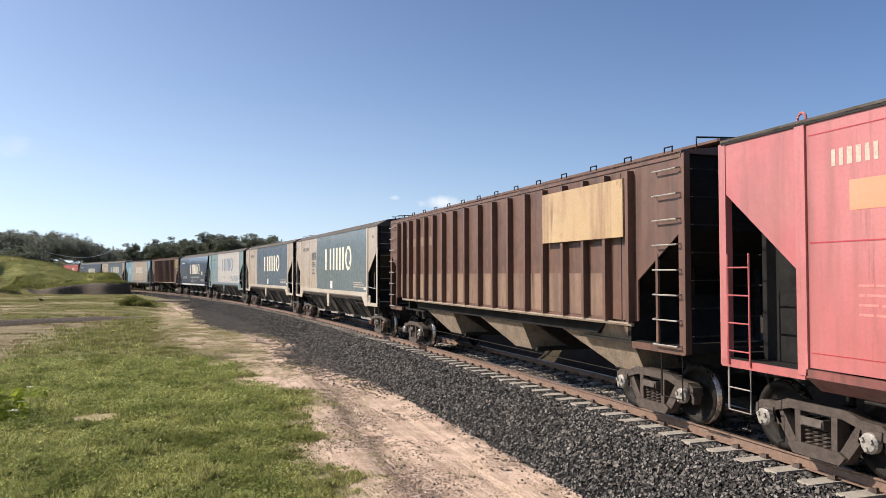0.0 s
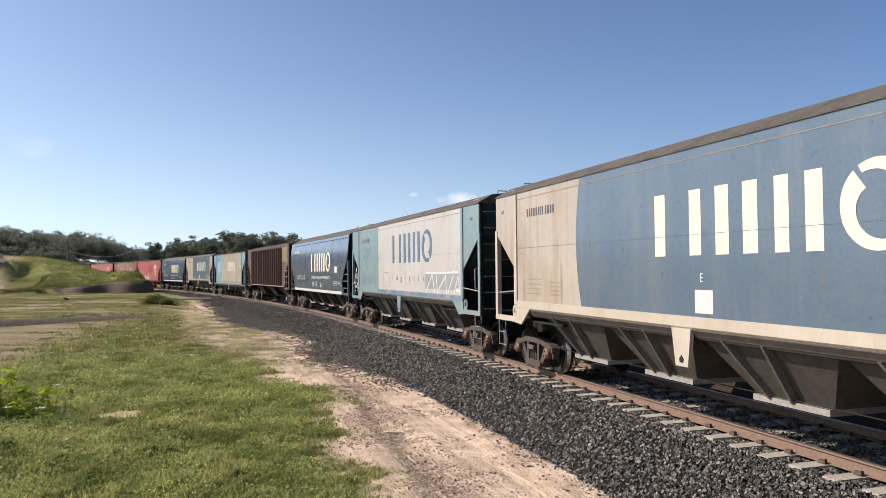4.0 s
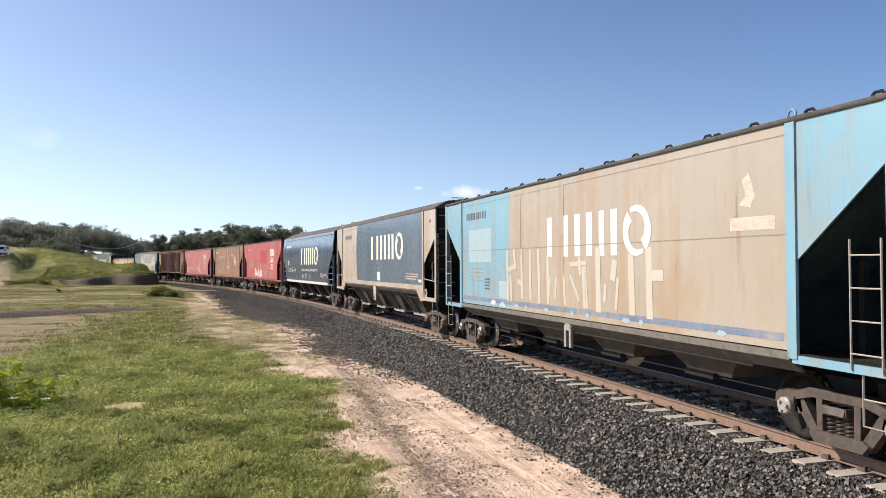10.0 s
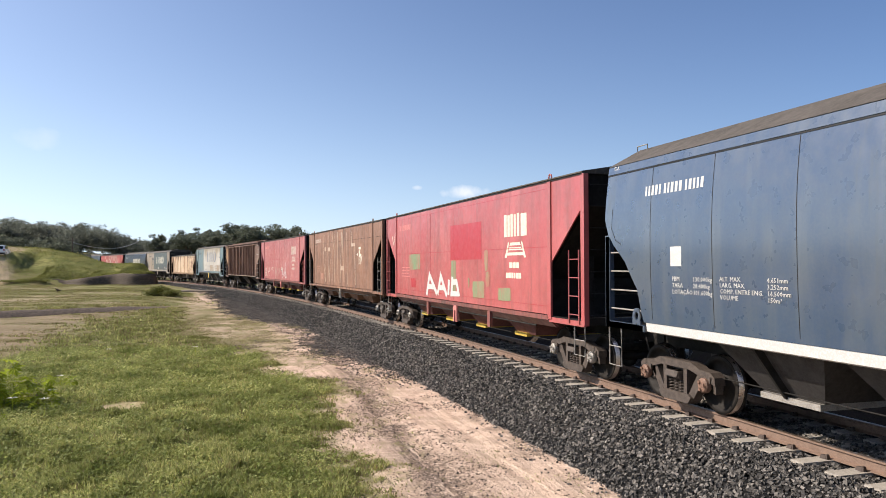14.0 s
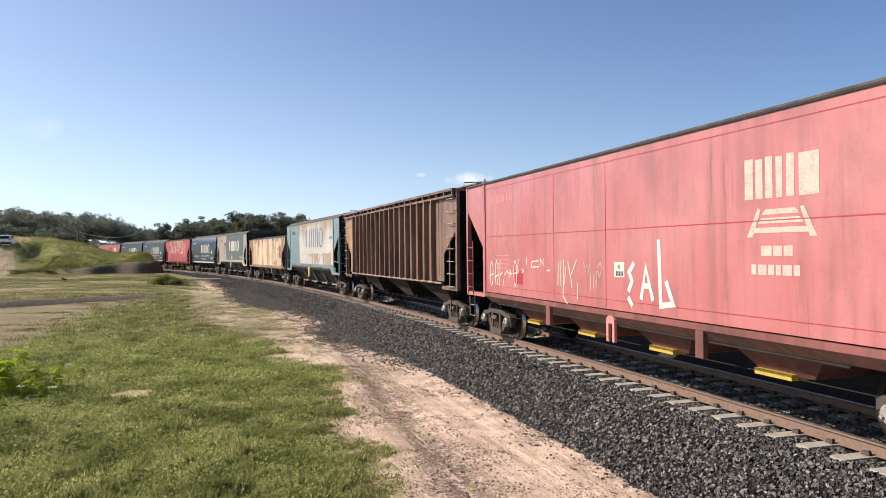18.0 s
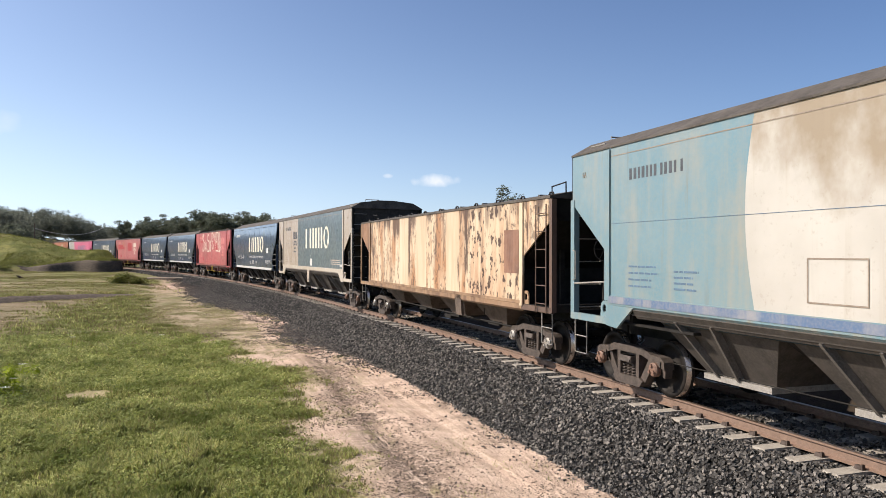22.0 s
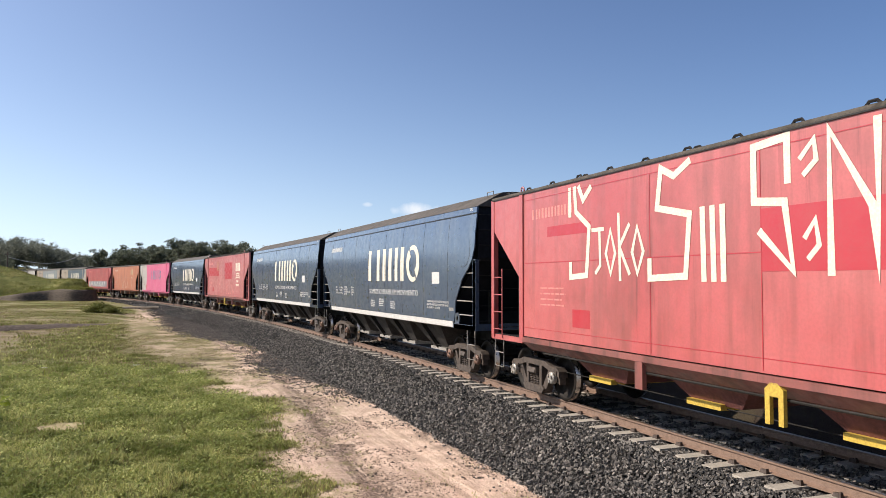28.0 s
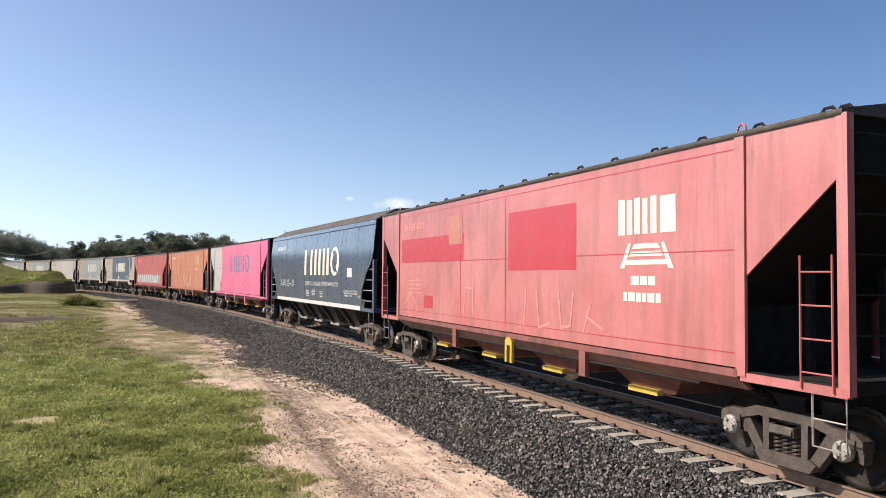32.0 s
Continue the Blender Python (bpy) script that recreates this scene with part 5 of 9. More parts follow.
def lettering(name, text, k, x, z, size, material, parent, squeeze=1.0, key=None):
    """Readable words on the near side, from the built-in font."""
    if key not in MESHES:
        cu = bpy.data.curves.new(name, "FONT")
        cu.body, cu.size, cu.extrude, cu.resolution_u = text, size, 0.002, (3 if size > 0.2 else 1)
        tmp = new(name, cu)
        bpy.context.view_layer.update()
        me = bpy.data.meshes.new_from_object(tmp.evaluated_get(bpy.context.evaluated_depsgraph_get()))
        bpy.data.objects.remove(tmp)
        me.materials.clear()
        me.materials.append(material)
        MESHES[key] = me
    ob = new(name, MESHES[key])
    ob.parent = parent
    y = -max(side_z(k, z), side_z(k, z + size * 0.7)) - 0.0065
    ob.matrix_basis = Matrix.Translation((x, y, z)) @ Matrix.Rotation(math.pi / 2, 4, "X") @ Matrix.Diagonal((squeeze, 1, 1, 1))
    if ob.material_slots[0].material is not material:
        ob.material_slots[0].link = "OBJECT"
        ob.material_slots[0].material = material
    return ob


# ---- one wagon ----
def wagon(k, label, skin, roof_mat, end_mat, sill_mat, chute_mat, cap="cap"):
    """The parts that all wagons share. skin: (x0, x1, material, part label) for the pieces of the near side."""
    w = tagged(new("hopper_wagon"), label, "freight wagon", "wagons of the train")
    n = k.name
    # the hull and end frames get colours with the end's shade painted in
    part("hull", lambda bm: hull(bm, k), M["navy_shade" if n == "A" else ("shaded_teal" if end_mat == "sky_blue" else ("dusty_shaded_end" if n == "B" else "end_shade"))], w, key=(n, "hull"))
    for i, (x0, x1, m, lab) in enumerate(skin):
        part("side_sheet", lambda bm: sheet(bm, k, x0, x1, k.bottom, k.top), M[m], w, lab, round_edges=n == "A")
    part("far_side_sheet", lambda bm: sheet(bm, k, -9, 9, k.bottom, k.top, side=1), M[skin[-1][2]], w, key=(n, "far_side"))
    part("roof", lambda bm: roof(bm, k), M[roof_mat], w, "dusty roof", key=(n, "roof"))
    roof_hatches(w, k, M[roof_mat])
    for s in (-1, 1):
        part("end_frame", lambda bm: end_frame(bm, k, s), M["end_shade" if n != "A" else "navy"], w, key=(n, "end_frame", s))
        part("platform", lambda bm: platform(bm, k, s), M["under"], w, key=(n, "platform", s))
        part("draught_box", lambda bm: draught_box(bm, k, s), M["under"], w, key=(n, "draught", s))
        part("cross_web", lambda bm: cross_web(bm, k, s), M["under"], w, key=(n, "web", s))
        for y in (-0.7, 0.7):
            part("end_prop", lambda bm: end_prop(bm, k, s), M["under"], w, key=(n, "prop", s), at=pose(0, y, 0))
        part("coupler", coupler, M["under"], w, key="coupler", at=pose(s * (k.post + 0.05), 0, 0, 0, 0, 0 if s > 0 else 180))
        if n != "D":
            part("side_sill", lambda bm: side_sill(bm, k, s), M[sill_mat], w, key=(n, "sill", s))
        if n != "D":
            part("step_stirrup", lambda bm: stirrup(bm, s * (k.post - 0.08), s * (k.post - 0.52), -k.y + 0.05, 0.55, k.sill), M["rod"], w, key=(n, "stirrup", s))
    # added shade-dark panel that blocks the view through the rear opening
    if n in "CE":
        part("end_bulkhead", lambda bm: box(bm, -k.post + 0.12, -k.xs - 0.62, -0.96, -0.90, k.sill + 0.06, k.tri_hi), M["end_shade"], w, key=(n, "filler"))
    if n in "CE":
        part("air_reservoir", lambda bm: (lathe(bm, [(0.05, -1.0), (0.24, -0.95), (0.24, 0.95), (0.05, 1.0)], 16)), M["under"], w, key=(n, "reservoir"), at=pose(-k.xs - 0.32, 0, k.sill + 0.34))
    part("brake_gear", brake_gear, M["under"], w, key="brake_gear", at=pose(-k.xs - 0.75, 0, 0, 0, 0, 180))
    for i, xc in enumerate(k.chutes):
        zb = {"A": 0.52, "B": 0.56, "C": 0.66, "D": 0.72, "E": 0.66}[n]
        yt, yb = k.y - (0.12 if n in "CE" else 0.16), {"A": 0.84, "B": 0.88, "C": 1.02, "D": 1.0, "E": 1.0}[n]
        zt = 1.42
        c = part("hopper_chute", lambda bm: bay(bm, k.bottom + 0.04) if n == "D" else chute(bm, 0, k.ctop, k.cbot, zt, zb, yt, yb), M[chute_mat], w, key=(n, "chute", k.bottom), at=pose(xc, 0, 0))
        if n in "AB":
            for q in ((0.24, 0.55) if n == "B" else (0.46,)):
                part("stiffener", lambda bm: chute_rib(bm, 0, k.ctop, k.cbot, zt, zb, yt, yb, q), M["chute_rib" if n == "B" else "under"], c, key=(n, "stiffener", q))
        part("discharge_gate", lambda bm: box(bm, 0.75, 1.95, -1.0, 1.0, zb - 0.06, zb + 0.03) if n == "D" else box(bm, -k.cbot - 0.02, k.cbot * (1 if n in "AB" else 0.35) + 0.02, -yb - 0.1, yb + 0.1, zb - 0.06, zb + 0.03), M["rod" if n in "AB" else ("yellow" if chute_mat == "red_chute" else "under")], c, key=(n, "gate"))
    for i, xc in enumerate(k.chutes[:-1]):
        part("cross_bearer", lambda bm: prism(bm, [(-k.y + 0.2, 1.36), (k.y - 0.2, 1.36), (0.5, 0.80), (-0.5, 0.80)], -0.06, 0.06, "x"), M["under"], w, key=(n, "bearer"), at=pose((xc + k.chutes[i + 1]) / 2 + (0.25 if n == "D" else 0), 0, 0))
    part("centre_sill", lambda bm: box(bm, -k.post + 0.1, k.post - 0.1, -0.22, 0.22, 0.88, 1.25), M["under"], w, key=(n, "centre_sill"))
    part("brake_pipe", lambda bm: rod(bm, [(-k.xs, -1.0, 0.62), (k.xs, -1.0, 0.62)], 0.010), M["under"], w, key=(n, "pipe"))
    for s in (-1, 1):
        add_bogie(w, s * k.bogie, M[cap])
    return w


def post_strip(bm, k, s):
    """The upright seam post between the end panel and the long side."""
    x = s * k.xs
    box(bm, x - 0.08, x + 0.08, -k.y - 0.03, -k.y + 0.02, k.bottom - 0.1, k.top - 0.02)


def seam(bm, k, x0, x1, z0, z1):
    rect(bm, k, x0, x1, z0, z1, 0.010)


TRAIN = []      # (wagon, its place along the train)


def wagon_a(label, seed, cap="cap", marks=("EA", "EB", "1E", "4E")):
    """Newer rounded hopper wagon in navy blue."""
    k = A_KIND
    w = wagon(k, label, [(-9, 9, "navy", "")], "roof_dirt", "navy", "bar_white", "navy_chute", cap)
    part("eave_band", lambda bm: sheet(bm, k, -9, 9, 4.16, 4.30, 0.014), M["navy"], w, key="A_eave")
    part("eave_line", lambda bm: sheet(bm, k, -9, 9, 4.13, 4.15, 0.008), M["black"], w, key="A_eaveline")
    emblem(w, k, -0.99, 3.94, 2.47, 3.52, M["bar_cream"], "cream emblem of bars and a broken ring", "A_emblem")
    lettering("slogan", "SOMOS O BRASIL EM MOVIMENTO", k, -0.86, 2.04, 0.235, M["bar_white"], w, 1.30, "A_slogan")
    for i, x in enumerate((6.04, 4.26, 2.47, 0.80, -1.01, -2.70, -4.42, -6.1)):
        part("sheet_seam", lambda bm: sheet(bm, k, x - 0.005, x + 0.005, 1.5, 4.12, 0.003, 0.02), M["black"], w, key=("A_seam", i))
    number_bars(w, k, -6.29, 3.64, 1.62, 0.17, 3, M["bar_white"])
    if seed % 2:
        part("notice", lambda bm: rect(bm, k, 4.95, 5.48, 2.40, 2.72), M["bar_white"], w, "white square notice", "A_notice")
    else:
        part("notice", lambda bm: rect(bm, k, -5.5, -5.2, 2.42, 2.74), M["bar_white"], w, "white square notice", "A_notice_b")
    for i, (a, b) in enumerate((("PBM", "130.000kg"), ("TARA", "28.400kg"), ("LOTAÇÃO", "101.600kg"))):
        lettering("load_data", a, k, -5.46, 2.18 - 0.105 * i, 0.105, M["bar_white"], w, 1.1, ("A_d", a))
        lettering("load_data", b, k, -4.90, 2.18 - 0.105 * i, 0.105, M["bar_white"], w, 1.1, ("A_d", b))
    for i, (a, b) in enumerate((("ALT. MAX.", "4.651mm"), ("LARG. MAX.", "3.252mm"), ("COMP. ENTRE ENG.", "16.500mm"), ("VOLUME", "150m³"))):
        lettering("size_data", a, k, -4.25, 2.20 - 0.09 * i, 0.095, M["bar_white"], w, 1.1, ("A_d", a))
        lettering("size_data", b, k, -3.25, 2.20 - 0.09 * i, 0.095, M["bar_white"], w, 1.1, ("A_d", b))
    part("small_print", lambda bm: (text_lines(bm, k, -0.75, 1.82, 0.5, 4, 0.03, 0.065, 8), text_lines(bm, k, 0.15, 1.80, 0.6, 3, 0.03, 0.065, 9), text_lines(bm, k, 1.35, 1.82, 0.5, 4, 0.03, 0.065, 7)), M["bar_white"], w, key="A_data")
    lettering("notice_word", "ATENÇÃO", k, 0.2, 1.82, 0.10, M["bar_white"], w, 1.0, "A_att")
    for i, a in enumerate(("A MOVIMENTAÇÃO DO VAGÃO SÓ PODERÁ SER", "REALIZADA ATRAVÉS DO ENGATE FERROVIÁRIO", "OU ATRAVÉS DO CAR PULLER")):
        lettering("warning", a, k, 4.55, 1.88 - 0.085 * i, 0.088, M["bar_white"], w, 0.80, ("A_w", i))
    part("reflector", lambda bm: (rect(bm, k, 6.10, 6.40, 1.70, 1.78, 0.01)), M["rod"], w, "grey reflector plate", key="A_reflector")
    for s in (-1, 1):
        part("rim_line", lambda bm: ribbon(bm, k, [(s * 7.40, 3.5), (s * 7.42, 3.12), (s * 7.27, 2.90), (s * 7.08, 2.82)], 0.012), M["black"], w, key=("A_rim", s))
    for s in (-1, 1):
        for z in (1.62, 1.97, 2.32, 2.67):
            part("side_rung", lambda bm: rod(bm, [(s * (edge_x(k, z) - 0.08), -1.56, z), (s * 7.66, -1.56, z)], 0.015), M["rod"], w, key=("A_rung", s, z))
        end_rungs(w, s * 7.64, -1.2, 1.5, 4.1, 8, M["black"])
        part("roof_rail", lambda bm: rod(bm, [(s * 7.5, -1.0, 4.54), (s * 7.5, -1.0, 4.72), (s * 7.15, -1.0, 4.72), (s * 7.15, -1.0, 4.54)], 0.012), M["rod"], w, key=("A_roofrail", s))
        part("jacking_lug", lambda bm: lug(bm, k, s), M["navy"], w, key=("A_lug", s))
        part("corner_post", lambda bm: box(bm, *sorted((s * 7.56, s * 7.71)), -1.60, -1.50, 1.26, 3.0), M["navy"], w, key=("A_cpost", s))
        part("bottom_rail", lambda bm: box(bm, *sorted((s * 6.4, s * 7.6)), -1.60, -1.52, 1.26, 1.38), M["navy"], w, key=("A_brail", s))
        lettering("corner_mark", marks[1 if s > 0 else 0], k, s * 7.35 - 0.1, 4.19, 0.15, M["bar_white"], w, 1.2, ("A_cm", marks[1 if s > 0 else 0]))
        lettering("rail_mark", marks[3 if s > 0 else 2], k, s * 7.2 - 0.1, 1.28, 0.12, M["bar_white"], w, 1.2, ("A_rm", marks[3 if s > 0 else 2]))
    return w


def wagon_b(label, skin, sill_mat, emblem_mat, end_mat, seed, cap="cap", lessor=False, emb=(-0.68, 4.20, 2.67, 3.69), emblem_label="cream emblem of bars and a broken ring", stripe=True, mark="DA"):
    """Flat-sided hopper wagon with open triangular ends and inclined chutes."""
    k = B_KIND
    w = wagon(k, label, skin, "roof_dirt", end_mat, sill_mat, "chute", cap)
    emblem(w, k, *emb, M[emblem_mat], emblem_label, ("B_emblem", emb))
    part("panel_seam", lambda bm: seam(bm, k, -6.55, 6.55, 2.990, 2.996), M["bar_slate"], w, key="B_seam_h")
    part("panel_seam", lambda bm: seam(bm, k, -6.55, 6.55, 4.18, 4.195), M["bar_brown"], w, key="B_seam_t")
    number_bars(w, k, -5.98, 3.72, 1.5, 0.19, seed, M["bar_dark"])
    part("data_text", lambda bm: text_lines(bm, k, -6.0, 2.26, 0.85, 4, 0.03, 0.11, seed), M["bar_slate" if end_mat == "sky_blue" else "bar_brown"], w, key=("B_data", seed))
    part("data_text", lambda bm: text_lines(bm, k, -4.75, 2.2, 0.6, 4, 0.03, 0.09, seed + 3), M["bar_slate" if end_mat == "sky_blue" else "bar_brown"], w, key=("B_data2", seed))
    part("warning", lambda bm: text_lines(bm, k, 4.55, 2.12, 1.7, 3, 0.035, 0.09, seed + 1), M["bar_faded"], w, key=("B_warn", seed))
    if stripe:
        part("notice", lambda bm: rect(bm, k, 0.37, 0.80, 1.78, 2.14), M["bar_white"], w, "white notice", "B_notice")
        lettering("letter", "E", k, 0.5, 2.26, 0.2, M["bar_white"], w, 0.9, "B_E")
    part("reflector", lambda bm: rect(bm, k, 6.12, 6.46, 1.82, 1.92, 0.012), M["bar_white"], w, key="B_reflector")
    if lessor:
        badge(w, k, -3.80, 3.62, M["bar_dark"], "dark badge of plain blocks", "B_badge", 0.72)
    part("centre_bracket", lambda bm: (prism(bm, [(-0.22, 1.52), (0.28, 1.52), (0.20, 0.92), (-0.12, 0.92)], -k.y - 0.03, -k.y + 0.04)), M[sill_mat], w, key="B_bracket")
    part("bracket_hole", lambda bm: prism(bm, [(0.0, 0.98), (0.08, 0.98), (0.10, 1.04), (0.04, 1.10), (-0.02, 1.04)], -k.y - 0.036, -k.y), M["black"], w, key="B_hole")
    part("under_rail", lambda bm: rod(bm, [(-6.0, -1.52, 1.42), (6.0, -1.52, 1.42)], 0.025), M["chute"], w, key="B_underrail")
    part("lower_skirt", lambda bm: prism(bm, [(-k.y + 0.03, 1.52), (-k.y - 0.0, 1.50), (-k.y + 0.10, 1.36), (-k.y + 0.16, 1.36)], -5.9, 5.9, "x"), M["chute"], w, key="B_skirt")
    for s in (-1, 1):
        part("seam_post", lambda bm: post_strip(bm, k, s), M[sill_mat], w, key=("B_post", s))
        part("gusset", lambda bm: gusset(bm, k, s), M[sill_mat], w, key=("B_gusset", s))
        part("jacking_lug", lambda bm: lug(bm, k, s), M[sill_mat], w, key=("B_lug", s))
        part("corner_post", lambda bm: box(bm, *sorted((s * 7.88, s * 8.02)), -k.y - 0.012, -k.y + 0.10, k.sill, 3.5), M[sill_mat], w, key=("B_cpost", s))
        part("bottom_rail", lambda bm: box(bm, *sorted((s * 6.7, s * 8.0)), -k.y - 0.014, -k.y + 0.06, k.sill - 0.01, k.sill + 0.12), M[sill_mat], w, key=("B_brail", s))
        part("handrail", lambda bm: rod(bm, [(s * 6.75, -k.y, 1.95), (s * 7.9, -k.y, 1.88)], 0.016), M["rod"], w, key=("B_handrail", s))
        part("grab_handle", lambda bm: rod(bm, [(s * 7.86, -k.y - 0.05, 1.95), (s * 7.76, -k.y - 0.05, 1.97), (s * 7.76, -k.y - 0.05, 2.5), (s * 7.86, -k.y - 0.05, 2.52)], 0.014), M["rod"], w, key=("B_grab", s))
        end_rungs(w, s * 8.0, -1.22, 1.4, 4.1, 7, M["rod"])
        part("roof_rail", lambda bm: rod(bm, [(s * 7.7, -0.9, 4.52), (s * 7.7, -0.9, 4.74), (s * 7.7, -0.3, 4.74), (s * 7.7, -0.3, 4.6)], 0.016), M["rod"], w, key=("B_roofrail", s))
        part("roof_rail", lambda bm: rod(bm, [(s * 7.6, -1.4, 4.36), (s * 7.6, -1.4, 4.50), (s * 7.1, -1.4, 4.50), (s * 7.1, -1.4, 4.36)], 0.014), M["rod"], w, key=("B_roofrail2", s))
        lettering("corner_mark", mark, k, s * 7.45 - 0.12, 3.9, 0.15, M["bar_brown"], w, 0.8, ("B_cm", mark, s))
    for s in (-1, 1):
        part("end_beam", lambda bm: box(bm, *sorted((s * 7.9, s * 7.97)), -1.5, 1.5, 3.3, 3.44), M["under"], w, key=("B_endbeam", s))
    return w


def wagon_c(label, skin, sill_mat, end_mat, seed, cap="rod", panels=True):
    """Long flat-sided hopper wagon with a folded sill and short chutes."""
    k = C_KIND
    folded = "red_sill" if sill_mat in ("red", "pink_red") else sill_mat
    w = wagon(k, label, skin, "roof_dirt", end_mat, folded, "red_chute" if "red" in sill_mat or sill_mat == "magenta" else ("rust_chute" if "rust" in sill_mat else "chute"), cap)
    part("roof_edge", lambda bm: (prism(bm, [(-k.y - 0.02, 4.31), (-k.y - 0.02, 4.35), (-k.y + 0.12, 4.39), (-k.y + 0.12, 4.31)], -k.half, k.half, "x")), M["black"], w, key="C_roofedge")
    if seed in (9, 23, 25):
        roof_loops(w, k, 16, False, M["black"])
    line = "bar_brown" if end_mat not in ("red", "pink_red") else "patch_red"
    if panels:
        for i, (a, b, c, e) in enumerate(((-6.5, 6.5, 2.84, 2.855), (-6.5, 6.5, 4.16, 4.172), (-6.5, 6.5, 1.50, 1.51), (-2.2, -2.185, 1.35, 4.16), (0.1, 0.115, 1.35, 4.16))):
            part("panel_seam", lambda bm: seam(bm, k, a, b, c, e), M[line], w, key=("C_seam", i))
    number_bars(w, k, -6.15, 3.74, 1.6, 0.2, seed, M["bar_red" if end_mat == "red" and seed != 1 else ("bar_dark" if end_mat == "sky_blue" else "bar_faded")])
    part("data_text", lambda bm: text_lines(bm, k, -5.8, 2.35, 1.1, 4, 0.03, 0.11, seed + 2), M["rust_faded" if end_mat == "rust" else ("bar_red" if end_mat == "red" else "bar_brown")], w, key=("C_data", seed))
    if end_mat != "sky_blue":
        part("repair_plate", lambda bm: rect(bm, k, -4.55, -3.95, 1.62, 1.95, 0.008), M["patch_red" if line == "patch_red" else "rust_faded"], w, key="C_plate_" + line)
    for x in (-2.5, 3.0) if end_mat not in ("rust", "sky_blue") else ():
        part("sill_bracket", lambda bm: box(bm, -0.10, 0.10, -k.y - 0.02, -k.y + 0.06, 0.76, 1.20), M[folded], w, key="C_bracket", at=pose(x, 0, 0))
    part("tow_bracket", lambda bm: (prism(bm, [(-0.15, 1.14), (-0.06, 1.22), (0.06, 1.22), (0.15, 1.14), (0.15, 0.70), (0.07, 0.70), (0.07, 1.05), (-0.07, 1.05), (-0.07, 0.70), (-0.15, 0.70)], -k.y - 0.03, -k.y + 0.03)), M["yellow" if seed in (1, 23, 25) else ("bar_red" if end_mat == "red" else "rod")], w, key="C_tow", at=pose(0.30, 0, 0))
    part("side_pipe", lambda bm: rod(bm, [(-5.8, -1.52, 1.02), (5.8, -1.52, 1.02)], 0.02), M["under"], w, key="C_pipe")
    for s in (-1, 1):
        skin_mat = M[skin[-1 if s > 0 else 0][2]]
        part("seam_post", lambda bm: post_strip(bm, k, s), skin_mat, w, key=("C_post", s))
        part("lifting_eye", lifting_eye, skin_mat, w, key="eye", at=pose(s * 6.62, -k.y + 0.02, 4.33))
        part("corner_post", lambda bm: box(bm, *sorted((s * 8.03, s * 8.17)), -k.y - 0.012, -k.y + 0.10, k.sill, 4.33), skin_mat, w, key=("C_cpost", s))
        part("bottom_rail", lambda bm: box(bm, *sorted((s * 6.6, s * 8.15)), -k.y - 0.014, -k.y + 0.06, k.sill - 0.02, k.sill + 0.09), skin_mat, w, key=("C_brail", s))
        part("side_ladder", lambda bm: ladder(bm, s * 7.55, s * 7.98, -k.y - 0.03, 1.2, 2.75, 4), M["rod" if end_mat not in ("red", "pink_red") else "red"], w, key=("C_ladder", s))
        end_rungs(w, s * 8.14, -1.15, 1.4, 4.1, 7, M["black"])
    return w


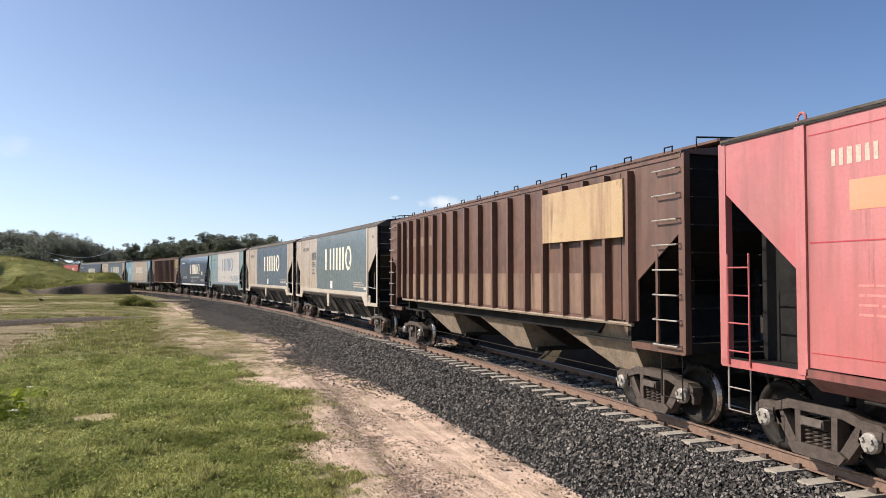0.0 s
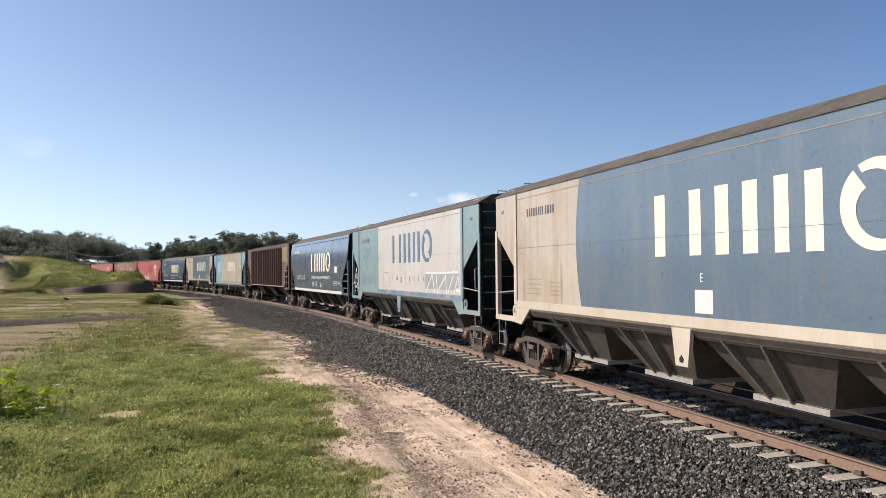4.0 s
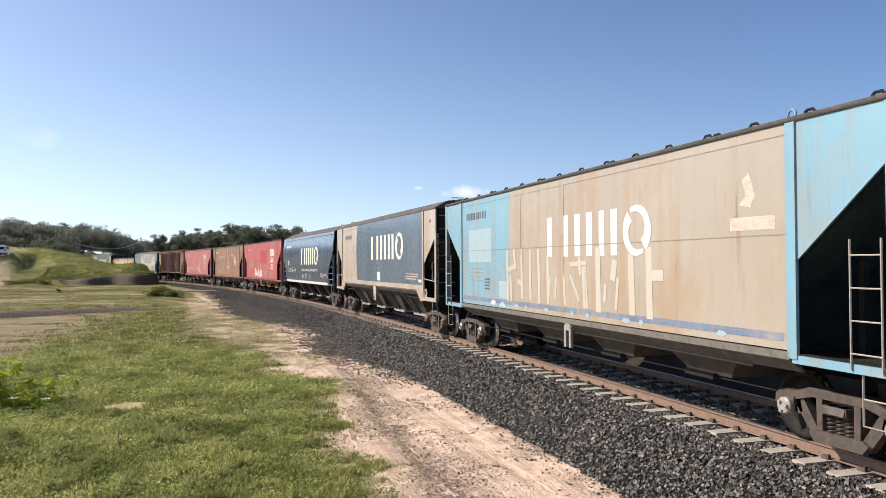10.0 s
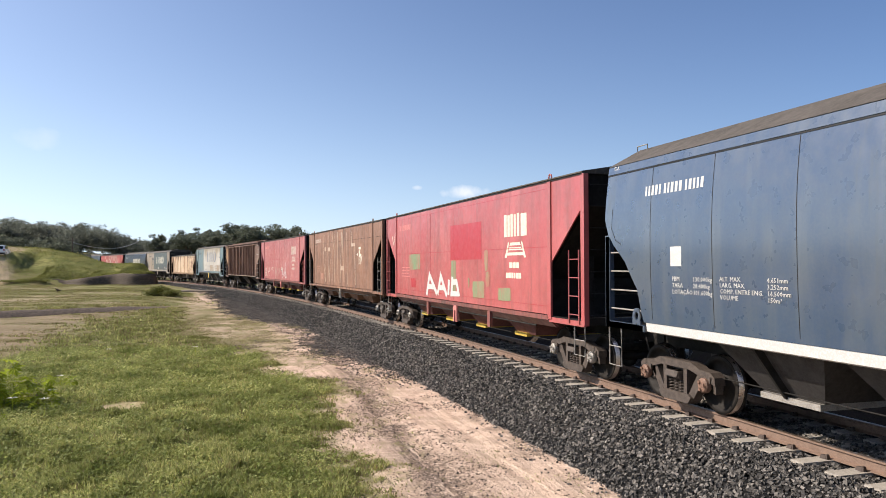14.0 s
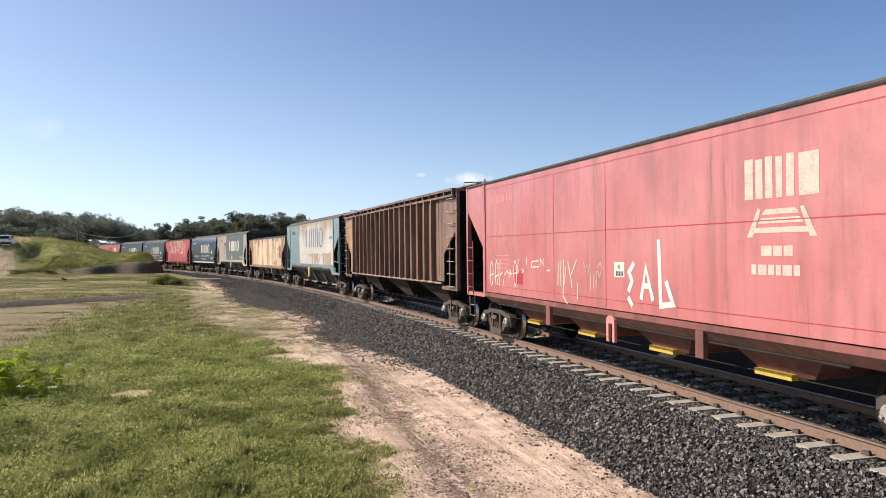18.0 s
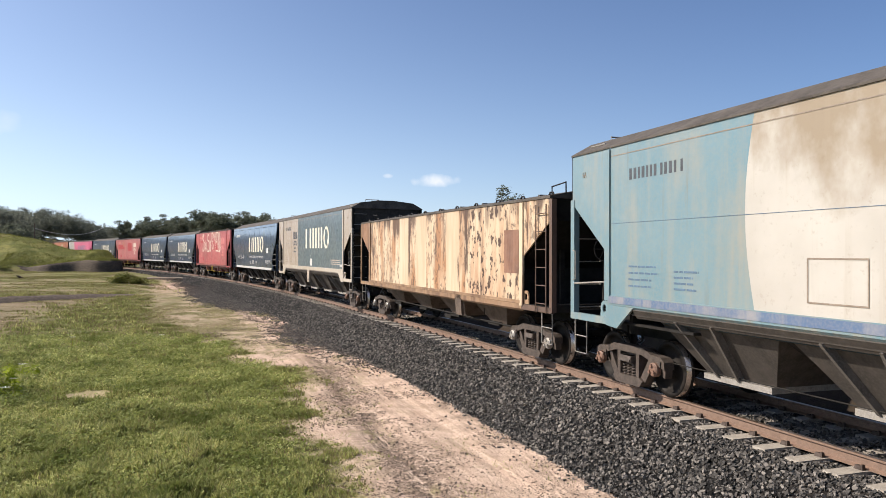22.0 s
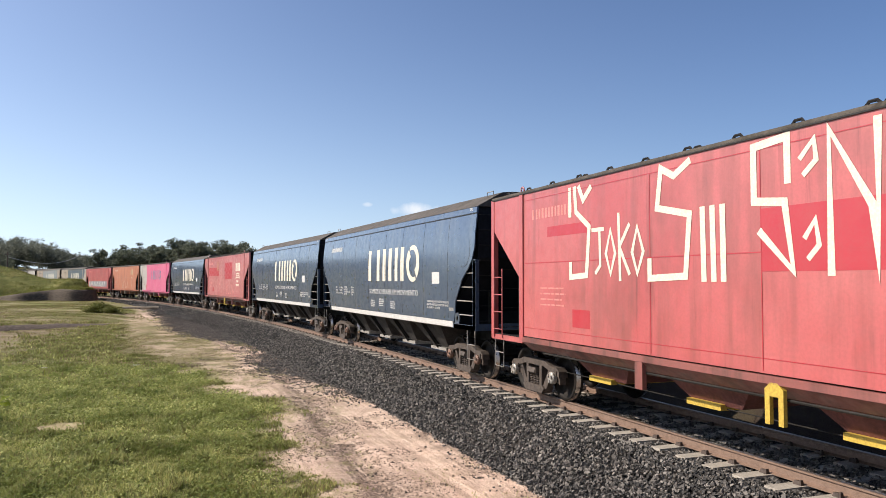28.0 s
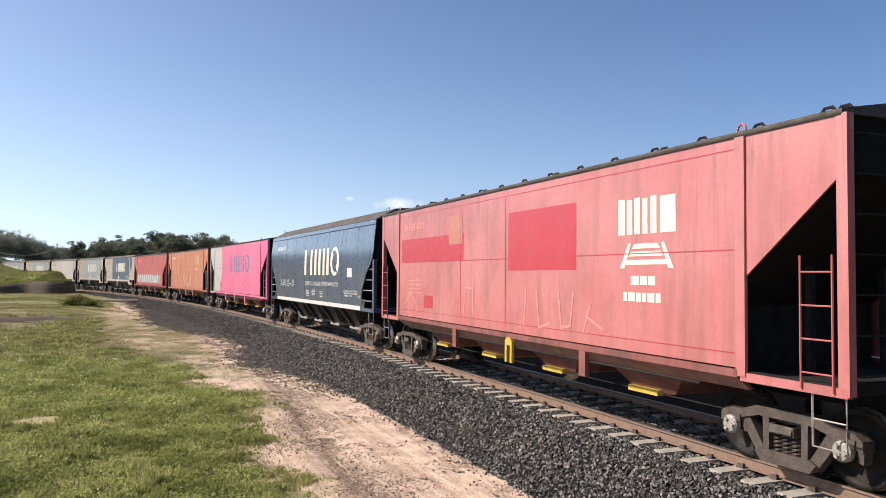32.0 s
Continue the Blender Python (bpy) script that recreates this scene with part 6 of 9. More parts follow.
def wagon_d(label, body, seed, cap="rod", first=-5.95, pitch=0.744, n=17, ribs=None):
    """Ribbed hopper wagon with deep outside stakes."""
    k = D_HIGH if seed == 2 else D_KIND
    cuts = [-9] + (ribs or [first + pitch * i for i in range(n)]) + [9]
    w = wagon(k, label, [(a, b, body, "") for a, b in zip(cuts, cuts[1:])], body, body, body, "brown_chute" if seed == 2 else "dark_chute", cap)
    for x in cuts[1:-1]:
        part("rib", lambda bm: box(bm, -0.045, 0.045, -k.y - (0.16 if seed == 6 else 0.125), -k.y + 0.01, k.bottom - 0.02, k.top - (0.11 if seed != 6 else 0.15)), M[body], w, key=("D_rib", seed), at=pose(x, 0, 0))
    part("top_chord", lambda bm: box(bm, -k.half, k.half, -k.y - (0.02 if seed != 6 else 0.12), -k.y + 0.05, *((k.top - 0.06, k.top + (0.03 if seed == 2 else 0.10)) if seed != 6 else (k.top - 0.17, k.top - 0.10))), M[body], w, key=("D_chord", seed))
    part("lower_chord", lambda bm: box(bm, -6.3, 6.3, -k.y - 0.03, -k.y + 0.05, k.bottom - 0.05, k.bottom), M[body], w, key=("D_lchord", seed))
    if seed != 6:
        roof_loops(w, k, 15, True, M["black"])
    else:
        # black strip standing in for the shade behind the rail's slots
        part("gutter", lambda bm: box(bm, -k.half + 0.02, k.half - 0.02, -k.y - 0.02, -k.y, k.top - 0.10, k.top + 0.01), M["black"], w)
    part("roof_walkway", lambda bm: box(bm, -k.half - 0.1, k.half + 0.1, -0.9, -0.3, k.roof + 0.02, k.roof + 0.06), M[body], w, key="D_walk")
    if seed == 6:
        part("top_rail", lambda bm: box(bm, -k.half, k.half, -k.y - 0.14, -k.y + 0.02, k.top + 0.01, k.top + 0.09), M[body], w, key="D_toprail")
    for i in range(23 if seed == 6 else 0):
        part("rail_post", lambda bm: box(bm, -0.03, 0.03, -k.y - 0.12, -k.y - 0.03, k.top - 0.10, k.top + 0.01), M[body], w, key="D_railpost", at=pose(-k.half + 0.1 + (2 * k.half - 0.2) * i / 22, 0, 0))
    part("sill_pipe", lambda bm: rod(bm, [(-6.6, -k.y - 0.06, k.bottom - 0.06), (7.0, -k.y - 0.06, k.bottom - 0.06)], 0.035, 6), M["brown_chute"], w, key=("D_pipe", seed))
    for s in (-1, 1):
        part("corner_post", lambda bm: box(bm, *sorted((s * 8.18, s * 8.33)), -k.y - 0.012, -k.y + 0.10, k.sill, 4.36), M[body], w, key=("D_cpost", s))
        part("bottom_rail", lambda bm: box(bm, *sorted((s * 6.9, s * 8.3)), -k.y - 0.014, -k.y + 0.06, k.sill - 0.02, k.sill + 0.09), M[body], w, key=("D_brail", s))
        for z in (1.35, 1.75, 2.15, 2.55, 2.95, 3.35, 3.75, 4.15):
            part("grab_iron", lambda bm: rod(bm, [(-0.31, 0, 0), (-0.31, -0.09, -0.02), (0.31, -0.09, -0.02), (0.31, 0, 0)], 0.014), M["rod"], w, key="D_grab", at=pose(s * 7.92, -k.y, z))
        part("step_stirrup", lambda bm: stirrup(bm, s * 7.68, s * 8.2, -k.y + 0.02, 0.5, 1.25), M["under"], w, key=("D_stirrup", s))
        part("ladder_rail", lambda bm: box(bm, *sorted((s * 7.58, s * 7.64)), -k.y - 0.01, -k.y + 0.03, 1.25, 2.80), M[body], w, key=("D_lrail", s))
        part("roof_frame", lambda bm: rod(bm, [(s * 8.3, -1.3, 4.4), (s * 8.3, -1.3, 4.62), (s * 8.3, -0.5, 4.66), (s * 8.3, -0.5, 4.5)], 0.016), M["black"], w, key=("D_frame", s))
        part("seam_strip", lambda bm: box(bm, *sorted((s * 6.58, s * 6.60)), -k.y - 0.006, -k.y + 0.01, k.bottom, k.top - 0.1), M["black"], w, key=("D_strip", s))
        end_rungs(w, s * 8.32, -1.2, 1.5, 4.1, 7, M["black"])
    return w


def wagon_e(label, seed):
    """Low rust-stained wagon."""
    k = E_KIND
    cuts = [-9, -6.45, -2.67, -1.70, -0.90, 0.06, 1.74, 2.70, 3.46, 4.42, 6.35, 9]
    mats = ["rust_end", "rust_stain", "rust_cream", "rust_stain", "rust_cream", "rust_stain", "rust_cream", "rust_stain", "rust_spots", "rust_spots", "rust_stain"]
    skin = [(a, b, m, "rust-run cream sheet") for a, b, m in zip(cuts, cuts[1:], mats)]
    w = wagon(k, label, skin, "roof_dirt", "dark_brown", "rust_tan", "sooty_chute", "rod")
    roof_loops(w, k, 12, False, M["black"])
    part("patch", lambda bm: rect(bm, k, 5.54, 6.3, 2.0, 3.0, 0.012), M["rust"], w, "brown painted patch")
    part("centre_brace", lambda bm: prism(bm, [(2.4, 1.4), (2.85, 1.4), (2.95, 0.78), (2.55, 0.78)], -k.y - 0.02, -k.y + 0.05), M["sooty_chute"], w)
    part("lower_lip", lambda bm: prism(bm, [(-k.y - 0.03, 1.40), (-k.y - 0.03, 1.33), (-k.y + 0.1, 1.25), (-k.y + 0.1, 1.40)], -6.4, 6.4, "x"), M["rust_tan"], w)
    part("brake_rigging", lambda bm: (rod(bm, [(-5, -1.1, 0.72), (5.2, -1.1, 0.66)], 0.02), box(bm, 0.3, 0.8, -1.05, -0.8, 0.5, 0.62), rod(bm, [(3.6, -1.2, 1.3), (3.6, -1.2, 0.8)], 0.012)), M["under"], w)
    part("brake_wheel", hand_wheel, M["chute"], w, "worn steel hand brake wheel", at=pose(k.post + 0.09, -0.35, 2.55))
    part("brake_chain", lambda bm: rod(bm, [(k.post + 0.06, -0.35, 2.30), (k.post + 0.06, -0.33, 1.9), (k.post + 0.05, -0.36, 1.45)], 0.018, 5), M["chute"], w)
    for s in (-1, 1):
        part("seam_post", lambda bm: post_strip(bm, k, s), M["rust_tan" if s < 0 else "rust_cream"], w, key=("E_post", s))
        part("jacking_lug", lambda bm: lug(bm, k, s), M["rust_tan"], w, key=("E_lug", s))
        if s > 0:
            part("side_ladder", lambda bm: ladder(bm, 7.2, 7.65, -k.y - 0.05, 1.2, 3.5, 6), M["dark_brown"], w)
        part("roof_rail", lambda bm: rod(bm, [(s * 7.6, -1.1, 3.70), (s * 7.6, -1.1, 3.98), (s * 7.0, -1.1, 3.93), (s * 7.0, -1.1, 3.74)], 0.016), M["black"], w, key=("E_rail", s))
        part("corner_post", lambda bm: box(bm, *sorted((s * 7.72, s * 7.83)), -k.y - 0.012, -k.y + 0.10, k.sill, 3.6), M["rust_tan" if s < 0 else "dark_brown"], w, key=("E_cpost", s))
        part("bottom_rail", lambda bm: box(bm, *sorted((s * 6.4, s * 7.8)), -k.y - 0.014, -k.y + 0.06, k.sill - 0.02, k.sill + 0.1), M["rust_tan" if s < 0 else "dark_brown"], w, key=("E_brail", s))
    return w


def strokes(w, k, name, runs, width, material, label):
    """Sprayed strokes, each run a part."""
    for run in runs:
        part(name, lambda bm: ribbon(bm, k, run, width, 0.009), M[material], w, label)


def bow(x, d):
    """A slightly bowed upright paint edge."""
    return lambda z: x + d * math.sin((z - 1.6) * 1.1)


def beige_slate(x0, x1, slate="slate", end="beige"):
    return [(-9, bow(x0, -0.22), "beige", ""), (bow(x0, -0.22), bow(x1, 0.02), slate, "slate blue field"), (bow(x1, 0.02), 9, end, "")]


# ---- the train, from the front ----
NAVY = "navy blue rounded hopper wagon with white sill and cream emblem"
SLATE = "beige and slate blue hopper wagon with cream emblem"
BROWN = "brown ribbed hopper wagon with dusty sides"


def build_train():
    plan = []

    def add(w):
        plan.append(w)
        return w
    k, kb = C_KIND, B_KIND
    # the red wagon in front
    w = add(wagon_c("sun-bleached pink-red hopper wagon with dark shaded open ends", [(-9, -6.62, "pink_red", ""), (-6.62, 9, "pink_red", "")], "pink_red", "red", 1))
    part("yellowed_patch", lambda bm: rect(bm, k, -5.9, -4.9, 3.2, 3.55, 0.007), M["bleached_red"], w, "yellowish bleached patch")
    # brown ribs, ochre panel
    w = add(wagon_d(BROWN + " and a worn ochre panel", "rusty_brown", 2, ribs=[-7.12, -6.45, -5.73, -4.94, -4.12, -3.32, -2.49, -1.60, -0.71, 0.24, 1.15, 2.05, 2.95, 3.8, 4.65, 5.45, 6.2, 6.93]))
    part("name_panel", lambda bm: sheet(bm, D_KIND, 3.88, 6.85, 3.11, 4.13, 0.145, 0.03), M["ochre"], w, "worn ochre name panel")
    for i, (a, b) in enumerate(zip((-7.05, -6.38, -5.66, -4.87, -4.05), (-6.52, -5.80, -5.01, -4.19, -3.39))):
        part("white_panel", lambda bm: rect(bm, D_KIND, a, b, 1.69, 2.46, 0.006), M["tan_worn"], w, "worn whitish lower panel")
        if i:
            part("number_patch", lambda bm: rect(bm, D_KIND, a + 0.05, b - 0.05, 3.36, 3.64, 0.007), M["tan_worn"], w, "pale stencilled patch")
    for a, b in zip((-3.25, -2.42, -1.53, -0.64, 0.31, 1.22, 2.12, 3.02, 3.87, 4.72, 5.52), (-2.56, -1.67, -0.78, 0.17, 1.08, 1.98, 2.88, 3.73, 4.58, 5.38, 6.13)):
        part("tan_panel", lambda bm: rect(bm, D_KIND, a, b, 1.69, 2.48, 0.006), M["tan_worn"], w, "worn lighter lower panel")
    add(wagon_b(SLATE, beige_slate(-2.45, 6.58, "slate_green"), "cream", "bar_cream", "beige", 3, lessor=True))
    add(wagon_b(SLATE, beige_slate(-3.3, 6.58), "cream", "bar_cream", "beige", 5))
    # sky blue and white, with a sprayed block
    w = add(wagon_b("sky blue and white hopper wagon with slate emblem", [(-9, -3.08, "sky_blue", ""), (-3.08, 6.6, "white", ""), (6.6, 9, "sky_blue", "")], "sky_blue", "bar_slate", "sky_blue", 7, emb=(-0.92, 3.85, 2.77, 3.85), emblem_label="slate blue emblem of bars and a broken ring", stripe=False))
    for i, ch in enumerate("logística"):
        lettering("word_letter", ch, kb, -0.9 + 0.55 * i, 2.10, 0.34, M["bar_slate"], w, 0.9, ("logi", ch))
    strokes(w, kb, "frame_line", [[(-2.25, 1.86), (-2.25, 2.40), (-1.41, 2.40), (-1.41, 1.86), (-2.25, 1.86)]], 0.02, "bar_brown", "thin square outline")
    part("sprayed_block", lambda bm: rect(bm, kb, 3.15, 6.4, 1.86, 2.36, 0.007), M["slate_faded"], w, "faded slate sprayed block")
    strokes(w, kb, "sprayed_line", [[(3.2, 1.7), (3.9, 2.36), (4.2, 1.6)], [(3.3, 2.4), (4.6, 2.38), (6.3, 2.42)], [(4.3, 2.3), (4.45, 1.62)], [(4.6, 1.9), (5.2, 2.3), (5.3, 1.65), (5.9, 2.3)], [(5.9, 1.7), (6.3, 2.3), (6.45, 1.7)]], 0.055, "bar_white", "white sprayed line")
    strokes(w, kb, "sprayed_line", [[(-7.5, 1.4), (-7.2, 2.3), (-6.9, 1.5), (-6.75, 2.2)], [(-7.3, 1.7), (-6.8, 1.9)], [(-7.6, 1.9), (-7.15, 2.6), (-6.85, 2.0)]], 0.05, "bar_cream", "pale sprayed line")
    for i, x in enumerate((-6.3, -5.2, -4.2)):
        for j in range(5):
            part("printed_line", lambda bm: rect(bm, kb, x, x + 0.7 + 0.05 * ((3 * i + 2 * j) % 5), 2.30 - 0.085 * j, 2.355 - 0.085 * j), M["sky_blue_patch"], w, "faded dark printed line")
    part("slate_stripe", lambda bm: rect(bm, kb, -3.08, 6.5, 1.60, 1.71, 0.06), M["slate_worn"], w, "slate blue stripe")
    part("faded_block", lambda bm: rect(bm, kb, -5.7, -4.4, 2.95, 3.5, 0.006), M["sky_blue_patch"], w, "darker blue patch")
    add(wagon_a(NAVY, 1))
    # brown ribs
    w = add(wagon_d(BROWN, "brown", 4))
    part("colour_patch", lambda bm: rect(bm, D_KIND, 6.05, 7.75, 3.2, 4.28, 0.008), M["olive"], w, "olive yellow painted patch")
    part("vent_plate", lambda bm: [box(bm, 5.15, 5.55, -D_KIND.y - 0.03, -D_KIND.y, 1.86 + 0.05 * i, 1.89 + 0.05 * i) for i in range(3)], M["brown"], w, "small louvred plate")
    for i in range(14):
        part("tan_panel", lambda bm: rect(bm, D_KIND, -5.86 + 0.744 * i, -5.30 + 0.744 * i, 1.5, 2.30, 0.006), M["rust"], w, "worn lighter lower panel")
    # turquoise and tan
    w = add(wagon_c("turquoise and tan hopper wagon with white emblem", [(-9, -2.9, "turquoise", ""), (-2.9, 6.5, "tan", ""), (6.5, 9, "turquoise", "")], "chute_rib", "sky_blue", 9))
    emblem(w, k, -0.7, 3.37, 2.62, 3.50, M["bar_white"], "white emblem of bars and a broken ring", "C_emblem_w7")
    part("white_patch", lambda bm: rect(bm, k, -5.94, -4.17, 2.52, 3.45, 0.007), M["pale_blue"], w, "pale repainted square")
    part("pale_patch", lambda bm: rect(bm, k, -3.64, -2.96, 1.57, 2.02, 0.007), M["pale_blue"], w, "pale blue printed patch")
    part("data_text", lambda bm: text_lines(bm, k, -3.58, 1.96, 0.5, 3, 0.03, 0.09, 77), M["bar_dark"], w)
    part("data_text", lambda bm: text_lines(bm, k, -4.67, 2.07, 0.46, 4, 0.045, 0.085, 78), M["bar_dark"], w)
    part("slate_stripe", lambda bm: rect(bm, k, -6.45, 6.45, 1.43, 1.54, 0.008), M["slate_worn"], w, "slate blue stripe")
    part("paint_splash", lambda bm: flat(bm, [(-4.19, 1.40), (-3.9, 1.37), (-3.84, 1.46), (-4.0, 1.51), (-4.15, 1.48)], k, 0.011), M["bar_white"], w, "white paint splash")
    part("paint_splash", lambda bm: flat(bm, [(-3.6, 1.38), (-3.2, 1.36), (-3.25, 1.44), (-3.4, 1.49)], k, 0.011), M["bar_white"], w, "white paint splash")
    rng = random.Random(8)
    strokes(w, k, "drip", [[(-3.06, 2.79), (-2.97, 1.55)], [(-2.6, 2.8), (-2.52, 2.38)], [(-2.92, 2.32), (-2.49, 2.44)], [(-2.83, 2.15), (-2.77, 1.56)], [(-2.14, 2.79), (-2.12, 1.65)], [(-2.36, 2.05), (-2.1, 1.95)], [(-1.64, 2.78), (-1.61, 1.65)], [(-1.18, 2.77), (-1.12, 1.6)], [(-0.68, 2.61), (-0.67, 1.6)]], 0.12, "drip_white", "run white paint")
    strokes(w, k, "drip", [[(-0.56, 2.15), (-0.62, 1.75)], [(-0.26, 2.15), (-0.31, 1.72)], [(0.1, 2.21), (0.16, 1.61)], [(0.41, 2.21), (0.78, 1.73)], [(0.8, 2.57), (0.83, 2.26)], [(0.41, 2.46), (1.09, 2.48)], [(1.85, 2.04), (1.81, 1.75)], [(2.3, 2.17), (2.23, 1.62)]], 0.09, "drip_white", "faint run white paint")
    strokes(w, k, "drip", [[(1.0, 2.35), (1.07, 1.62)], [(1.57, 2.73), (1.58, 1.57)], [(2.19, 2.48), (2.13, 2.2)], [(2.75, 2.59), (2.79, 1.59)], [(3.32, 2.69), (3.34, 1.56)], [(3.46, 2.26), (3.7, 2.26)]], 0.19, "drip_white", "broad run of white paint")
    for x in (-3.38, -2.45, -1.88, -0.77, 0.47, 1.14, 2.57, 3.07, 5.2):
        b = rng.uniform(0.06, 0.15)
        part("paint_splash", lambda bm: flat(bm, [(x - b, 1.40), (x + 0.3 * b, 1.37), (x + b, 1.42), (x + 0.6 * b, 1.46), (x - 0.5 * b, 1.47)], k, 0.013), M["pale_blue"], w, "pale scuffed splash")
    part("owner_mark", lambda bm: (flat(bm, [(5.6, 3.3), (5.85, 3.25), (5.95, 3.42), (5.82, 3.75), (5.68, 3.65), (5.76, 3.42)], k)), M["bar_faded"], w, "pale crescent mark")
    part("owner_bar", lambda bm: rect(bm, k, 5.42, 6.32, 2.93, 3.12), M["bar_faded"], w, "pale bar under the mark")
    add(wagon_b(SLATE, beige_slate(-3.3, 6.58), "beige", "bar_cream", "beige", 11))
    add(wagon_a(NAVY, 2, marks=("EA", "DA", "2D", "1D")))
    # red with green over-paint
    w = add(wagon_c("red hopper wagon with green and white daubs on the rails", [(-9, 9, "red", "")], "red", "red", 13))
    badge(w, k, 4.05, 3.72, M["bar_cream"], "cream badge of plain blocks", "C_badge")
    part("repaint_patch", lambda bm: rect(bm, k, -0.16, 2.46, 2.59, 3.65, 0.006), M["patch_red"], w, "darker red patch")
    for x0, z0, x1, z1 in ((-4.76, 2.25, -3.42, 2.83), (-0.07, 1.53, 0.34, 2.58), (2.70, 2.26, 2.93, 2.86), (2.78, 1.83, 3.06, 2.26), (1.78, 1.48, 2.67, 1.98), (3.63, 1.49, 4.46, 1.85), (1.40, 1.77, 1.52, 2.06)):
        part("green_daub", lambda bm: flat(bm, [(x0 + 0.04, z0), (x1 - 0.02, z0 + 0.03), (x1, z1 - 0.05), (x1 - 0.06, z1), (x0, z1 - 0.02), (x0 - 0.02, (z0 + z1) / 2)], k, 0.010), M["green_daub"], w, "faded green daub")
    strokes(w, k, "white_stroke", [[(-2.63, 1.44), (-2.31, 2.1), (-1.56, 1.51)], [(-2.4, 1.7), (-1.8, 1.7)], [(-1.41, 1.51), (-1.11, 2.09), (-0.55, 1.49)], [(-1.25, 1.7), (-0.8, 1.7)], [(-0.30, 1.92), (-0.36, 1.54)], [(0.04, 2.1), (-0.07, 1.54), (0.6, 1.56), (0.40, 1.92), (0.1, 1.9)]], 0.17, "bar_white", "white sprayed stroke")
    strokes(w, k, "white_stroke", [[(-7.3, 3.6), (-7.0, 3.2), (-6.8, 3.7)]], 0.05, "bar_cream", "thin white stroke")
    # rust brown with tall strokes
    cuts = [-9, -6.55, -5.80, -4.90, -4.0, -3.08, -2.15, -1.24, -0.34, 0.54, 1.42, 2.28, 3.18, 4.1, 5.0, 5.9, 9]
    w = add(wagon_c("rust brown hopper wagon with pale painted strokes", [(a + 0.004, b - 0.004, "rust", "") for a, b in zip(cuts, cuts[1:])], "rust", "rust", 15, panels=False))
    part("panel_seam", lambda bm: seam(bm, k, -7.95, 7.95, 3.658, 3.669), M["dark_chute"], w, "dark seam under the top panels")
    tall = [[(-3.69, 4.14), (-3.80, 3.68), (-3.94, 3.36), (-3.73, 2.52), (-3.36, 1.5)], [(-3.29, 1.5), (-3.28, 1.98), (-3.17, 3.05), (-3.16, 3.24)], [(-2.57, 4.08), (-2.66, 3.44), (-2.69, 3.14), (-2.58, 2.41), (-2.38, 1.5)], [(-2.31, 1.55), (-2.18, 2.21), (-2.08, 2.73)],
            [(-1.63, 4.1), (-1.63, 2.99), (-1.58, 1.59)], [(-1.58, 4.05), (-1.31, 3.59), (-1.04, 3.15)], [(-1.05, 4.06), (-1.07, 3.25), (-1.04, 2.6), (-0.95, 1.51)], [(-0.3, 4.15), (-0.27, 3.29), (-0.24, 2.5), (-0.17, 1.47)]]
    strokes(w, k, "pale_stroke", tall, 0.075, "pale_paint", "pale sprayed stroke")
    tall = [[(0.66, 4.13), (0.57, 3.32), (0.44, 2.37), (0.31, 1.5)], [(0.76, 4.08), (0.91, 3.29), (1.06, 2.41), (1.19, 1.56)], [(1.8, 4.06), (1.83, 3.13), (1.9, 1.48)], [(2.72, 4.05), (2.74, 3.41)], [(3.43, 3.48), (3.44, 2.78), (3.52, 1.47)]]
    strokes(w, k, "pale_stroke", tall, 0.09, "pale_paint", "pale sprayed stroke")
    strokes(w, k, "pale_stroke", [[(4.25, 3.27), (4.25, 2.5)], [(4.19, 3.23), (4.52, 3.23)], [(4.46, 3.21), (4.3, 2.97)], [(4.26, 2.87), (4.59, 2.89)], [(4.54, 2.93), (4.57, 2.5), (4.78, 2.88)], [(3.85, 2.93), (3.97, 2.93)]], 0.10, "bar_cream", "cream sprayed stroke")
    for x0, x1, z0, z1 in ((-3.56, -3.14, 3.20, 3.45), (-2.68, -2.06, 3.19, 3.40), (0.46, 1.09, 2.15, 2.38), (2.70, 3.46, 3.34, 3.49)):
        part("pale_block", lambda bm: rect(bm, k, x0, x1, z0, z1, 0.012), M["pale_paint"], w, "pale sprayed block")
    # bleached red
    w = add(wagon_c("bleached red hopper wagon with pale scrawls on the rails", [(-9, 9, "pink_red", "")], "red", "red", 17))
    badge(w, k, 4.05, 3.72, M["bar_faded"], "faded badge of plain blocks", "C_badge")
    scrawl = [[(-6.08, 2.17), (-6.0, 2.08), (-5.97, 1.84), (-6.01, 1.61), (-6.09, 1.5), (-6.16, 1.59), (-6.19, 1.83), (-6.16, 2.07), (-6.09, 2.17)], [(-6.24, 1.77), (-5.95, 1.84)], [(-5.77, 1.55), (-5.82, 1.79), (-5.8, 2.08), (-5.71, 2.2), (-5.62, 2.08), (-5.6, 1.81), (-5.65, 1.56)], [(-5.85, 1.75), (-5.58, 1.82)], [(-5.46, 2.19), (-5.5, 1.53)], [(-5.29, 1.9), (-5.48, 1.8)], [(-5.23, 1.7), (-5.26, 1.53)]]
    strokes(w, k, "white_stroke", scrawl, 0.032, "bar_cream", "thin white sprayed scrawl")
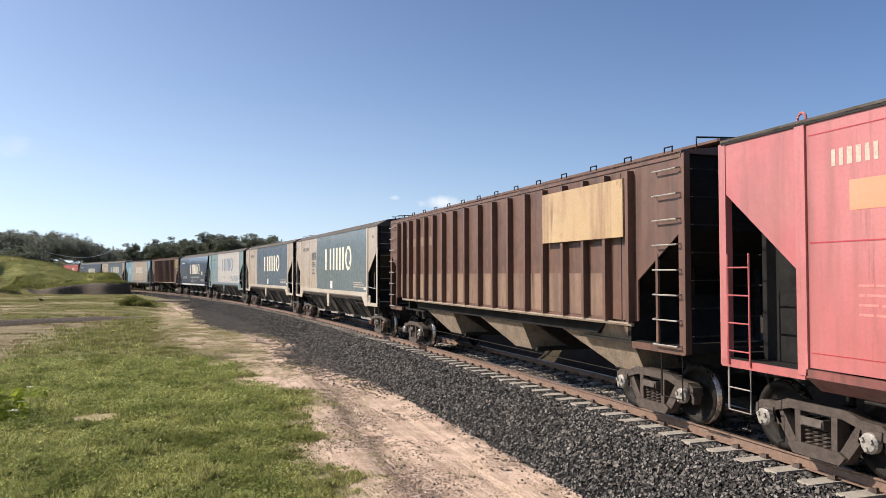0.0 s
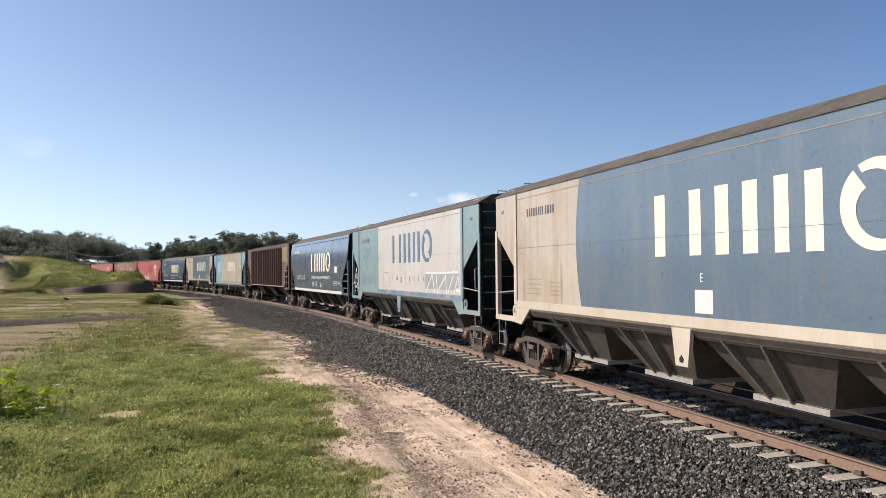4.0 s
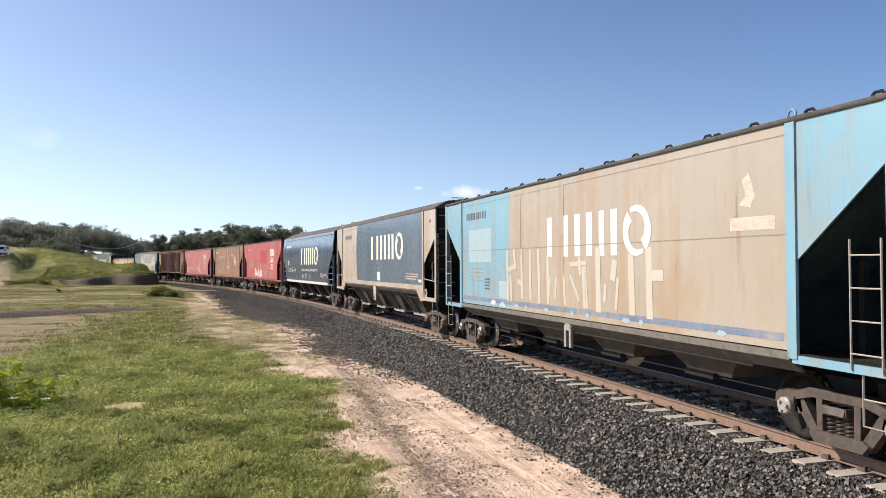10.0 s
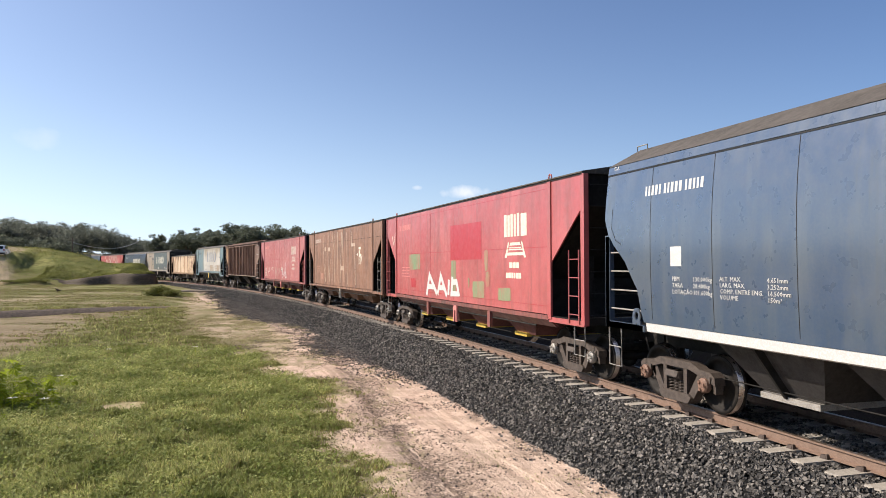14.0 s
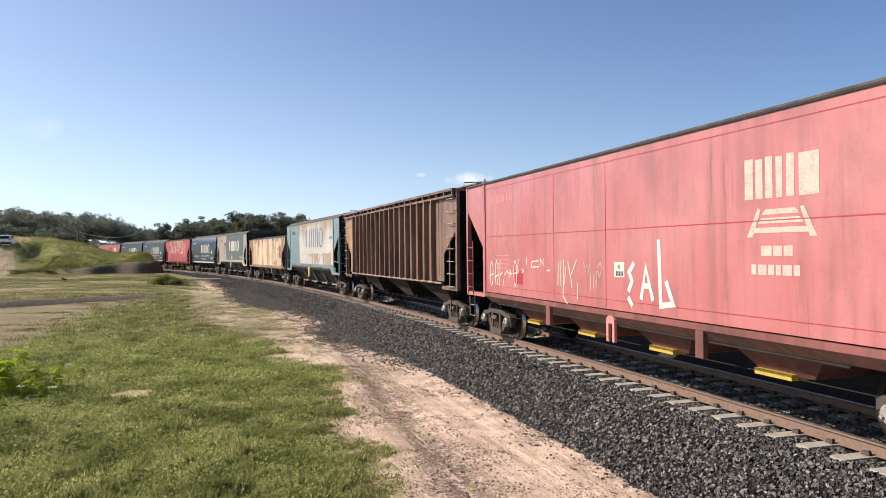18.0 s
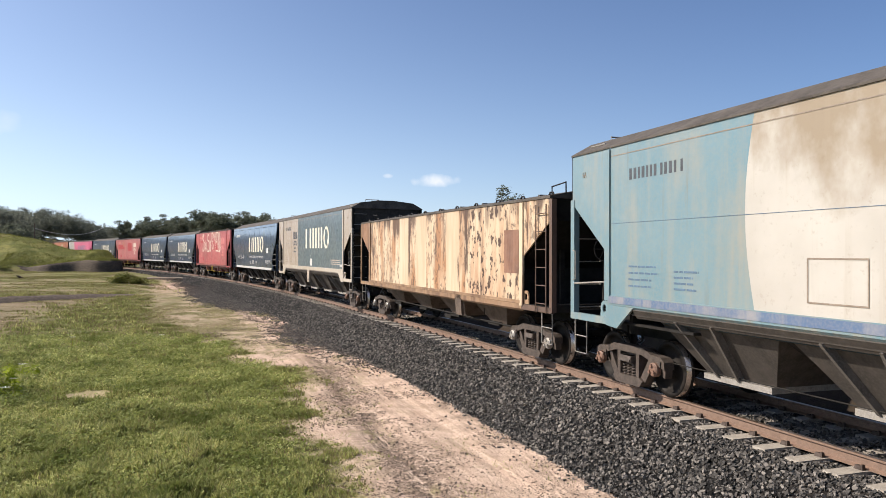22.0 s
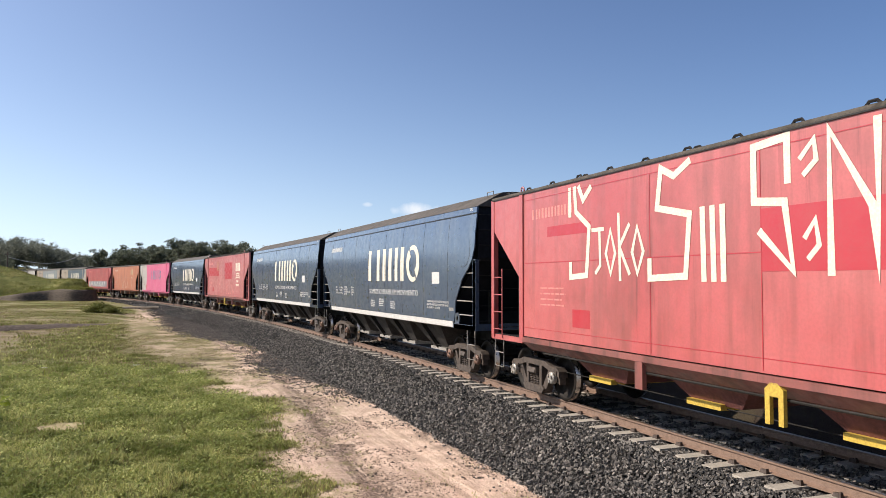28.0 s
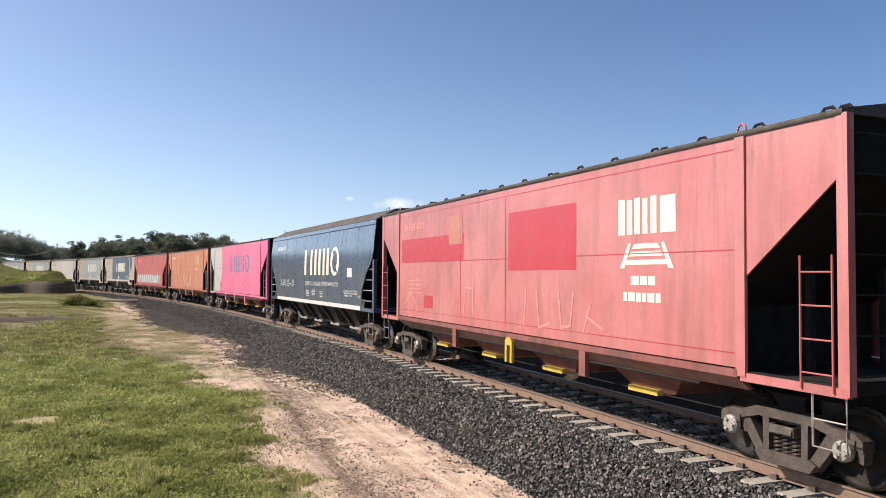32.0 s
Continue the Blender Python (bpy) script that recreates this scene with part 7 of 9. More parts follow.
    scrawl = [[(-5.15, 1.82), (-4.99, 1.94), (-4.87, 1.88), (-4.68, 1.88)], [(-4.79, 1.96), (-4.68, 1.88), (-4.82, 1.79)], [(-4.42, 2.21), (-4.36, 2.12), (-4.33, 1.89), (-4.36, 1.66), (-4.43, 1.56), (-4.49, 1.65), (-4.52, 1.88), (-4.49, 2.11), (-4.43, 2.21)], [(-4.55, 1.87), (-4.32, 1.91)], [(-4.21, 2.25), (-4.31, 1.88), (-4.19, 1.94)], [(-4.0, 2.0), (-3.86, 1.96), (-4.0, 1.92)], [(-3.71, 2.28), (-3.7, 2.11)], [(-3.02, 2.22), (-3.4, 2.19), (-3.4, 2.06), (-3.0, 2.08)], [(-2.92, 2.08), (-2.9, 2.27), (-2.7, 2.1), (-2.71, 2.27)], [(-2.55, 1.99), (-2.47, 2.02), (-2.38, 1.99)]]
    strokes(w, k, "white_stroke", scrawl, 0.028, "bar_cream", "thin white sprayed scrawl")
    strokes(w, k, "white_stroke", [[(-1.96, 2.19), (-1.99, 1.7)], [(-1.83, 2.21), (-1.84, 1.69)], [(-1.69, 2.24), (-1.74, 1.46), (-1.55, 1.31)], [(-1.5, 2.2), (-1.38, 1.91), (-1.1, 2.25)], [(-1.38, 1.91), (-1.32, 1.68)], [(-1.6, 2.11), (-1.67, 1.72)], [(-1.05, 1.76), (-1.08, 1.43)]], 0.05, "bar_faded", "faded white stroke")
    strokes(w, k, "white_stroke", [[(-0.79, 2.21), (-0.71, 2.02), (-0.65, 2.17), (-0.57, 2.0), (-0.52, 2.18)], [(-0.5, 1.68), (-0.52, 2.02)], [(-0.39, 1.69), (-0.37, 2.03), (-0.26, 1.73), (-0.24, 2.03)], [(-0.21, 2.11), (-0.11, 2.21), (-0.05, 2.12), (-0.12, 1.93), (-0.21, 2.04)]], 0.022, "bar_faded", "faded white scrawl")
    strokes(w, k, "white_stroke", [[(1.10, 2.2), (0.95, 2.05), (1.05, 1.89), (0.94, 1.72)], [(0.93, 1.57), (1.04, 1.46)], [(1.35, 1.6), (1.5, 2.15), (1.7, 1.6)], [(1.42, 1.82), (1.63, 1.82)], [(1.9, 2.6), (1.95, 1.5), (2.3, 1.55), (2.12, 1.9)]], 0.10, "bar_white", "white sprayed stroke")
    part("number_plate", lambda bm: rect(bm, k, 0.43, 0.79, 1.95, 2.23, 0.010), M["bar_cream"], w, "cream stencilled plate")
    lettering("plate_number", "40", k, 0.54, 2.10, 0.13, M["bar_dark"], w, 0.8, "C_plate40")
    part("plate_bars", lambda bm: [rect(bm, k, 0.49 + 0.055 * i, 0.53 + 0.055 * i, 1.97, 2.06, 0.014) for i in range(5)], M["bar_dark"], w, "dark stencilled bars")
    # dark brown ribs
    w = add(wagon_d("worn brown ribbed hopper wagon with rusty end panel", "worn_brown", 6, first=-6.05, pitch=0.765))
    part("end_panel", lambda bm: sheet(bm, D_KIND, -9, -6.62, 1.46, 4.3, 0.004, 0.02), M["ochre_faded"], w, "rusty ochre end panel")
    part("grey_patch", lambda bm: rect(bm, D_KIND, -6.35, -5.5, 3.37, 4.3, 0.008), M["slate_faded"], w, "grey patch")
    # sky blue and white, outlined graffiti
    w = add(wagon_b("sky blue and white hopper wagon with worn slate emblem", [(-9, bow(-3.0, -0.2), "sky_blue", ""), (bow(-3.0, -0.2), 6.6, "white_stained", ""), (6.6, 9, "sky_blue", "")], "sky_blue", "slate_worn", "sky_blue", 19, emb=(-0.9, 3.95, 2.77, 3.93), emblem_label="worn slate emblem of bars and a broken ring", stripe=False, mark="EA"))
    part("owner_mark", lambda bm: flat(bm, [(5.85, 3.52), (6.08, 3.48), (6.16, 3.60), (6.05, 3.86), (5.95, 3.78), (6.0, 3.62)], kb), M["pale_blue"], w, "pale blue crescent mark")
    part("owner_bar", lambda bm: [rect(bm, kb, 5.6 + 0.17 * i, 5.73 + 0.17 * i, 3.20, 3.36) for i in range(5)], M["slate_worn"], w, "faint slate blocks under the mark")
    strokes(w, kb, "outline_fill", [[(1.03, 2.27), (0.98, 1.73)], [(1.78, 2.27), (1.74, 1.78)], [(2.47, 2.29), (2.47, 1.83)], [(4.2, 2.28), (4.17, 1.61)], [(4.84, 2.26), (4.81, 1.62)], [(5.29, 2.28), (5.26, 1.65)], [(5.85, 2.32), (5.77, 1.65)]], 0.40, "peach", "pale peach sprayed filling")
    strokes(w, kb, "outline", [[(0.67, 2.27), (0.9, 2.35), (1.43, 2.37), (1.54, 2.31), (1.29, 2.18), (1.16, 1.83), (0.85, 1.67), (1.01, 2.12), (0.74, 2.22)], [(1.43, 1.81), (1.54, 2.28), (1.84, 2.37), (2.13, 2.33), (2.1, 2.15), (1.98, 1.75)], [(1.74, 1.79), (1.84, 2.14)],
                                [(2.78, 2.29), (2.51, 2.38), (2.23, 2.29), (2.17, 1.96), (2.32, 1.75), (2.72, 1.8), (2.78, 2.0), (2.51, 2.02)], [(2.83, 2.07), (3.12, 2.15), (3.07, 2.01), (2.86, 1.9), (3.12, 1.86)],
                                [(3.89, 1.59), (3.97, 1.94), (3.81, 2.18), (4.0, 2.35), (4.5, 2.37), (4.68, 2.2), (4.57, 2.0), (4.36, 1.91), (4.43, 1.57)], [(4.14, 2.11), (4.36, 2.15), (4.4, 2.03), (4.17, 1.99), (4.14, 2.11)],
                                [(4.57, 1.58), (4.64, 2.12), (4.78, 2.32), (5.04, 2.32), (5.1, 2.13), (5.05, 1.71)], [(5.1, 2.21), (5.23, 2.36), (5.45, 2.32), (5.5, 2.14), (5.45, 1.66)], [(5.47, 2.36), (5.61, 2.14), (5.73, 2.35), (5.88, 2.41), (6.07, 2.37), (6.13, 2.26), (6.02, 2.01), (5.91, 1.61), (5.68, 1.6), (5.75, 1.93), (5.59, 2.07)]], 0.045, "bar_brown", "brown sprayed outline")
    for a, x in (("l", -0.70), ("o", -0.20), ("g", 0.40), ("s", 3.08), ("a", 3.58)):
        lettering("letter", a, kb, x, 2.22, 0.30, M["slate_worn"], w, 0.9, ("B_small", a))
    part("tow_bracket", lambda bm: prism(bm, [(-0.24, 1.53), (0.30, 1.53), (0.21, 0.90), (-0.13, 0.90)], -kb.y - 0.042, -kb.y - 0.032), M["yellow"], w, "yellow painted bracket plate")
    strokes(w, kb, "frame_line", [[(-2.13, 1.88), (-2.13, 2.41), (-1.28, 2.41), (-1.28, 1.88), (-2.13, 1.88)]], 0.02, "bar_brown", "thin square outline")
    for a, b in ((-6.6, 0.75), (6.1, 6.58)):
        part("slate_stripe", lambda bm: rect(bm, kb, a, b, 1.585, 1.705, 0.06), M["slate_worn"], w, "slate blue stripe")
    add(wagon_e("low cream wagon streaked and spotted with rust", 1))
    add(wagon_b(SLATE, beige_slate(-2.45, 6.58, "slate_green"), "cream", "bar_cream", "beige", 21, lessor=True, mark="EA"))
    add(wagon_a(NAVY, 3))
    # red, covered with white strokes
    w = add(wagon_c("red hopper wagon covered with tall white sprayed strokes", [(-9, 9, "red", "")], "red", "red", 23))
    strokes(w, k, "white_stroke", [[(-4.62, 4.2), (-4.62, 3.7)], [(-4.45, 4.2), (-4.40, 3.75), (-3.95, 3.45), (-4.05, 2.58), (-4.6, 2.55), (-4.6, 2.8)], [(-4.3, 4.2), (-4.15, 3.95), (-3.9, 4.15)], [(-1.25, 4.22), (-1.6, 4.05), (-1.9, 4.2), (-2.0, 3.6), (-1.25, 3.45), (-1.35, 2.55), (-2.2, 2.52), (-2.2, 2.8)],
                                    [(-0.98, 3.5), (-0.96, 2.5)], [(-0.78, 3.5), (-0.76, 2.5)], [(-0.58, 3.5), (-0.57, 2.5)], [(0.55, 3.7), (0.55, 4.25), (0.0, 4.2), (0.0, 3.5), (0.5, 3.45), (0.62, 2.6), (0.1, 3.1)], [(1.16, 2.57), (1.16, 4.22), (1.7, 3.3), (1.76, 2.53), (1.78, 4.22)],
                                    [(2.85, 3.75), (2.85, 4.25), (2.15, 4.2), (2.15, 3.45), (2.4, 3.3), (2.6, 3.6), (2.6, 3.1)], [(2.1, 2.58), (2.92, 2.56), (2.9, 3.2)], [(3.17, 4.24), (3.28, 2.48)], [(3.62, 2.6), (3.62, 4.23), (4.30, 2.98), (3.67, 2.48), (3.3, 2.5)]], 0.105, "bar_cream", "white sprayed stroke")
    strokes(w, k, "white_stroke", [[(-3.85, 3.38), (-3.5, 3.38)], [(-3.62, 3.38), (-3.6, 2.75), (-3.74, 2.62)], [(-3.42, 2.95), (-3.28, 3.35), (-3.14, 2.95), (-3.28, 2.6), (-3.42, 2.95)], [(-3.04, 3.6), (-3.0, 2.5)], [(-2.74, 3.4), (-3.02, 3.05), (-2.74, 2.6)], [(-2.66, 2.95), (-2.52, 3.35), (-2.36, 2.95), (-2.52, 2.6), (-2.66, 2.95)], [(0.75, 3.95), (0.95, 4.15), (0.98, 3.9), (0.8, 3.75)], [(0.8, 3.0), (0.95, 3.2), (1.0, 2.9), (0.85, 2.75)]], 0.07, "bar_cream", "white sprayed stroke")
    badge(w, k, 4.32, 3.74, M["bar_red"], "faded badge of plain blocks", "C_badge_w18")
    part("repaint_patch", lambda bm: rect(bm, k, -5.5, -3.9, 3.35, 3.55, 0.006), M["patch_red"], w, "darker red patch")
    part("repaint_patch", lambda bm: rect(bm, k, 0.1, 3.0, 2.6, 3.4, 0.006), M["patch_red"], w, "darker red patch")
    strokes(w, k, "dark_scrawl", [[(4.9, 1.5), (4.95, 2.1), (5.35, 1.75), (5.0, 1.6)], [(5.6, 1.5), (5.75, 2.0), (5.9, 1.5), (6.05, 2.0)], [(2.9, 1.6), (3.1, 2.2), (3.3, 1.6)]], 0.035, "bar_brown", "thin dark scrawl")
    add(wagon_a(NAVY, 5))
    add(wagon_a(NAVY, 7))
    # red with darker patches
    w = add(wagon_c("bleached red hopper wagon with darker repainted patches", [(-9, 9, "pink_red", "")], "pink_red", "red", 25))
    badge(w, k, 4.02, 3.72, M["bar_cream"], "cream badge of plain blocks", "C_badge_w21")
    part("repaint_patch", lambda bm: rect(bm, k, -6.34, -2.03, 2.84, 3.50, 0.006), M["patch_red"], w, "darker red repainted patch")
    part("repaint_patch", lambda bm: rect(bm, k, 0.24, 2.79, 2.60, 3.80, 0.006), M["patch_red"], w, "darker red repainted patch")
    strokes(w, k, "pale_stroke", [[(-2.0, 1.6), (-1.9, 2.2), (-1.5, 2.2), (-1.5, 1.6)], [(0.9, 1.5), (1.0, 2.2)], [(1.4, 2.2), (1.5, 1.5), (1.9, 1.6)], [(2.2, 2.2), (2.3, 1.55), (2.6, 1.6), (2.7, 2.2)], [(3.0, 1.5), (3.3, 2.1), (3.1, 1.8), (3.6, 1.6)], [(-6.0, 1.7), (-5.6, 2.0), (-5.2, 1.7)]], 0.05, "bar_red", "faded sprayed stroke")
    part("worn_plate", lambda bm: rect(bm, k, -2.9, -2.1, 3.25, 3.95, 0.008), M["rust_faded"], w, "worn brownish plate")
    add(wagon_a(NAVY, 9))
    w = add(wagon_c("magenta and white hopper wagon with dark emblem", [(-9, bow(-4.4, 0.5), "white", ""), (bow(-4.4, 0.5), 9, "magenta", "")], "magenta", "magenta", 27))
    emblem(w, k, -1.2, 4.0, 2.6, 3.6, M["bar_slate"], "dark emblem of bars and a broken ring", "C_emblem_w23")
    w = add(wagon_c("rusted orange hopper wagon with pale scrawls", [(-9, 9, "rust_orange", "")], "rust_orange", "rust_orange", 29))
    part("yellow_plate", lambda bm: rect(bm, k, 3.6, 5.0, 3.2, 3.9, 0.008), M["ochre"], w, "yellow plate")
    strokes(w, k, "pale_stroke", [[(-1.2, 1.5), (-0.9, 2.4), (-0.5, 1.5), (-0.2, 2.4)], [(0.4, 2.3), (0.6, 1.5), (1.2, 1.7)], [(1.6, 1.5), (1.9, 2.3), (2.3, 1.5)], [(3.8, 2.9), (4.6, 2.8), (4.2, 1.7)]], 0.12, "pale_paint", "pale sprayed stroke")
    w = add(wagon_c("red hopper wagon with a grey sprayed band", [(-9, 9, "red", "")], "red", "red", 31))
    part("sprayed_band", lambda bm: rect(bm, k, -6.2, 5.6, 1.55, 2.35, 0.006), M["slate_faded"], w, "grey sprayed band")
    strokes(w, k, "white_stroke", [[(-6 + 1.1 * i, 1.6), (-5.7 + 1.1 * i, 2.3), (-5.3 + 1.1 * i, 1.6)] for i in range(10)], 0.16, "bar_white", "white sprayed stroke")
    add(wagon_b(SLATE, beige_slate(-3.0, 9), "cream", "bar_cream", "slate", 33))
    add(wagon_b("beige and grey hopper wagon with cream emblem", beige_slate(-3.2, 6.6, "slate_faded"), "cream", "bar_cream", "beige", 35))
    add(wagon_b("dull white hopper wagon with worn cream emblem", [(-9, -3.0, "cream", ""), (-3.0, 9, "white", "")], "cream", "bar_faded", "beige", 37, emblem_label="worn cream emblem", stripe=False))
    for i in range(4):
        add(wagon_b(SLATE, beige_slate(-3.2, 6.6, "slate_faded" if i < 2 else "slate"), "cream", "bar_cream", "beige", 39 + i))
    return plan


# the middle of each wagon along the curve at 13 s, front wagon first
PLACE = [-27.71, -10.32, 7.7, 24.68, 41.93, 58.59, 75.68, 93.5, 110.69, 127.39, 144.22, 161.31, 179.15, 196.66, 214.43, 231.19, 248.4, 265.04, 282.34, 299.15, 315.55, 332.57, 349.24, 366.21, 383.61, 401.01, 418.41, 435.81, 453.21, 470.61, 488.01, 505.41, 522.81]
# seconds and metres that the train has gone, counted from 13 s
GONE = [(0.0, -139.68), (3.0, -107.59), (6.0, -75.32), (9.0, -43.23), (13.0, 0.0), (17.0, 44.08), (20.0, 76.4), (23.0, 109.15), (25.0, 130.77), (28.0, 163.54), (32.0, 207.19)]
TRAIN = list(zip(build_train(), PLACE))


# ---- vegetation ----
def leaf_mat(name, a, b, back=0.35):
    n = Nodes(name, 0.6)
    n.bsdf.inputs["Specular IOR Level"].default_value = 0.12
    g = n.nd.new("ShaderNodeNewGeometry")
    col = n.mix(g.outputs["Random Per Island"], a, b)
    col = n.mix(n.band(n.noise(0.8, detail=5, seeded=False), 0.40, 0.64), col, tuple(x * 0.75 for x in a))
    m = n.done(col)
    tr = n.nd.new("ShaderNodeBsdfTranslucent")
    n.lk.new(col, tr.inputs["Color"])
    mix = n.nd.new("ShaderNodeMixShader")
    mix.inputs[0].default_value = back
    n.lk.new(n.bsdf.outputs[0], mix.inputs[1]), n.lk.new(tr.outputs[0], mix.inputs[2])
    n.lk.new(mix.outputs[0], n.nd["Material Output"].inputs["Surface"])
    return m


G_GREEN = leaf_mat("green_grass", (0.195, 0.232, 0.060), (0.60, 0.575, 0.245), 0.42)
G_LEAF = leaf_mat("small_leaf", (0.195, 0.240, 0.058), (0.54, 0.545, 0.215), 0.45)
G_DRY = leaf_mat("dry_grass", (0.226, 0.198, 0.085), (0.332, 0.274, 0.158))
G_ROUGH = leaf_mat("rough_grass", (0.165, 0.180, 0.045), (0.330, 0.320, 0.115), 0.4)
G_DULL = leaf_mat("dull_dry_grass", (0.190, 0.160, 0.072), (0.270, 0.218, 0.120))
G_WEED = leaf_mat("bright_weed_leaf", (0.304, 0.383, 0.033), (0.462, 0.488, 0.079), 0.6)
# leaves of distant trees and bushes, paled in colour to carry the haze
G_TREE = leaf_mat("hazy_eucalypt_leaf", (0.125, 0.140, 0.100), (0.200, 0.217, 0.160), 0.5)
G_FOREST = leaf_mat("hazy_forest_leaf", (0.150, 0.162, 0.130), (0.190, 0.202, 0.164), 0.6)
BARK = plain("pale_bark", (0.16, 0.125, 0.095), 0.85, 0, 0.4, 3)


def blades(name, px, py, h, width, lean, mat, label, seed, cat="grass"):
    """Blades of grass as bent slivers: three levels, two quads and a tip each."""
    rng = np.random.default_rng(seed)
    n = len(px)
    z = land(px, py)
    a = rng.uniform(0, 2 * np.pi, n)
    b = rng.uniform(0, 2 * np.pi, n)
    hh = h * rng.uniform(0.5, 1.35, n)
    ln = lean * rng.uniform(0.2, 1.5, n) * hh
    dx, dy = np.cos(a) * width / 2, np.sin(a) * width / 2
    lx, ly = np.cos(b) * ln, np.sin(b) * ln
    V = np.empty((n, 5, 3))
    for i, (f, wd) in enumerate(((0, 1.0), (0, -1.0), (0.55, 0.7), (0.55, -0.7), (1.0, 0))):
        V[:, i, 0] = px + dx * wd + lx * f * f
        V[:, i, 1] = py + dy * wd + ly * f * f
        V[:, i, 2] = z - 0.01 + hh * f * (1 - 0.25 * lean * f)
    base = (np.arange(n) * 5)[:, None]
    F = np.concatenate([base + np.array([[0, 1, 3]]), base + np.array([[0, 3, 2]]), base + np.array([[2, 3, 4]])], 0)
    return tagged(new(name, tri_soup(name, V.reshape(-1, 3), F, mat)), label, cat, kind="stuff")


def grass_cover():
    rng = np.random.default_rng(11)
    # the near green patch, tufted
    def sample(n, x0, x1, y0, y1):
        return rng.uniform(x0, x1, n), rng.uniform(y0, y1, n)
    xs, ys = [], []
    for n, y0, y1 in ((400000, 9.5, 17), (260000, 17, 26), (300000, 26, 62)):
        x, y = sample(n, -26 if y0 > 16 else -13, 1.5, y0, y1)
        xs.append(x), ys.append(y)
    x, y = np.concatenate(xs), np.concatenate(ys)
    seen = (np.arctan2(-x, y) < np.radians(35.5)) & (np.arctan2(-x, y) > np.radians(-8))
    x, y = x[seen], y[seen]
    lat, u = lat_u(x, y)
    n1 = fnoise(x / 1.6, y / 1.6, 11)
    n2 = fnoise(x / 0.55, y / 0.55, 17, 3)
    n3 = fnoise(x / 2.4, y / 2.4, 19, 2)
    edge = lat - dirt_edge(u) - 2.6 * (n1 - 0.5)
    onlane = lane_near(x, y) > 0.4 + 4.5 * (n1 - 0.5) + rng.normal(0, 1.1, len(x))
    keep = (edge + rng.normal(0, 0.3, len(x)) > -0.1) & (n2 + 0.5 * rng.random(len(x)) > 0.62) & (lane_cut(x, y) < -0.6)
    keep &= ~onlane | (fnoise(x / 4, y / 0.8, 51) + 0.25 * rng.random(len(x)) < 0.50)
    keep &= np.hypot((x + 7.8) / 0.5, (y - 18.2) / 0.6) > 1
    x, y, n2, n3, edge, onlane = x[keep], y[keep], n2[keep], n3[keep], edge[keep], onlane[keep]
    h = (0.045 + 0.105 * sstep(n2, 0.42, 0.66) + 0.10 * sstep(fnoise(x / 0.16, y / 0.16, 18, 2), 0.30, 0.62)) * (0.7 + 0.6 * n3) * (0.55 + 0.45 * sstep(edge, 0, 1.2)) * np.where(onlane, 0.5, 1.0)
    dry = rng.random(len(x)) < 0.10 + 0.30 * sstep(y, 22, 40) + 0.25 * sstep(edge, 0.8, 0.0) + 0.45 * onlane
    wd = np.interp(y, [10, 17, 26, 50], [0.022, 0.027, 0.038, 0.060]) * rng.uniform(0.6, 1.5, len(x))
    for m, mat, nm, lb in ((~dry, G_GREEN, "green_grass", "green grass tufts on the ground beside the track"), (dry, G_DRY, "dry_grass", "dry straw-coloured grass among the green")):
        blades(nm, x[m], y[m], h[m], wd[m], 0.42, mat, lb, 21)
    # sparse tufts on the sandy strip
    x, y = sample(130000, -16, 4, 9, 50)
    lat, u = lat_u(x, y)
    t = fnoise(x / 0.8, y / 0.8, 33, 3)
    keep = (lat > 3.1) & (lat < dirt_edge(u) + 0.5) & (t + 0.10 * sstep(dirt_edge(u) - lat, 2.5, 0.3) + 0.08 * sstep(y, 18, 30) + 0.12 * straw_zone(x, y) > 0.58)
    keep &= lat > stone_toe(u) - 0.2
    g = rng.random(len(x)) < 0.5 - 0.3 * straw_zone(x, y)
    for m, mat, nm in ((keep & g, G_GREEN, "strip_grass"), (keep & ~g, G_DRY, "straw_grass")):
        blades(nm, x[m], y[m], np.full(m.sum(), 0.06), 0.012 + 0.014 * sstep(y[m], 20, 40), 0.9, mat, "short dry tufts on the sandy strip", 23)
    # the field beyond, and the rise
    x, y = sample(330000, -78, -12, 46, 135)
    lat, u = lat_u(x, y)
    keep = (lat > 5.5) & (fnoise(x / 3.5, y / 1.2, 41) + 0.2 * rng.random(len(x)) > 0.55 - 0.10 * sstep(cut_bank(x, y), 0.4, 1.5)) & (lane_cut(x, y) > 0.9) & (np.arctan2(-x, y) < np.radians(36.5)) & (np.arctan2(-x, y) > np.radians(12))
    g = rng.random(len(x)) < 0.5 + 0.4 * sstep(cut_bank(x, y), 0.5, 3)
    for m, mat, nm in ((keep & g, G_ROUGH, "field_grass"), (keep & ~g, G_DULL, "dry_field_grass")):
        blades(nm, x[m], y[m], 0.09 + 0.12 * sstep(cut_bank(x[m], y[m]), 0.5, 2), 0.05, 0.8, mat, "rough grass of the field and the rise" if mat is G_ROUGH else "yellowed grass of the field", 25)
    # thin grass on the lane and along its verge
    x, y = sample(180000, -50, -3, 30, 66)
    lat, u = lat_u(x, y)
    c = lane_cut(x, y)
    sandy = (lat < dirt_edge(u) + 0.6) & (rng.random(len(x)) < 0.82)
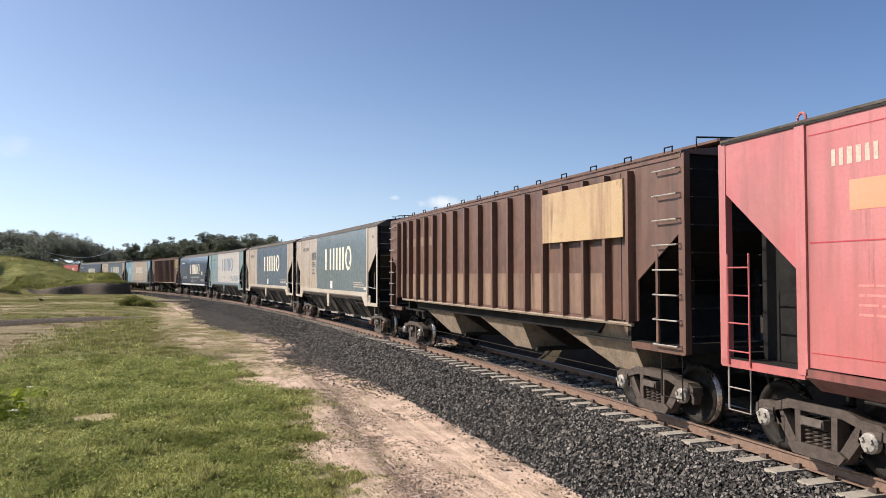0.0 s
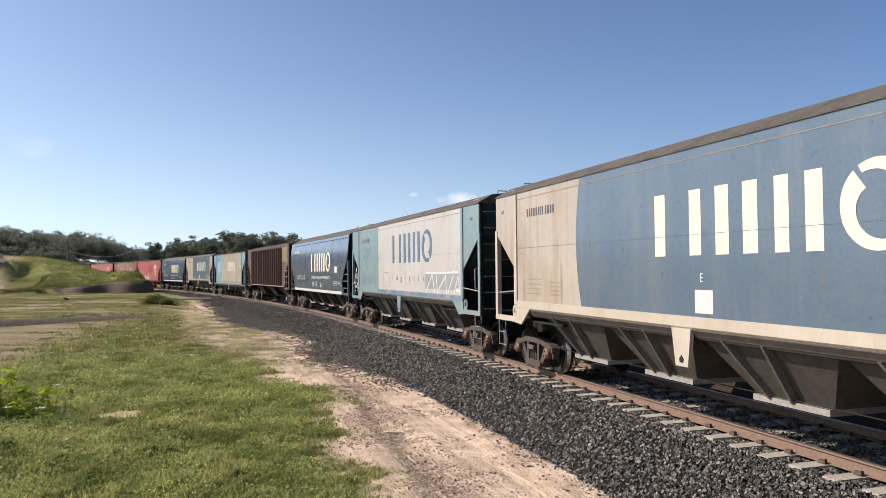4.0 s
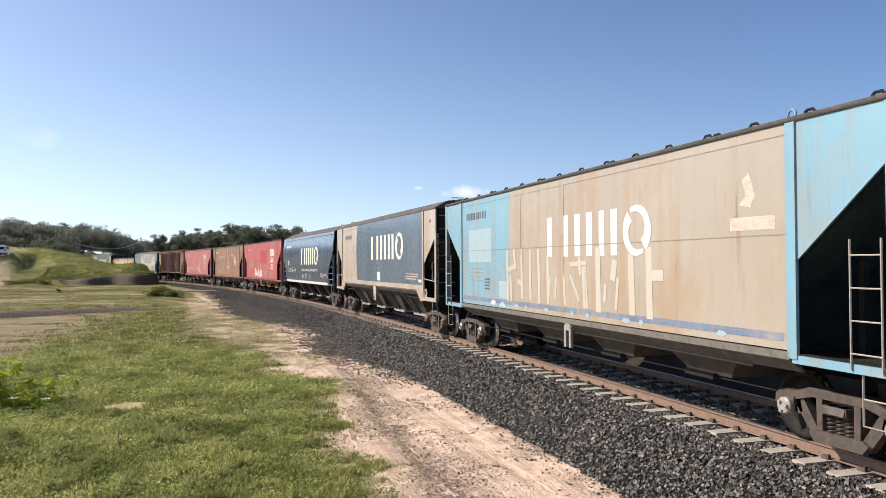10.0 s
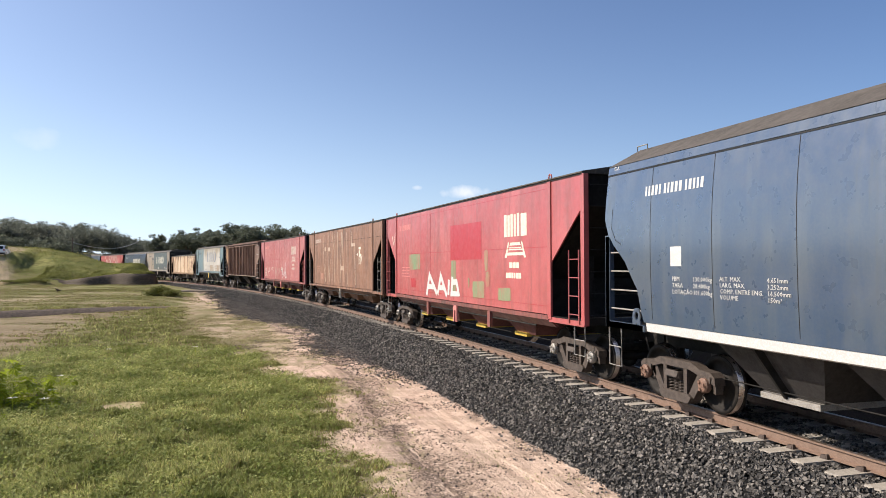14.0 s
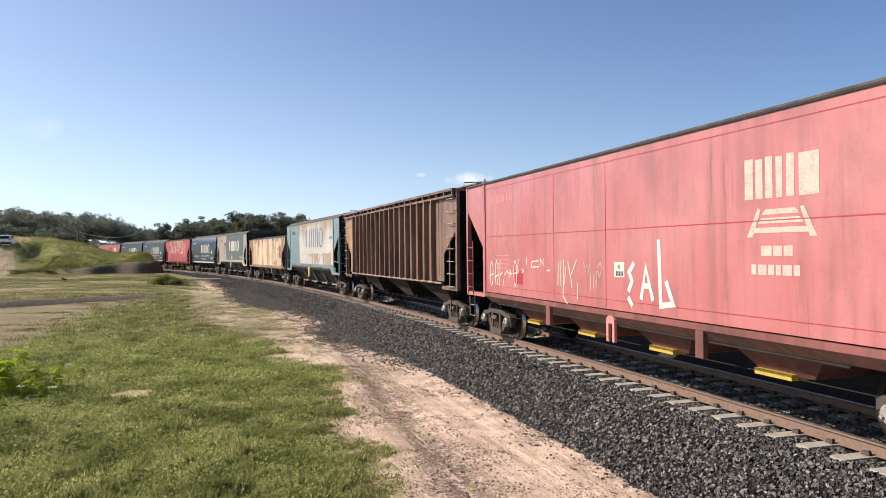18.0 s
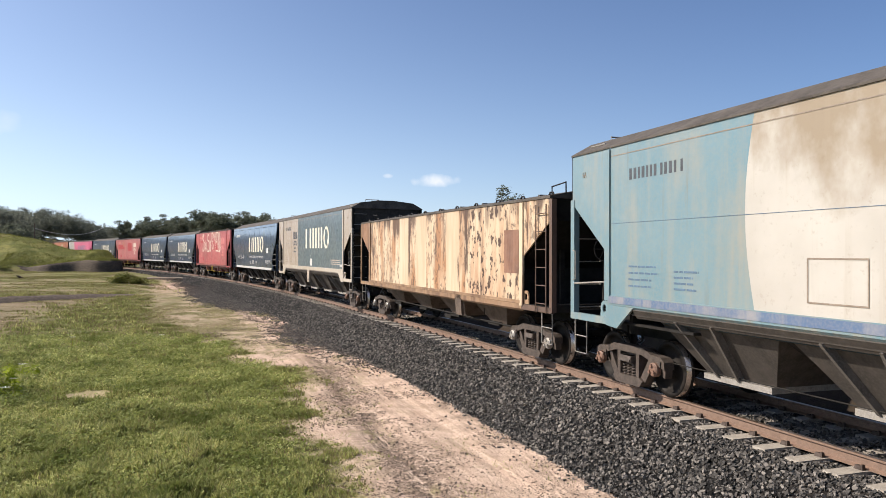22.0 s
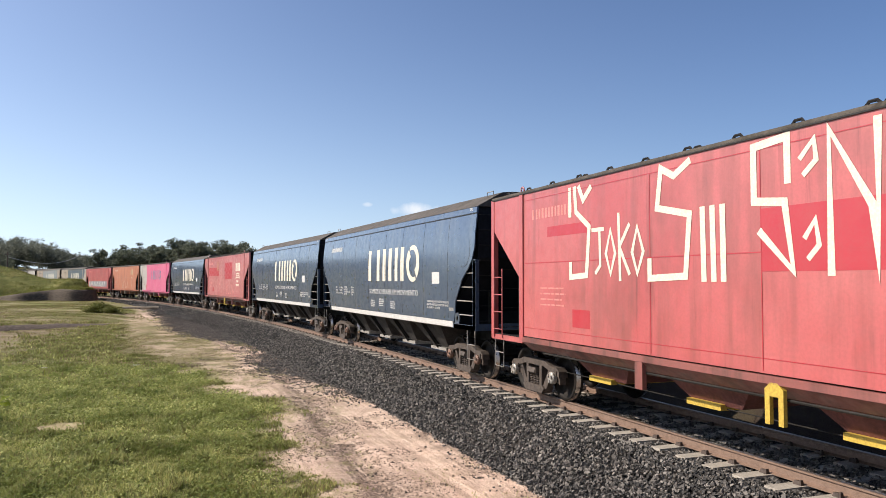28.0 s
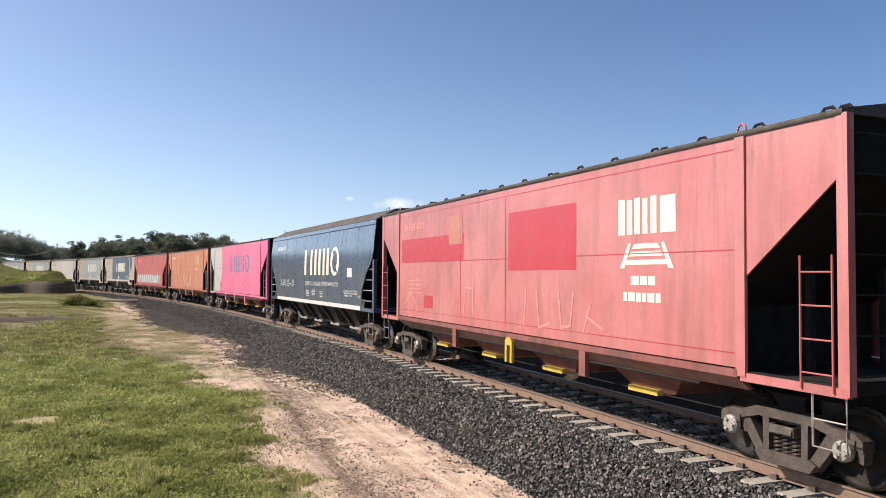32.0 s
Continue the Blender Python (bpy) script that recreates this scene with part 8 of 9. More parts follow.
    keep = ~sandy & (lat > stone_toe(u) + 0.5 * rng.random(len(x))) & (c < 1.6) & (fnoise(x / 2.6, y / 0.7, 53) + 0.25 * rng.random(len(x)) > 0.56 + 0.06 * sstep(lat, 7, 4)) & (c > -2.2) & ((c > 0.4) | (c < -1.7)) & (np.arctan2(-x, y) < np.radians(36.5))
    g = rng.random(len(x)) < 0.55
    for m, mat, nm in ((keep & g, G_GREEN, "verge_grass"), (keep & ~g, G_DRY, "dry_verge_grass")):
        blades(nm, x[m], y[m], np.where(c[m] > 0, 0.34, 0.09), 0.05, 0.8, mat, "thin grass along the lane" if mat is G_GREEN else "thin dry grass along the lane", 27)
    # small broad leaves among the near grass
    x, y = sample(330000, -16, 1.5, 9.5, 30)
    lat, u = lat_u(x, y)
    n1 = fnoise(x / 1.6, y / 1.6, 11)
    keep = (lat - dirt_edge(u) - 2.6 * (n1 - 0.5) > 0.2) & (np.arctan2(-x, y) < np.radians(35.5)) & (np.arctan2(-x, y) > np.radians(-8)) & (fnoise(x / 0.7, y / 0.7, 91, 3) + 0.3 * rng.random(len(x)) > 0.55) & (rng.random(len(x)) < np.interp(y, [10, 26], [1.0, 0.45]))
    keep &= np.hypot((x + 7.8) / 0.5, (y - 18.2) / 0.6) > 1
    x, y = x[keep], y[keep]
    k = len(x)
    a, size = rng.uniform(0, 6.28, k), rng.uniform(0.014, 0.034, k) * np.interp(y, [10, 26], [0.9, 1.5])
    z = land(x, y) + rng.uniform(0.03, 0.19, k)
    dx, dy, t1, t2 = np.cos(a) * size, np.sin(a) * size, rng.normal(0, 0.5, k) * size, rng.normal(0, 0.3, k) * size
    V = np.stack([np.stack([x - dx, y - dy, z - t1], -1), np.stack([x - 0.5 * dy, y + 0.5 * dx, z + t2], -1), np.stack([x + dx, y + dy, z + t1], -1), np.stack([x + 0.5 * dy, y - 0.5 * dx, z - t2], -1)], 1)
    F = np.arange(k * 4).reshape(-1, 4)
    tagged(new("ground_leaves", tri_soup("ground_leaves", V.reshape(-1, 3), F, G_LEAF)), "small broad green leaves among the grass", "weeds", kind="stuff")


grass_cover()


def dirt_crumbs():
    """Clods, chips and fallen stones on the sandy strip, as small uneven lumps."""
    rng = np.random.default_rng(8)
    x, y = rng.uniform(-9, 4.5, 150000), 9.5 + 36 * rng.random(150000) ** 1.5
    lat, u = lat_u(x, y)
    t = fnoise(x / 0.9, y / 0.9, 61, 3)
    keep = (lat > 3.0) & (lat < dirt_edge(u) + 0.3) & (t + 0.22 * rng.random(len(x)) + 0.08 * sstep(lat, 4.0, 3.1) + 0.17 * np.exp(-((lat - rut_line(u)) / 0.42) ** 2) > 0.62) & (np.arctan2(-x, y) < np.radians(35)) & (np.arctan2(-x, y) > np.radians(-24))
    x, y = x[keep], y[keep]
    k = len(x)
    size = rng.uniform(0.008, 0.024, k) * np.interp(y, [10, 40], [0.9, 1.5]) * np.where(rng.random(k) < 0.06, 1.8, 1.0)
    oct_v = np.array([(1, 0, 0), (0, 1, 0), (-1, 0, 0), (0, -1, 0), (0, 0, 0.75), (0, 0, -0.5)], float)
    oct_f = np.array([(0, 1, 4), (1, 2, 4), (2, 3, 4), (3, 0, 4), (1, 0, 5), (2, 1, 5), (3, 2, 5), (0, 3, 5)])
    V = oct_v[None] * rng.uniform(0.5, 1.3, (k, 6, 1)) * size[:, None, None]
    a = rng.uniform(0, 6.28, k)
    vx, vy = V[:, :, 0] * np.cos(a)[:, None] - V[:, :, 1] * np.sin(a)[:, None], V[:, :, 0] * np.sin(a)[:, None] + V[:, :, 1] * np.cos(a)[:, None]
    V = np.stack([vx + x[:, None], vy + y[:, None], V[:, :, 2] + land(x, y)[:, None]], -1)
    n = Nodes("earth_crumbs", 0.9)
    g = n.nd.new("ShaderNodeNewGeometry")
    mat = n.done(n.mix(g.outputs["Random Per Island"], (0.046, 0.036, 0.030), (0.264, 0.191, 0.139)))
    tagged(new("dirt_crumbs", tri_soup("dirt_crumbs", V.reshape(-1, 3), (oct_f[None] + (np.arange(k) * 6)[:, None, None]).reshape(-1, 3), mat)), "dark crumbs of earth and chips on the sandy strip", "debris", kind="stuff")


dirt_crumbs()


def leafy_clump(rng, n, rx, ry, rz, size, flat_leaf=0.6):
    """Triangles scattered in an ellipsoid, denser to its shell."""
    d = rng.normal(size=(n, 3))
    d /= np.linalg.norm(d, axis=1, keepdims=True)
    c = d * np.array([rx, ry, rz]) * rng.uniform(0.45, 1.05, (n, 1))
    t = rng.normal(size=(n, 3, 3)) * size
    t[:, :, 2] *= flat_leaf
    return c[:, None] + t


def plant_mesh(name, rng, stems, h, spread, leaf, mat):
    """A broad-leaved weed: hand-shaped leaves of seven pointed fingers on stalks."""
    V, F = [], []
    for s in range(stems):
        a, r = rng.uniform(0, 6.28), spread * math.sqrt(rng.uniform(0, 1))
        top = np.array([r * math.cos(a), r * math.sin(a), h * rng.uniform(0.25, 1.0) * (1.1 - 0.5 * r / spread)])
        L = leaf * rng.uniform(0.6, 1.15)
        tilt = rng.normal(0, 0.35, 2)
        for f in range(7):
            q = a + 0.75 * (f - 3)
            k = L * (1.0 - 0.09 * abs(f - 3))
            d1 = np.array([math.cos(q), math.sin(q), 0.0]) * k
            d2 = np.array([-math.sin(q), math.cos(q), 0.0]) * k * 0.16
            for d in (d1, d2):
                d[2] = tilt[0] * d[0] + tilt[1] * d[1]
            sag = np.array([0, 0, -0.22 * k])
            b = len(V)
            V += [top, top + d1 * 0.55 + d2 + sag * 0.2, top + d1 + sag, top + d1 * 0.55 - d2 + sag * 0.2]
            F += [(b, b + 1, b + 2), (b, b + 2, b + 3)]
        b = len(V)
        V += [np.array([r * 0.3 * math.cos(a), r * 0.3 * math.sin(a), 0]), np.array([r * 0.3 * math.cos(a) + 0.014, r * 0.3 * math.sin(a), 0]), top]
        F += [(b, b + 1, b + 2)]
    return tri_soup(name, np.array(V), np.array(F), mat)


def weeds():
    rng = np.random.default_rng(5)
    for x, y, n, h, sp, leaf in ((-10.75, 18.0, 60, 1.30, 0.60, 0.29), (-10.0, 18.2, 30, 0.90, 0.45, 0.25), (-11.6, 18.6, 40, 1.05, 0.5, 0.26), (-9.5, 17.6, 18, 0.35, 0.28, 0.14), (-10.9, 21.0, 30, 0.45, 0.4, 0.17), (-9.9, 16.2, 16, 0.30, 0.25, 0.13)):
        ob = tagged(new("broadleaf_weed"), "bright green broad-leaved weed in the grass", "weed", "weeds in the grass")
        ob.matrix_basis = pose(x, y, float(land(np.array([x]), np.array([y]))[0]) - 0.02)
        lv = new("leaves", plant_mesh("leaves", rng, n, h, sp, leaf, G_WEED))
        lv.parent = ob
    petal = plain("white_petal", (0.72, 0.70, 0.62), 0.6, 0, 0.1, 9)
    for x, y in ((-9.9, 17.0), (-9.1, 16.9), (-9.6, 18.2), (-10.6, 20.5), (-9.2, 27.5), (-12.2, 27.0)):
        bm = bmesh.new()
        for i in range(5):
            a = i * 1.257 + x
            p = [bm.verts.new(v) for v in ((0, 0, 0.42), (0.07 * math.cos(a - 0.3), 0.07 * math.sin(a - 0.3), 0.45), (0.13 * math.cos(a), 0.13 * math.sin(a), 0.44), (0.07 * math.cos(a + 0.3), 0.07 * math.sin(a + 0.3), 0.45))]
            bm.faces.new(p)
        for f in bm.faces:
            f.material_index = 0
        k = len(bm.faces)
        rod(bm, [(0, 0, 0), (0.01, 0, 0.42)], 0.006, 4)
        for f in list(bm.faces)[k:]:
            f.material_index = 1
        me = bpy.data.meshes.new("flower")
        bm.to_mesh(me), bm.free()
        me.materials.append(petal), me.materials.append(G_WEED)
        ob = tagged(new("flower", me), "small white wild flower in the grass", "flower", "white flowers")
        ob.matrix_basis = pose(x, y, float(land(np.array([x]), np.array([y]))[0]) - 0.02)


weeds()


def shrub(name, x, y, rx, ry, rz, n, size, label, seed, mat):
    rng = np.random.default_rng(seed)
    T = []
    for i in range(9):
        c = np.array([rng.uniform(-rx, rx) * 0.8, rng.uniform(-ry, ry) * 0.8, rng.uniform(0.2, 0.75) * rz])
        T.append(leafy_clump(rng, n // 9, rx * 0.42, ry * 0.42, rz * 0.40, size) + c)
    T = np.concatenate(T)
    T[:, :, 2] = np.maximum(T[:, :, 2], -0.1)
    ob = tagged(new(name), label, "shrub", "shrubs by the line")
    ob.matrix_basis = pose(x, y, float(land(np.array([x]), np.array([y]))[0]))
    lv = new("foliage", tri_soup("foliage", T.reshape(-1, 3), np.arange(T.shape[0] * 3).reshape(-1, 3), mat))
    lv.parent = ob
    bm = bmesh.new()
    for i in range(5):
        rod(bm, [(0, 0, -0.1), (rng.uniform(-rx, rx) * 0.5, rng.uniform(-ry, ry) * 0.5, rz * 0.6)], 0.03, 4)
    me = bpy.data.meshes.new("stems")
    bm.to_mesh(me), bm.free()
    me.materials.append(BARK)
    st = new("stem", me)
    st.parent = ob
    return ob


shrub("low_shrub", -27.0, 69.5, 1.6, 0.9, 1.0, 2200, 0.075, "low green shrub beside the track", 31, G_ROUGH)
shrub("low_shrub", -25.0, 69.0, 0.9, 0.7, 0.6, 900, 0.075, "low green shrub beside the track", 32, G_ROUGH)
shrub("bush", -65.5, 127.0, 2.6, 2.0, 2.2, 2600, 0.13, "dark bush on top of the rise", 33, G_TREE)
shrub("bush", -63.0, 128.0, 1.6, 1.6, 1.4, 1400, 0.12, "dark bush on top of the rise", 34, G_TREE)
for i, (x, y, r) in enumerate(((-70.0, 130.0, 3.0), (-76.0, 127.0, 3.6), (-83.0, 126.0, 3.8), (-90.0, 124.0, 4.0))):
    shrub("bush", x, y, r, 2.2, 2.4, 2600, 0.16, "dark bush on top of the rise", 60 + i, G_TREE)
for i, (x, y) in enumerate(((-57.5, 104.3), (-60.5, 103.6))):
    shrub("bank_brush", x, y, 2.3, 0.9, (0.35, 0.3)[i], 1100, 0.085, "low green brush at the foot of the rise", 40 + i, G_ROUGH)



# ---- trees ----
def tree_parts(seed, h, spread, n_leaf):
    """A trunk with limbs as one mesh, and a crown of leaf clumps as another."""
    rng = np.random.default_rng(seed)
    bm = bmesh.new()
    fork = h * rng.uniform(0.35, 0.5)
    lean = rng.uniform(-0.06, 0.06, 2) * h

    def limb(a, b, r0, r1, n=6):
        a, b = Vector(a), Vector(b)
        d = (b - a).normalized()
        s = d.cross(Vector((0.3, 0.9, 0.1))).normalized()
        t = d.cross(s)
        ra = [bm.verts.new(a + (s * math.cos(6.283 * k / n) + t * math.sin(6.283 * k / n)) * r0) for k in range(n)]
        rb = [bm.verts.new(b + (s * math.cos(6.283 * k / n) + t * math.sin(6.283 * k / n)) * r1) for k in range(n)]
        for k in range(n):
            bm.faces.new((ra[k], ra[(k + 1) % n], rb[(k + 1) % n], rb[k]))
    top = Vector((lean[0], lean[1], fork))
    limb((0, 0, -0.5), top, h * 0.022, h * 0.014)
    T = []
    for i in range(8):
        a = 0.785 * i + rng.uniform(-0.4, 0.4)
        r, z = spread * rng.uniform(0.25, 1.0), h * rng.uniform(0.55, 0.97)
        tip = Vector((top.x + r * math.cos(a), top.y + r * math.sin(a), z))
        mid = top.lerp(tip, 0.5) + Vector((0, 0, 0.06 * h))
        limb(top, mid, h * 0.010, h * 0.006, 5), limb(mid, tip, h * 0.006, h * 0.003, 5)
        for j in range(3):
            c = np.array(mid.lerp(tip, 0.4 + 0.35 * j)) + rng.normal(0, spread * 0.10, 3)
            T.append(leafy_clump(rng, n_leaf // 24, spread * rng.uniform(0.18, 0.34), spread * rng.uniform(0.18, 0.34), h * rng.uniform(0.045, 0.085), 0.016 * h, 0.7) + c)
    me = bpy.data.meshes.new("trunk")
    bm.to_mesh(me), bm.free()
    me.materials.append(BARK)
    T = np.concatenate(T)
    return me, T


def make_tree(seed, h, spread, n_leaf=3400):
    trunk, T = tree_parts(seed, h, spread, n_leaf)
    ob = tagged(new("eucalyptus_tree"), "tall dark green eucalyptus with an open ragged crown", "tree", "trees beyond the line")
    a = new("trunk", trunk)
    b = new("crown", tri_soup("crown", T.reshape(-1, 3), np.arange(len(T) * 3).reshape(-1, 3), G_TREE))
    a.parent = b.parent = ob
    return ob


def ground_at(x, y):
    return float(land(np.array([x]), np.array([y]))[0])


def tree_row():
    rng = random.Random(12)
    kinds = [make_tree(60 + i, 14.0, 4.6) for i in range(5)]
    heights = np.interp(np.arange(0, 46), [0, 4, 10, 18, 26, 30, 36, 45], [9.0, 11.5, 13.0, 15.0, 17.5, 16.0, 17.0, 13.5])
    used = set()
    for i in range(46):
        az = radians(22.3 - 0.285 * i + rng.uniform(-0.2, 0.2))
        r = 285 + rng.uniform(-22, 30)
        x, y = -math.sin(az) * r, math.cos(az) * r
        s = heights[i] / 14.0 * rng.uniform(0.86, 1.1)
        m = pose(x, y, ground_at(x, y) - 0.3, 0, 0, rng.uniform(0, 360)) @ Matrix.Diagonal((s * 1.1, s * 1.1, s, 1))
        src = kinds[i % 5]
        if src not in used:
            used.add(src)
            src.matrix_basis = m
        else:
            c = copy_thing(src, pose(0, 0, 0))
            c.matrix_basis = m
    # one tree close behind the line
    t = make_tree(81, 9.7, 3.5, 2600)
    t.matrix_basis = pose(12.5, 92.0, ground_at(12.5, 92.0) - 0.3, 0, 0, 40)


tree_row()


def far_woods():
    """The wooded hill: many crowns as one mesh, in rows that overlap."""
    rng = np.random.default_rng(77)
    T = []
    for r0, n in ((262, 60), (285, 70), (312, 75), (345, 60)):
        for i in range(n):
            az = np.radians(21.4 + 17.5 * (i + rng.uniform(0, 1)) / n)
            r = r0 + rng.uniform(-9, 9)
            x, y = -math.sin(az) * r, math.cos(az) * r
            g = ground_at(x, y)
            h = rng.uniform(5.0, 7.6) * np.interp(np.degrees(az), [21.4, 23, 26, 31, 36], [0.75, 1.25, 1.35, 1.2, 1.05])
            for c in range(6):
                cc = np.array([x + rng.normal(0, 2.0), y + rng.normal(0, 2.0), g + h * rng.uniform(0.25, 0.95)])
                T.append(leafy_clump(rng, 170, 2.1, 2.1, 1.4, 0.22, 0.8) + cc)
    # undergrowth between the woods and the line
    for i in range(210):
        az = np.radians(rng.uniform(9.5, 36) if i < 150 else rng.uniform(19.5, 25.5))
        r = rng.uniform(175, 262)
        x, y = -math.sin(az) * r, math.cos(az) * r
        cc = np.array([x, y, ground_at(x, y) + 0.9])
        T.append(leafy_clump(rng, 60, 3.0, 3.0, rng.uniform(0.8, 2.0), 0.35, 0.8) + cc)
    T = np.concatenate(T)
    return tagged(new("far_woods", tri_soup("far_woods", T.reshape(-1, 3), np.arange(len(T) * 3).reshape(-1, 3), G_FOREST)), "dark green wooded hill in the distance", "woods", kind="stuff")


far_woods()


# ---- the low earth cut beside the lane ----
def earth_cut():
    """A knee-high raw earth face along the far side of the lane, running out to nothing."""
    xs = np.arange(-62, -21.5, 0.3)
    ys = np.interp(xs, [-60, -29.5, -25, -21, -15], [38, 49, 55.0, 60.0, 67.0]) + 0.5 * (fnoise(xs / 1.7, xs * 0, 95, 3) - 0.5)
    g = land(xs, ys)
    top = (0.50 + 0.25 * (fnoise(xs / 0.9, xs * 0, 96, 3) - 0.5)) * np.interp(xs, [-62, -28, -24.5, -21.5], [1.0, 0.85, 0.5, 0.02])
    rows = [(-1.9, -0.12, 0), (-1.3, 0.18, 1), (-0.5, 0.62, 1), (0.10, 1.0, 1), (0.8, 0.8, 1), (1.7, -0.15, 0)]
    P = np.stack([np.stack([xs, ys + dy + 0.10 * (fnoise(xs / 0.4, xs * 0 + i, 97, 2) - 0.5), (land(xs, ys + dy) if abs(dy) > 1 else g) + top * f - (0.12 if not k else 0)], -1) for i, (dy, f, k) in enumerate(rows)], 1)
    n = Nodes("raw_earth", 0.95)
    col = n.mix(n.band(n.noise(5, detail=6, rough=0.7, seeded=False), 0.42, 0.6), (0.050, 0.036, 0.026), (0.115, 0.083, 0.058))
    me = grid_mesh("earth_cut", P, n.done(col, n.noise(9, detail=5, seeded=False), 0.6, 0.05))
    me.materials.append(ground_mat)
    idx = np.zeros((len(xs) - 1, len(rows) - 1), int)
    idx[:, 3:] = 1
    me.polygons.foreach_set("material_index", idx.reshape(-1))
    at = me.attributes.new("dry", "FLOAT", "POINT")
    at.data.foreach_set("value", np.full(len(xs) * len(rows), 0.7, np.float32))
    at = me.attributes.new("dirt", "FLOAT", "POINT")
    at.data.foreach_set("value", np.repeat(np.clip(0.2 + 1.5 * (fnoise(xs / 0.8, xs * 0, 98, 3) - 0.3), 0, 0.6), len(rows)).astype(np.float32))
    tagged(new("earth_cut", me), "low raw brown earth cut beside the lane", "earth bank", kind="structure")


earth_cut()


# ---- pole, wire, car, log and bird ----
def pole_and_wire():
    x, y = -62.5, 124.5
    z = ground_at(x, y)
    wood = plain("grey_pole_wood", (0.10, 0.08, 0.065), 0.9, 0, 0.4, 3)
    ob = tagged(new("utility_pole"), "slim dark wooden pole on the rise", "pole")
    ob.matrix_basis = pose(x, y, z)
    part("shaft", lambda bm: rod(bm, [(0, 0, -0.4), (0, 0, 3.4)], 0.10, 8), wood, ob)
    part("cross_arm", lambda bm: box(bm, -0.5, 0.5, -0.05, 0.05, 2.9, 3.0), wood, ob)
    a, b = Vector((x, y, z + 2.6)), Vector((-88.0, 214.0, 9.5))
    pts = [a.lerp(b, i / 24) - Vector((0, 0, 4 * 1.6 * (i / 24) * (1 - i / 24))) for i in range(25)]
    bm = bmesh.new()
    rod(bm, pts, 0.045, 5)
    me = bpy.data.meshes.new("overhead_wire")
    bm.to_mesh(me), bm.free()
    me.materials.append(plain("pale_cable", (0.42, 0.42, 0.42), 0.5, 0.3, 0.1, 1))
    tagged(new("overhead_wire", me), "pale sagging overhead cable", "cable")


pole_and_wire()


def car():
    """A white estate car, x forward."""
    white = plain("white_car_paint", (0.74, 0.75, 0.76), 0.25, 0, 0.05, 1, 0.02)
    glass = plain("dark_car_glass", (0.015, 0.017, 0.02), 0.08, 0, 0.1, 1, 0.0)
    rubber = plain("tyre_rubber", (0.02, 0.02, 0.02), 0.85)
    rim = plain("alloy_rim", (0.45, 0.45, 0.46), 0.35, 0.8)
    ob = tagged(new("car"), "white estate car parked on the rise", "car")
    low = [(-2.15, 0.35), (-2.2, 0.55), (-2.18, 0.95), (1.0, 0.98), (2.05, 0.86), (2.2, 0.6), (2.15, 0.32)]
    up = [(-2.12, 0.95), (-1.85, 1.46), (-1.5, 1.52), (0.15, 1.50), (1.05, 0.97)]

    def body(bm):
        prism(bm, low, -0.87, 0.87)
        bmesh.ops.bevel(bm, geom=list(bm.edges), offset=0.05, segments=2, affect="EDGES")

    def cabin(bm):
        prism(bm, up, -0.76, 0.76)
        for v in bm.verts:
            v.co.y *= 1.08 if v.co.z < 1.0 else 0.9
        bmesh.ops.bevel(bm, geom=list(bm.edges), offset=0.05, segments=2, affect="EDGES")
    part("body", body, white, ob)
    part("cabin", cabin, white, ob)
    for s in (-1, 1):
        part("side_window", lambda bm: prism(bm, [(-1.8, 1.0), (-1.62, 1.38), (0.1, 1.38), (0.8, 1.0)], *sorted((s * 0.74, s * 0.80))), glass, ob)
        for x in (-1.35, 1.35):
            t = part("tyre", lambda bm: lathe(bm, [(0.2, -0.09), (0.31, -0.09), (0.33, -0.05), (0.33, 0.05), (0.31, 0.09), (0.2, 0.09)], 20), rubber, ob, key="car_tyre", at=pose(x, s * 0.80, 0.33))
            part("rim", lambda bm: lathe(bm, [(0.2, -0.095), (0.05, -0.07), (0.05, 0.07), (0.2, 0.095)], 16), rim, t, key="car_rim")
        part("tail_lamp", lambda bm: box(bm, -2.21, -2.12, s * 0.74 - 0.08, s * 0.74 + 0.08, 0.8, 1.0), plain("red_lamp", (0.4, 0.02, 0.02), 0.2), ob)
    part("rear_window", lambda bm: prism(bm, [(-2.13, 1.02), (-1.93, 1.40), (-1.90, 1.40), (-2.10, 1.02)], -0.62, 0.62), glass, ob)
    part("windscreen", lambda bm: prism(bm, [(0.28, 1.44), (0.98, 1.02), (1.02, 1.02), (0.32, 1.44)], -0.64, 0.64), glass, ob)
    part("bumper", lambda bm: box(bm, -2.26, -2.12, -0.84, 0.84, 0.36, 0.56), rubber, ob)
    part("number_plate", lambda bm: box(bm, -2.225, -2.20, -0.2, 0.2, 0.66, 0.78), plain("plain_plate", (0.5, 0.5, 0.5), 0.5), ob)
    ob.matrix_basis = pose(*CAR_AT, ground_at(*CAR_AT) - 0.02, 0, 0, 112) @ Matrix.Scale(1.14, 4)


car()


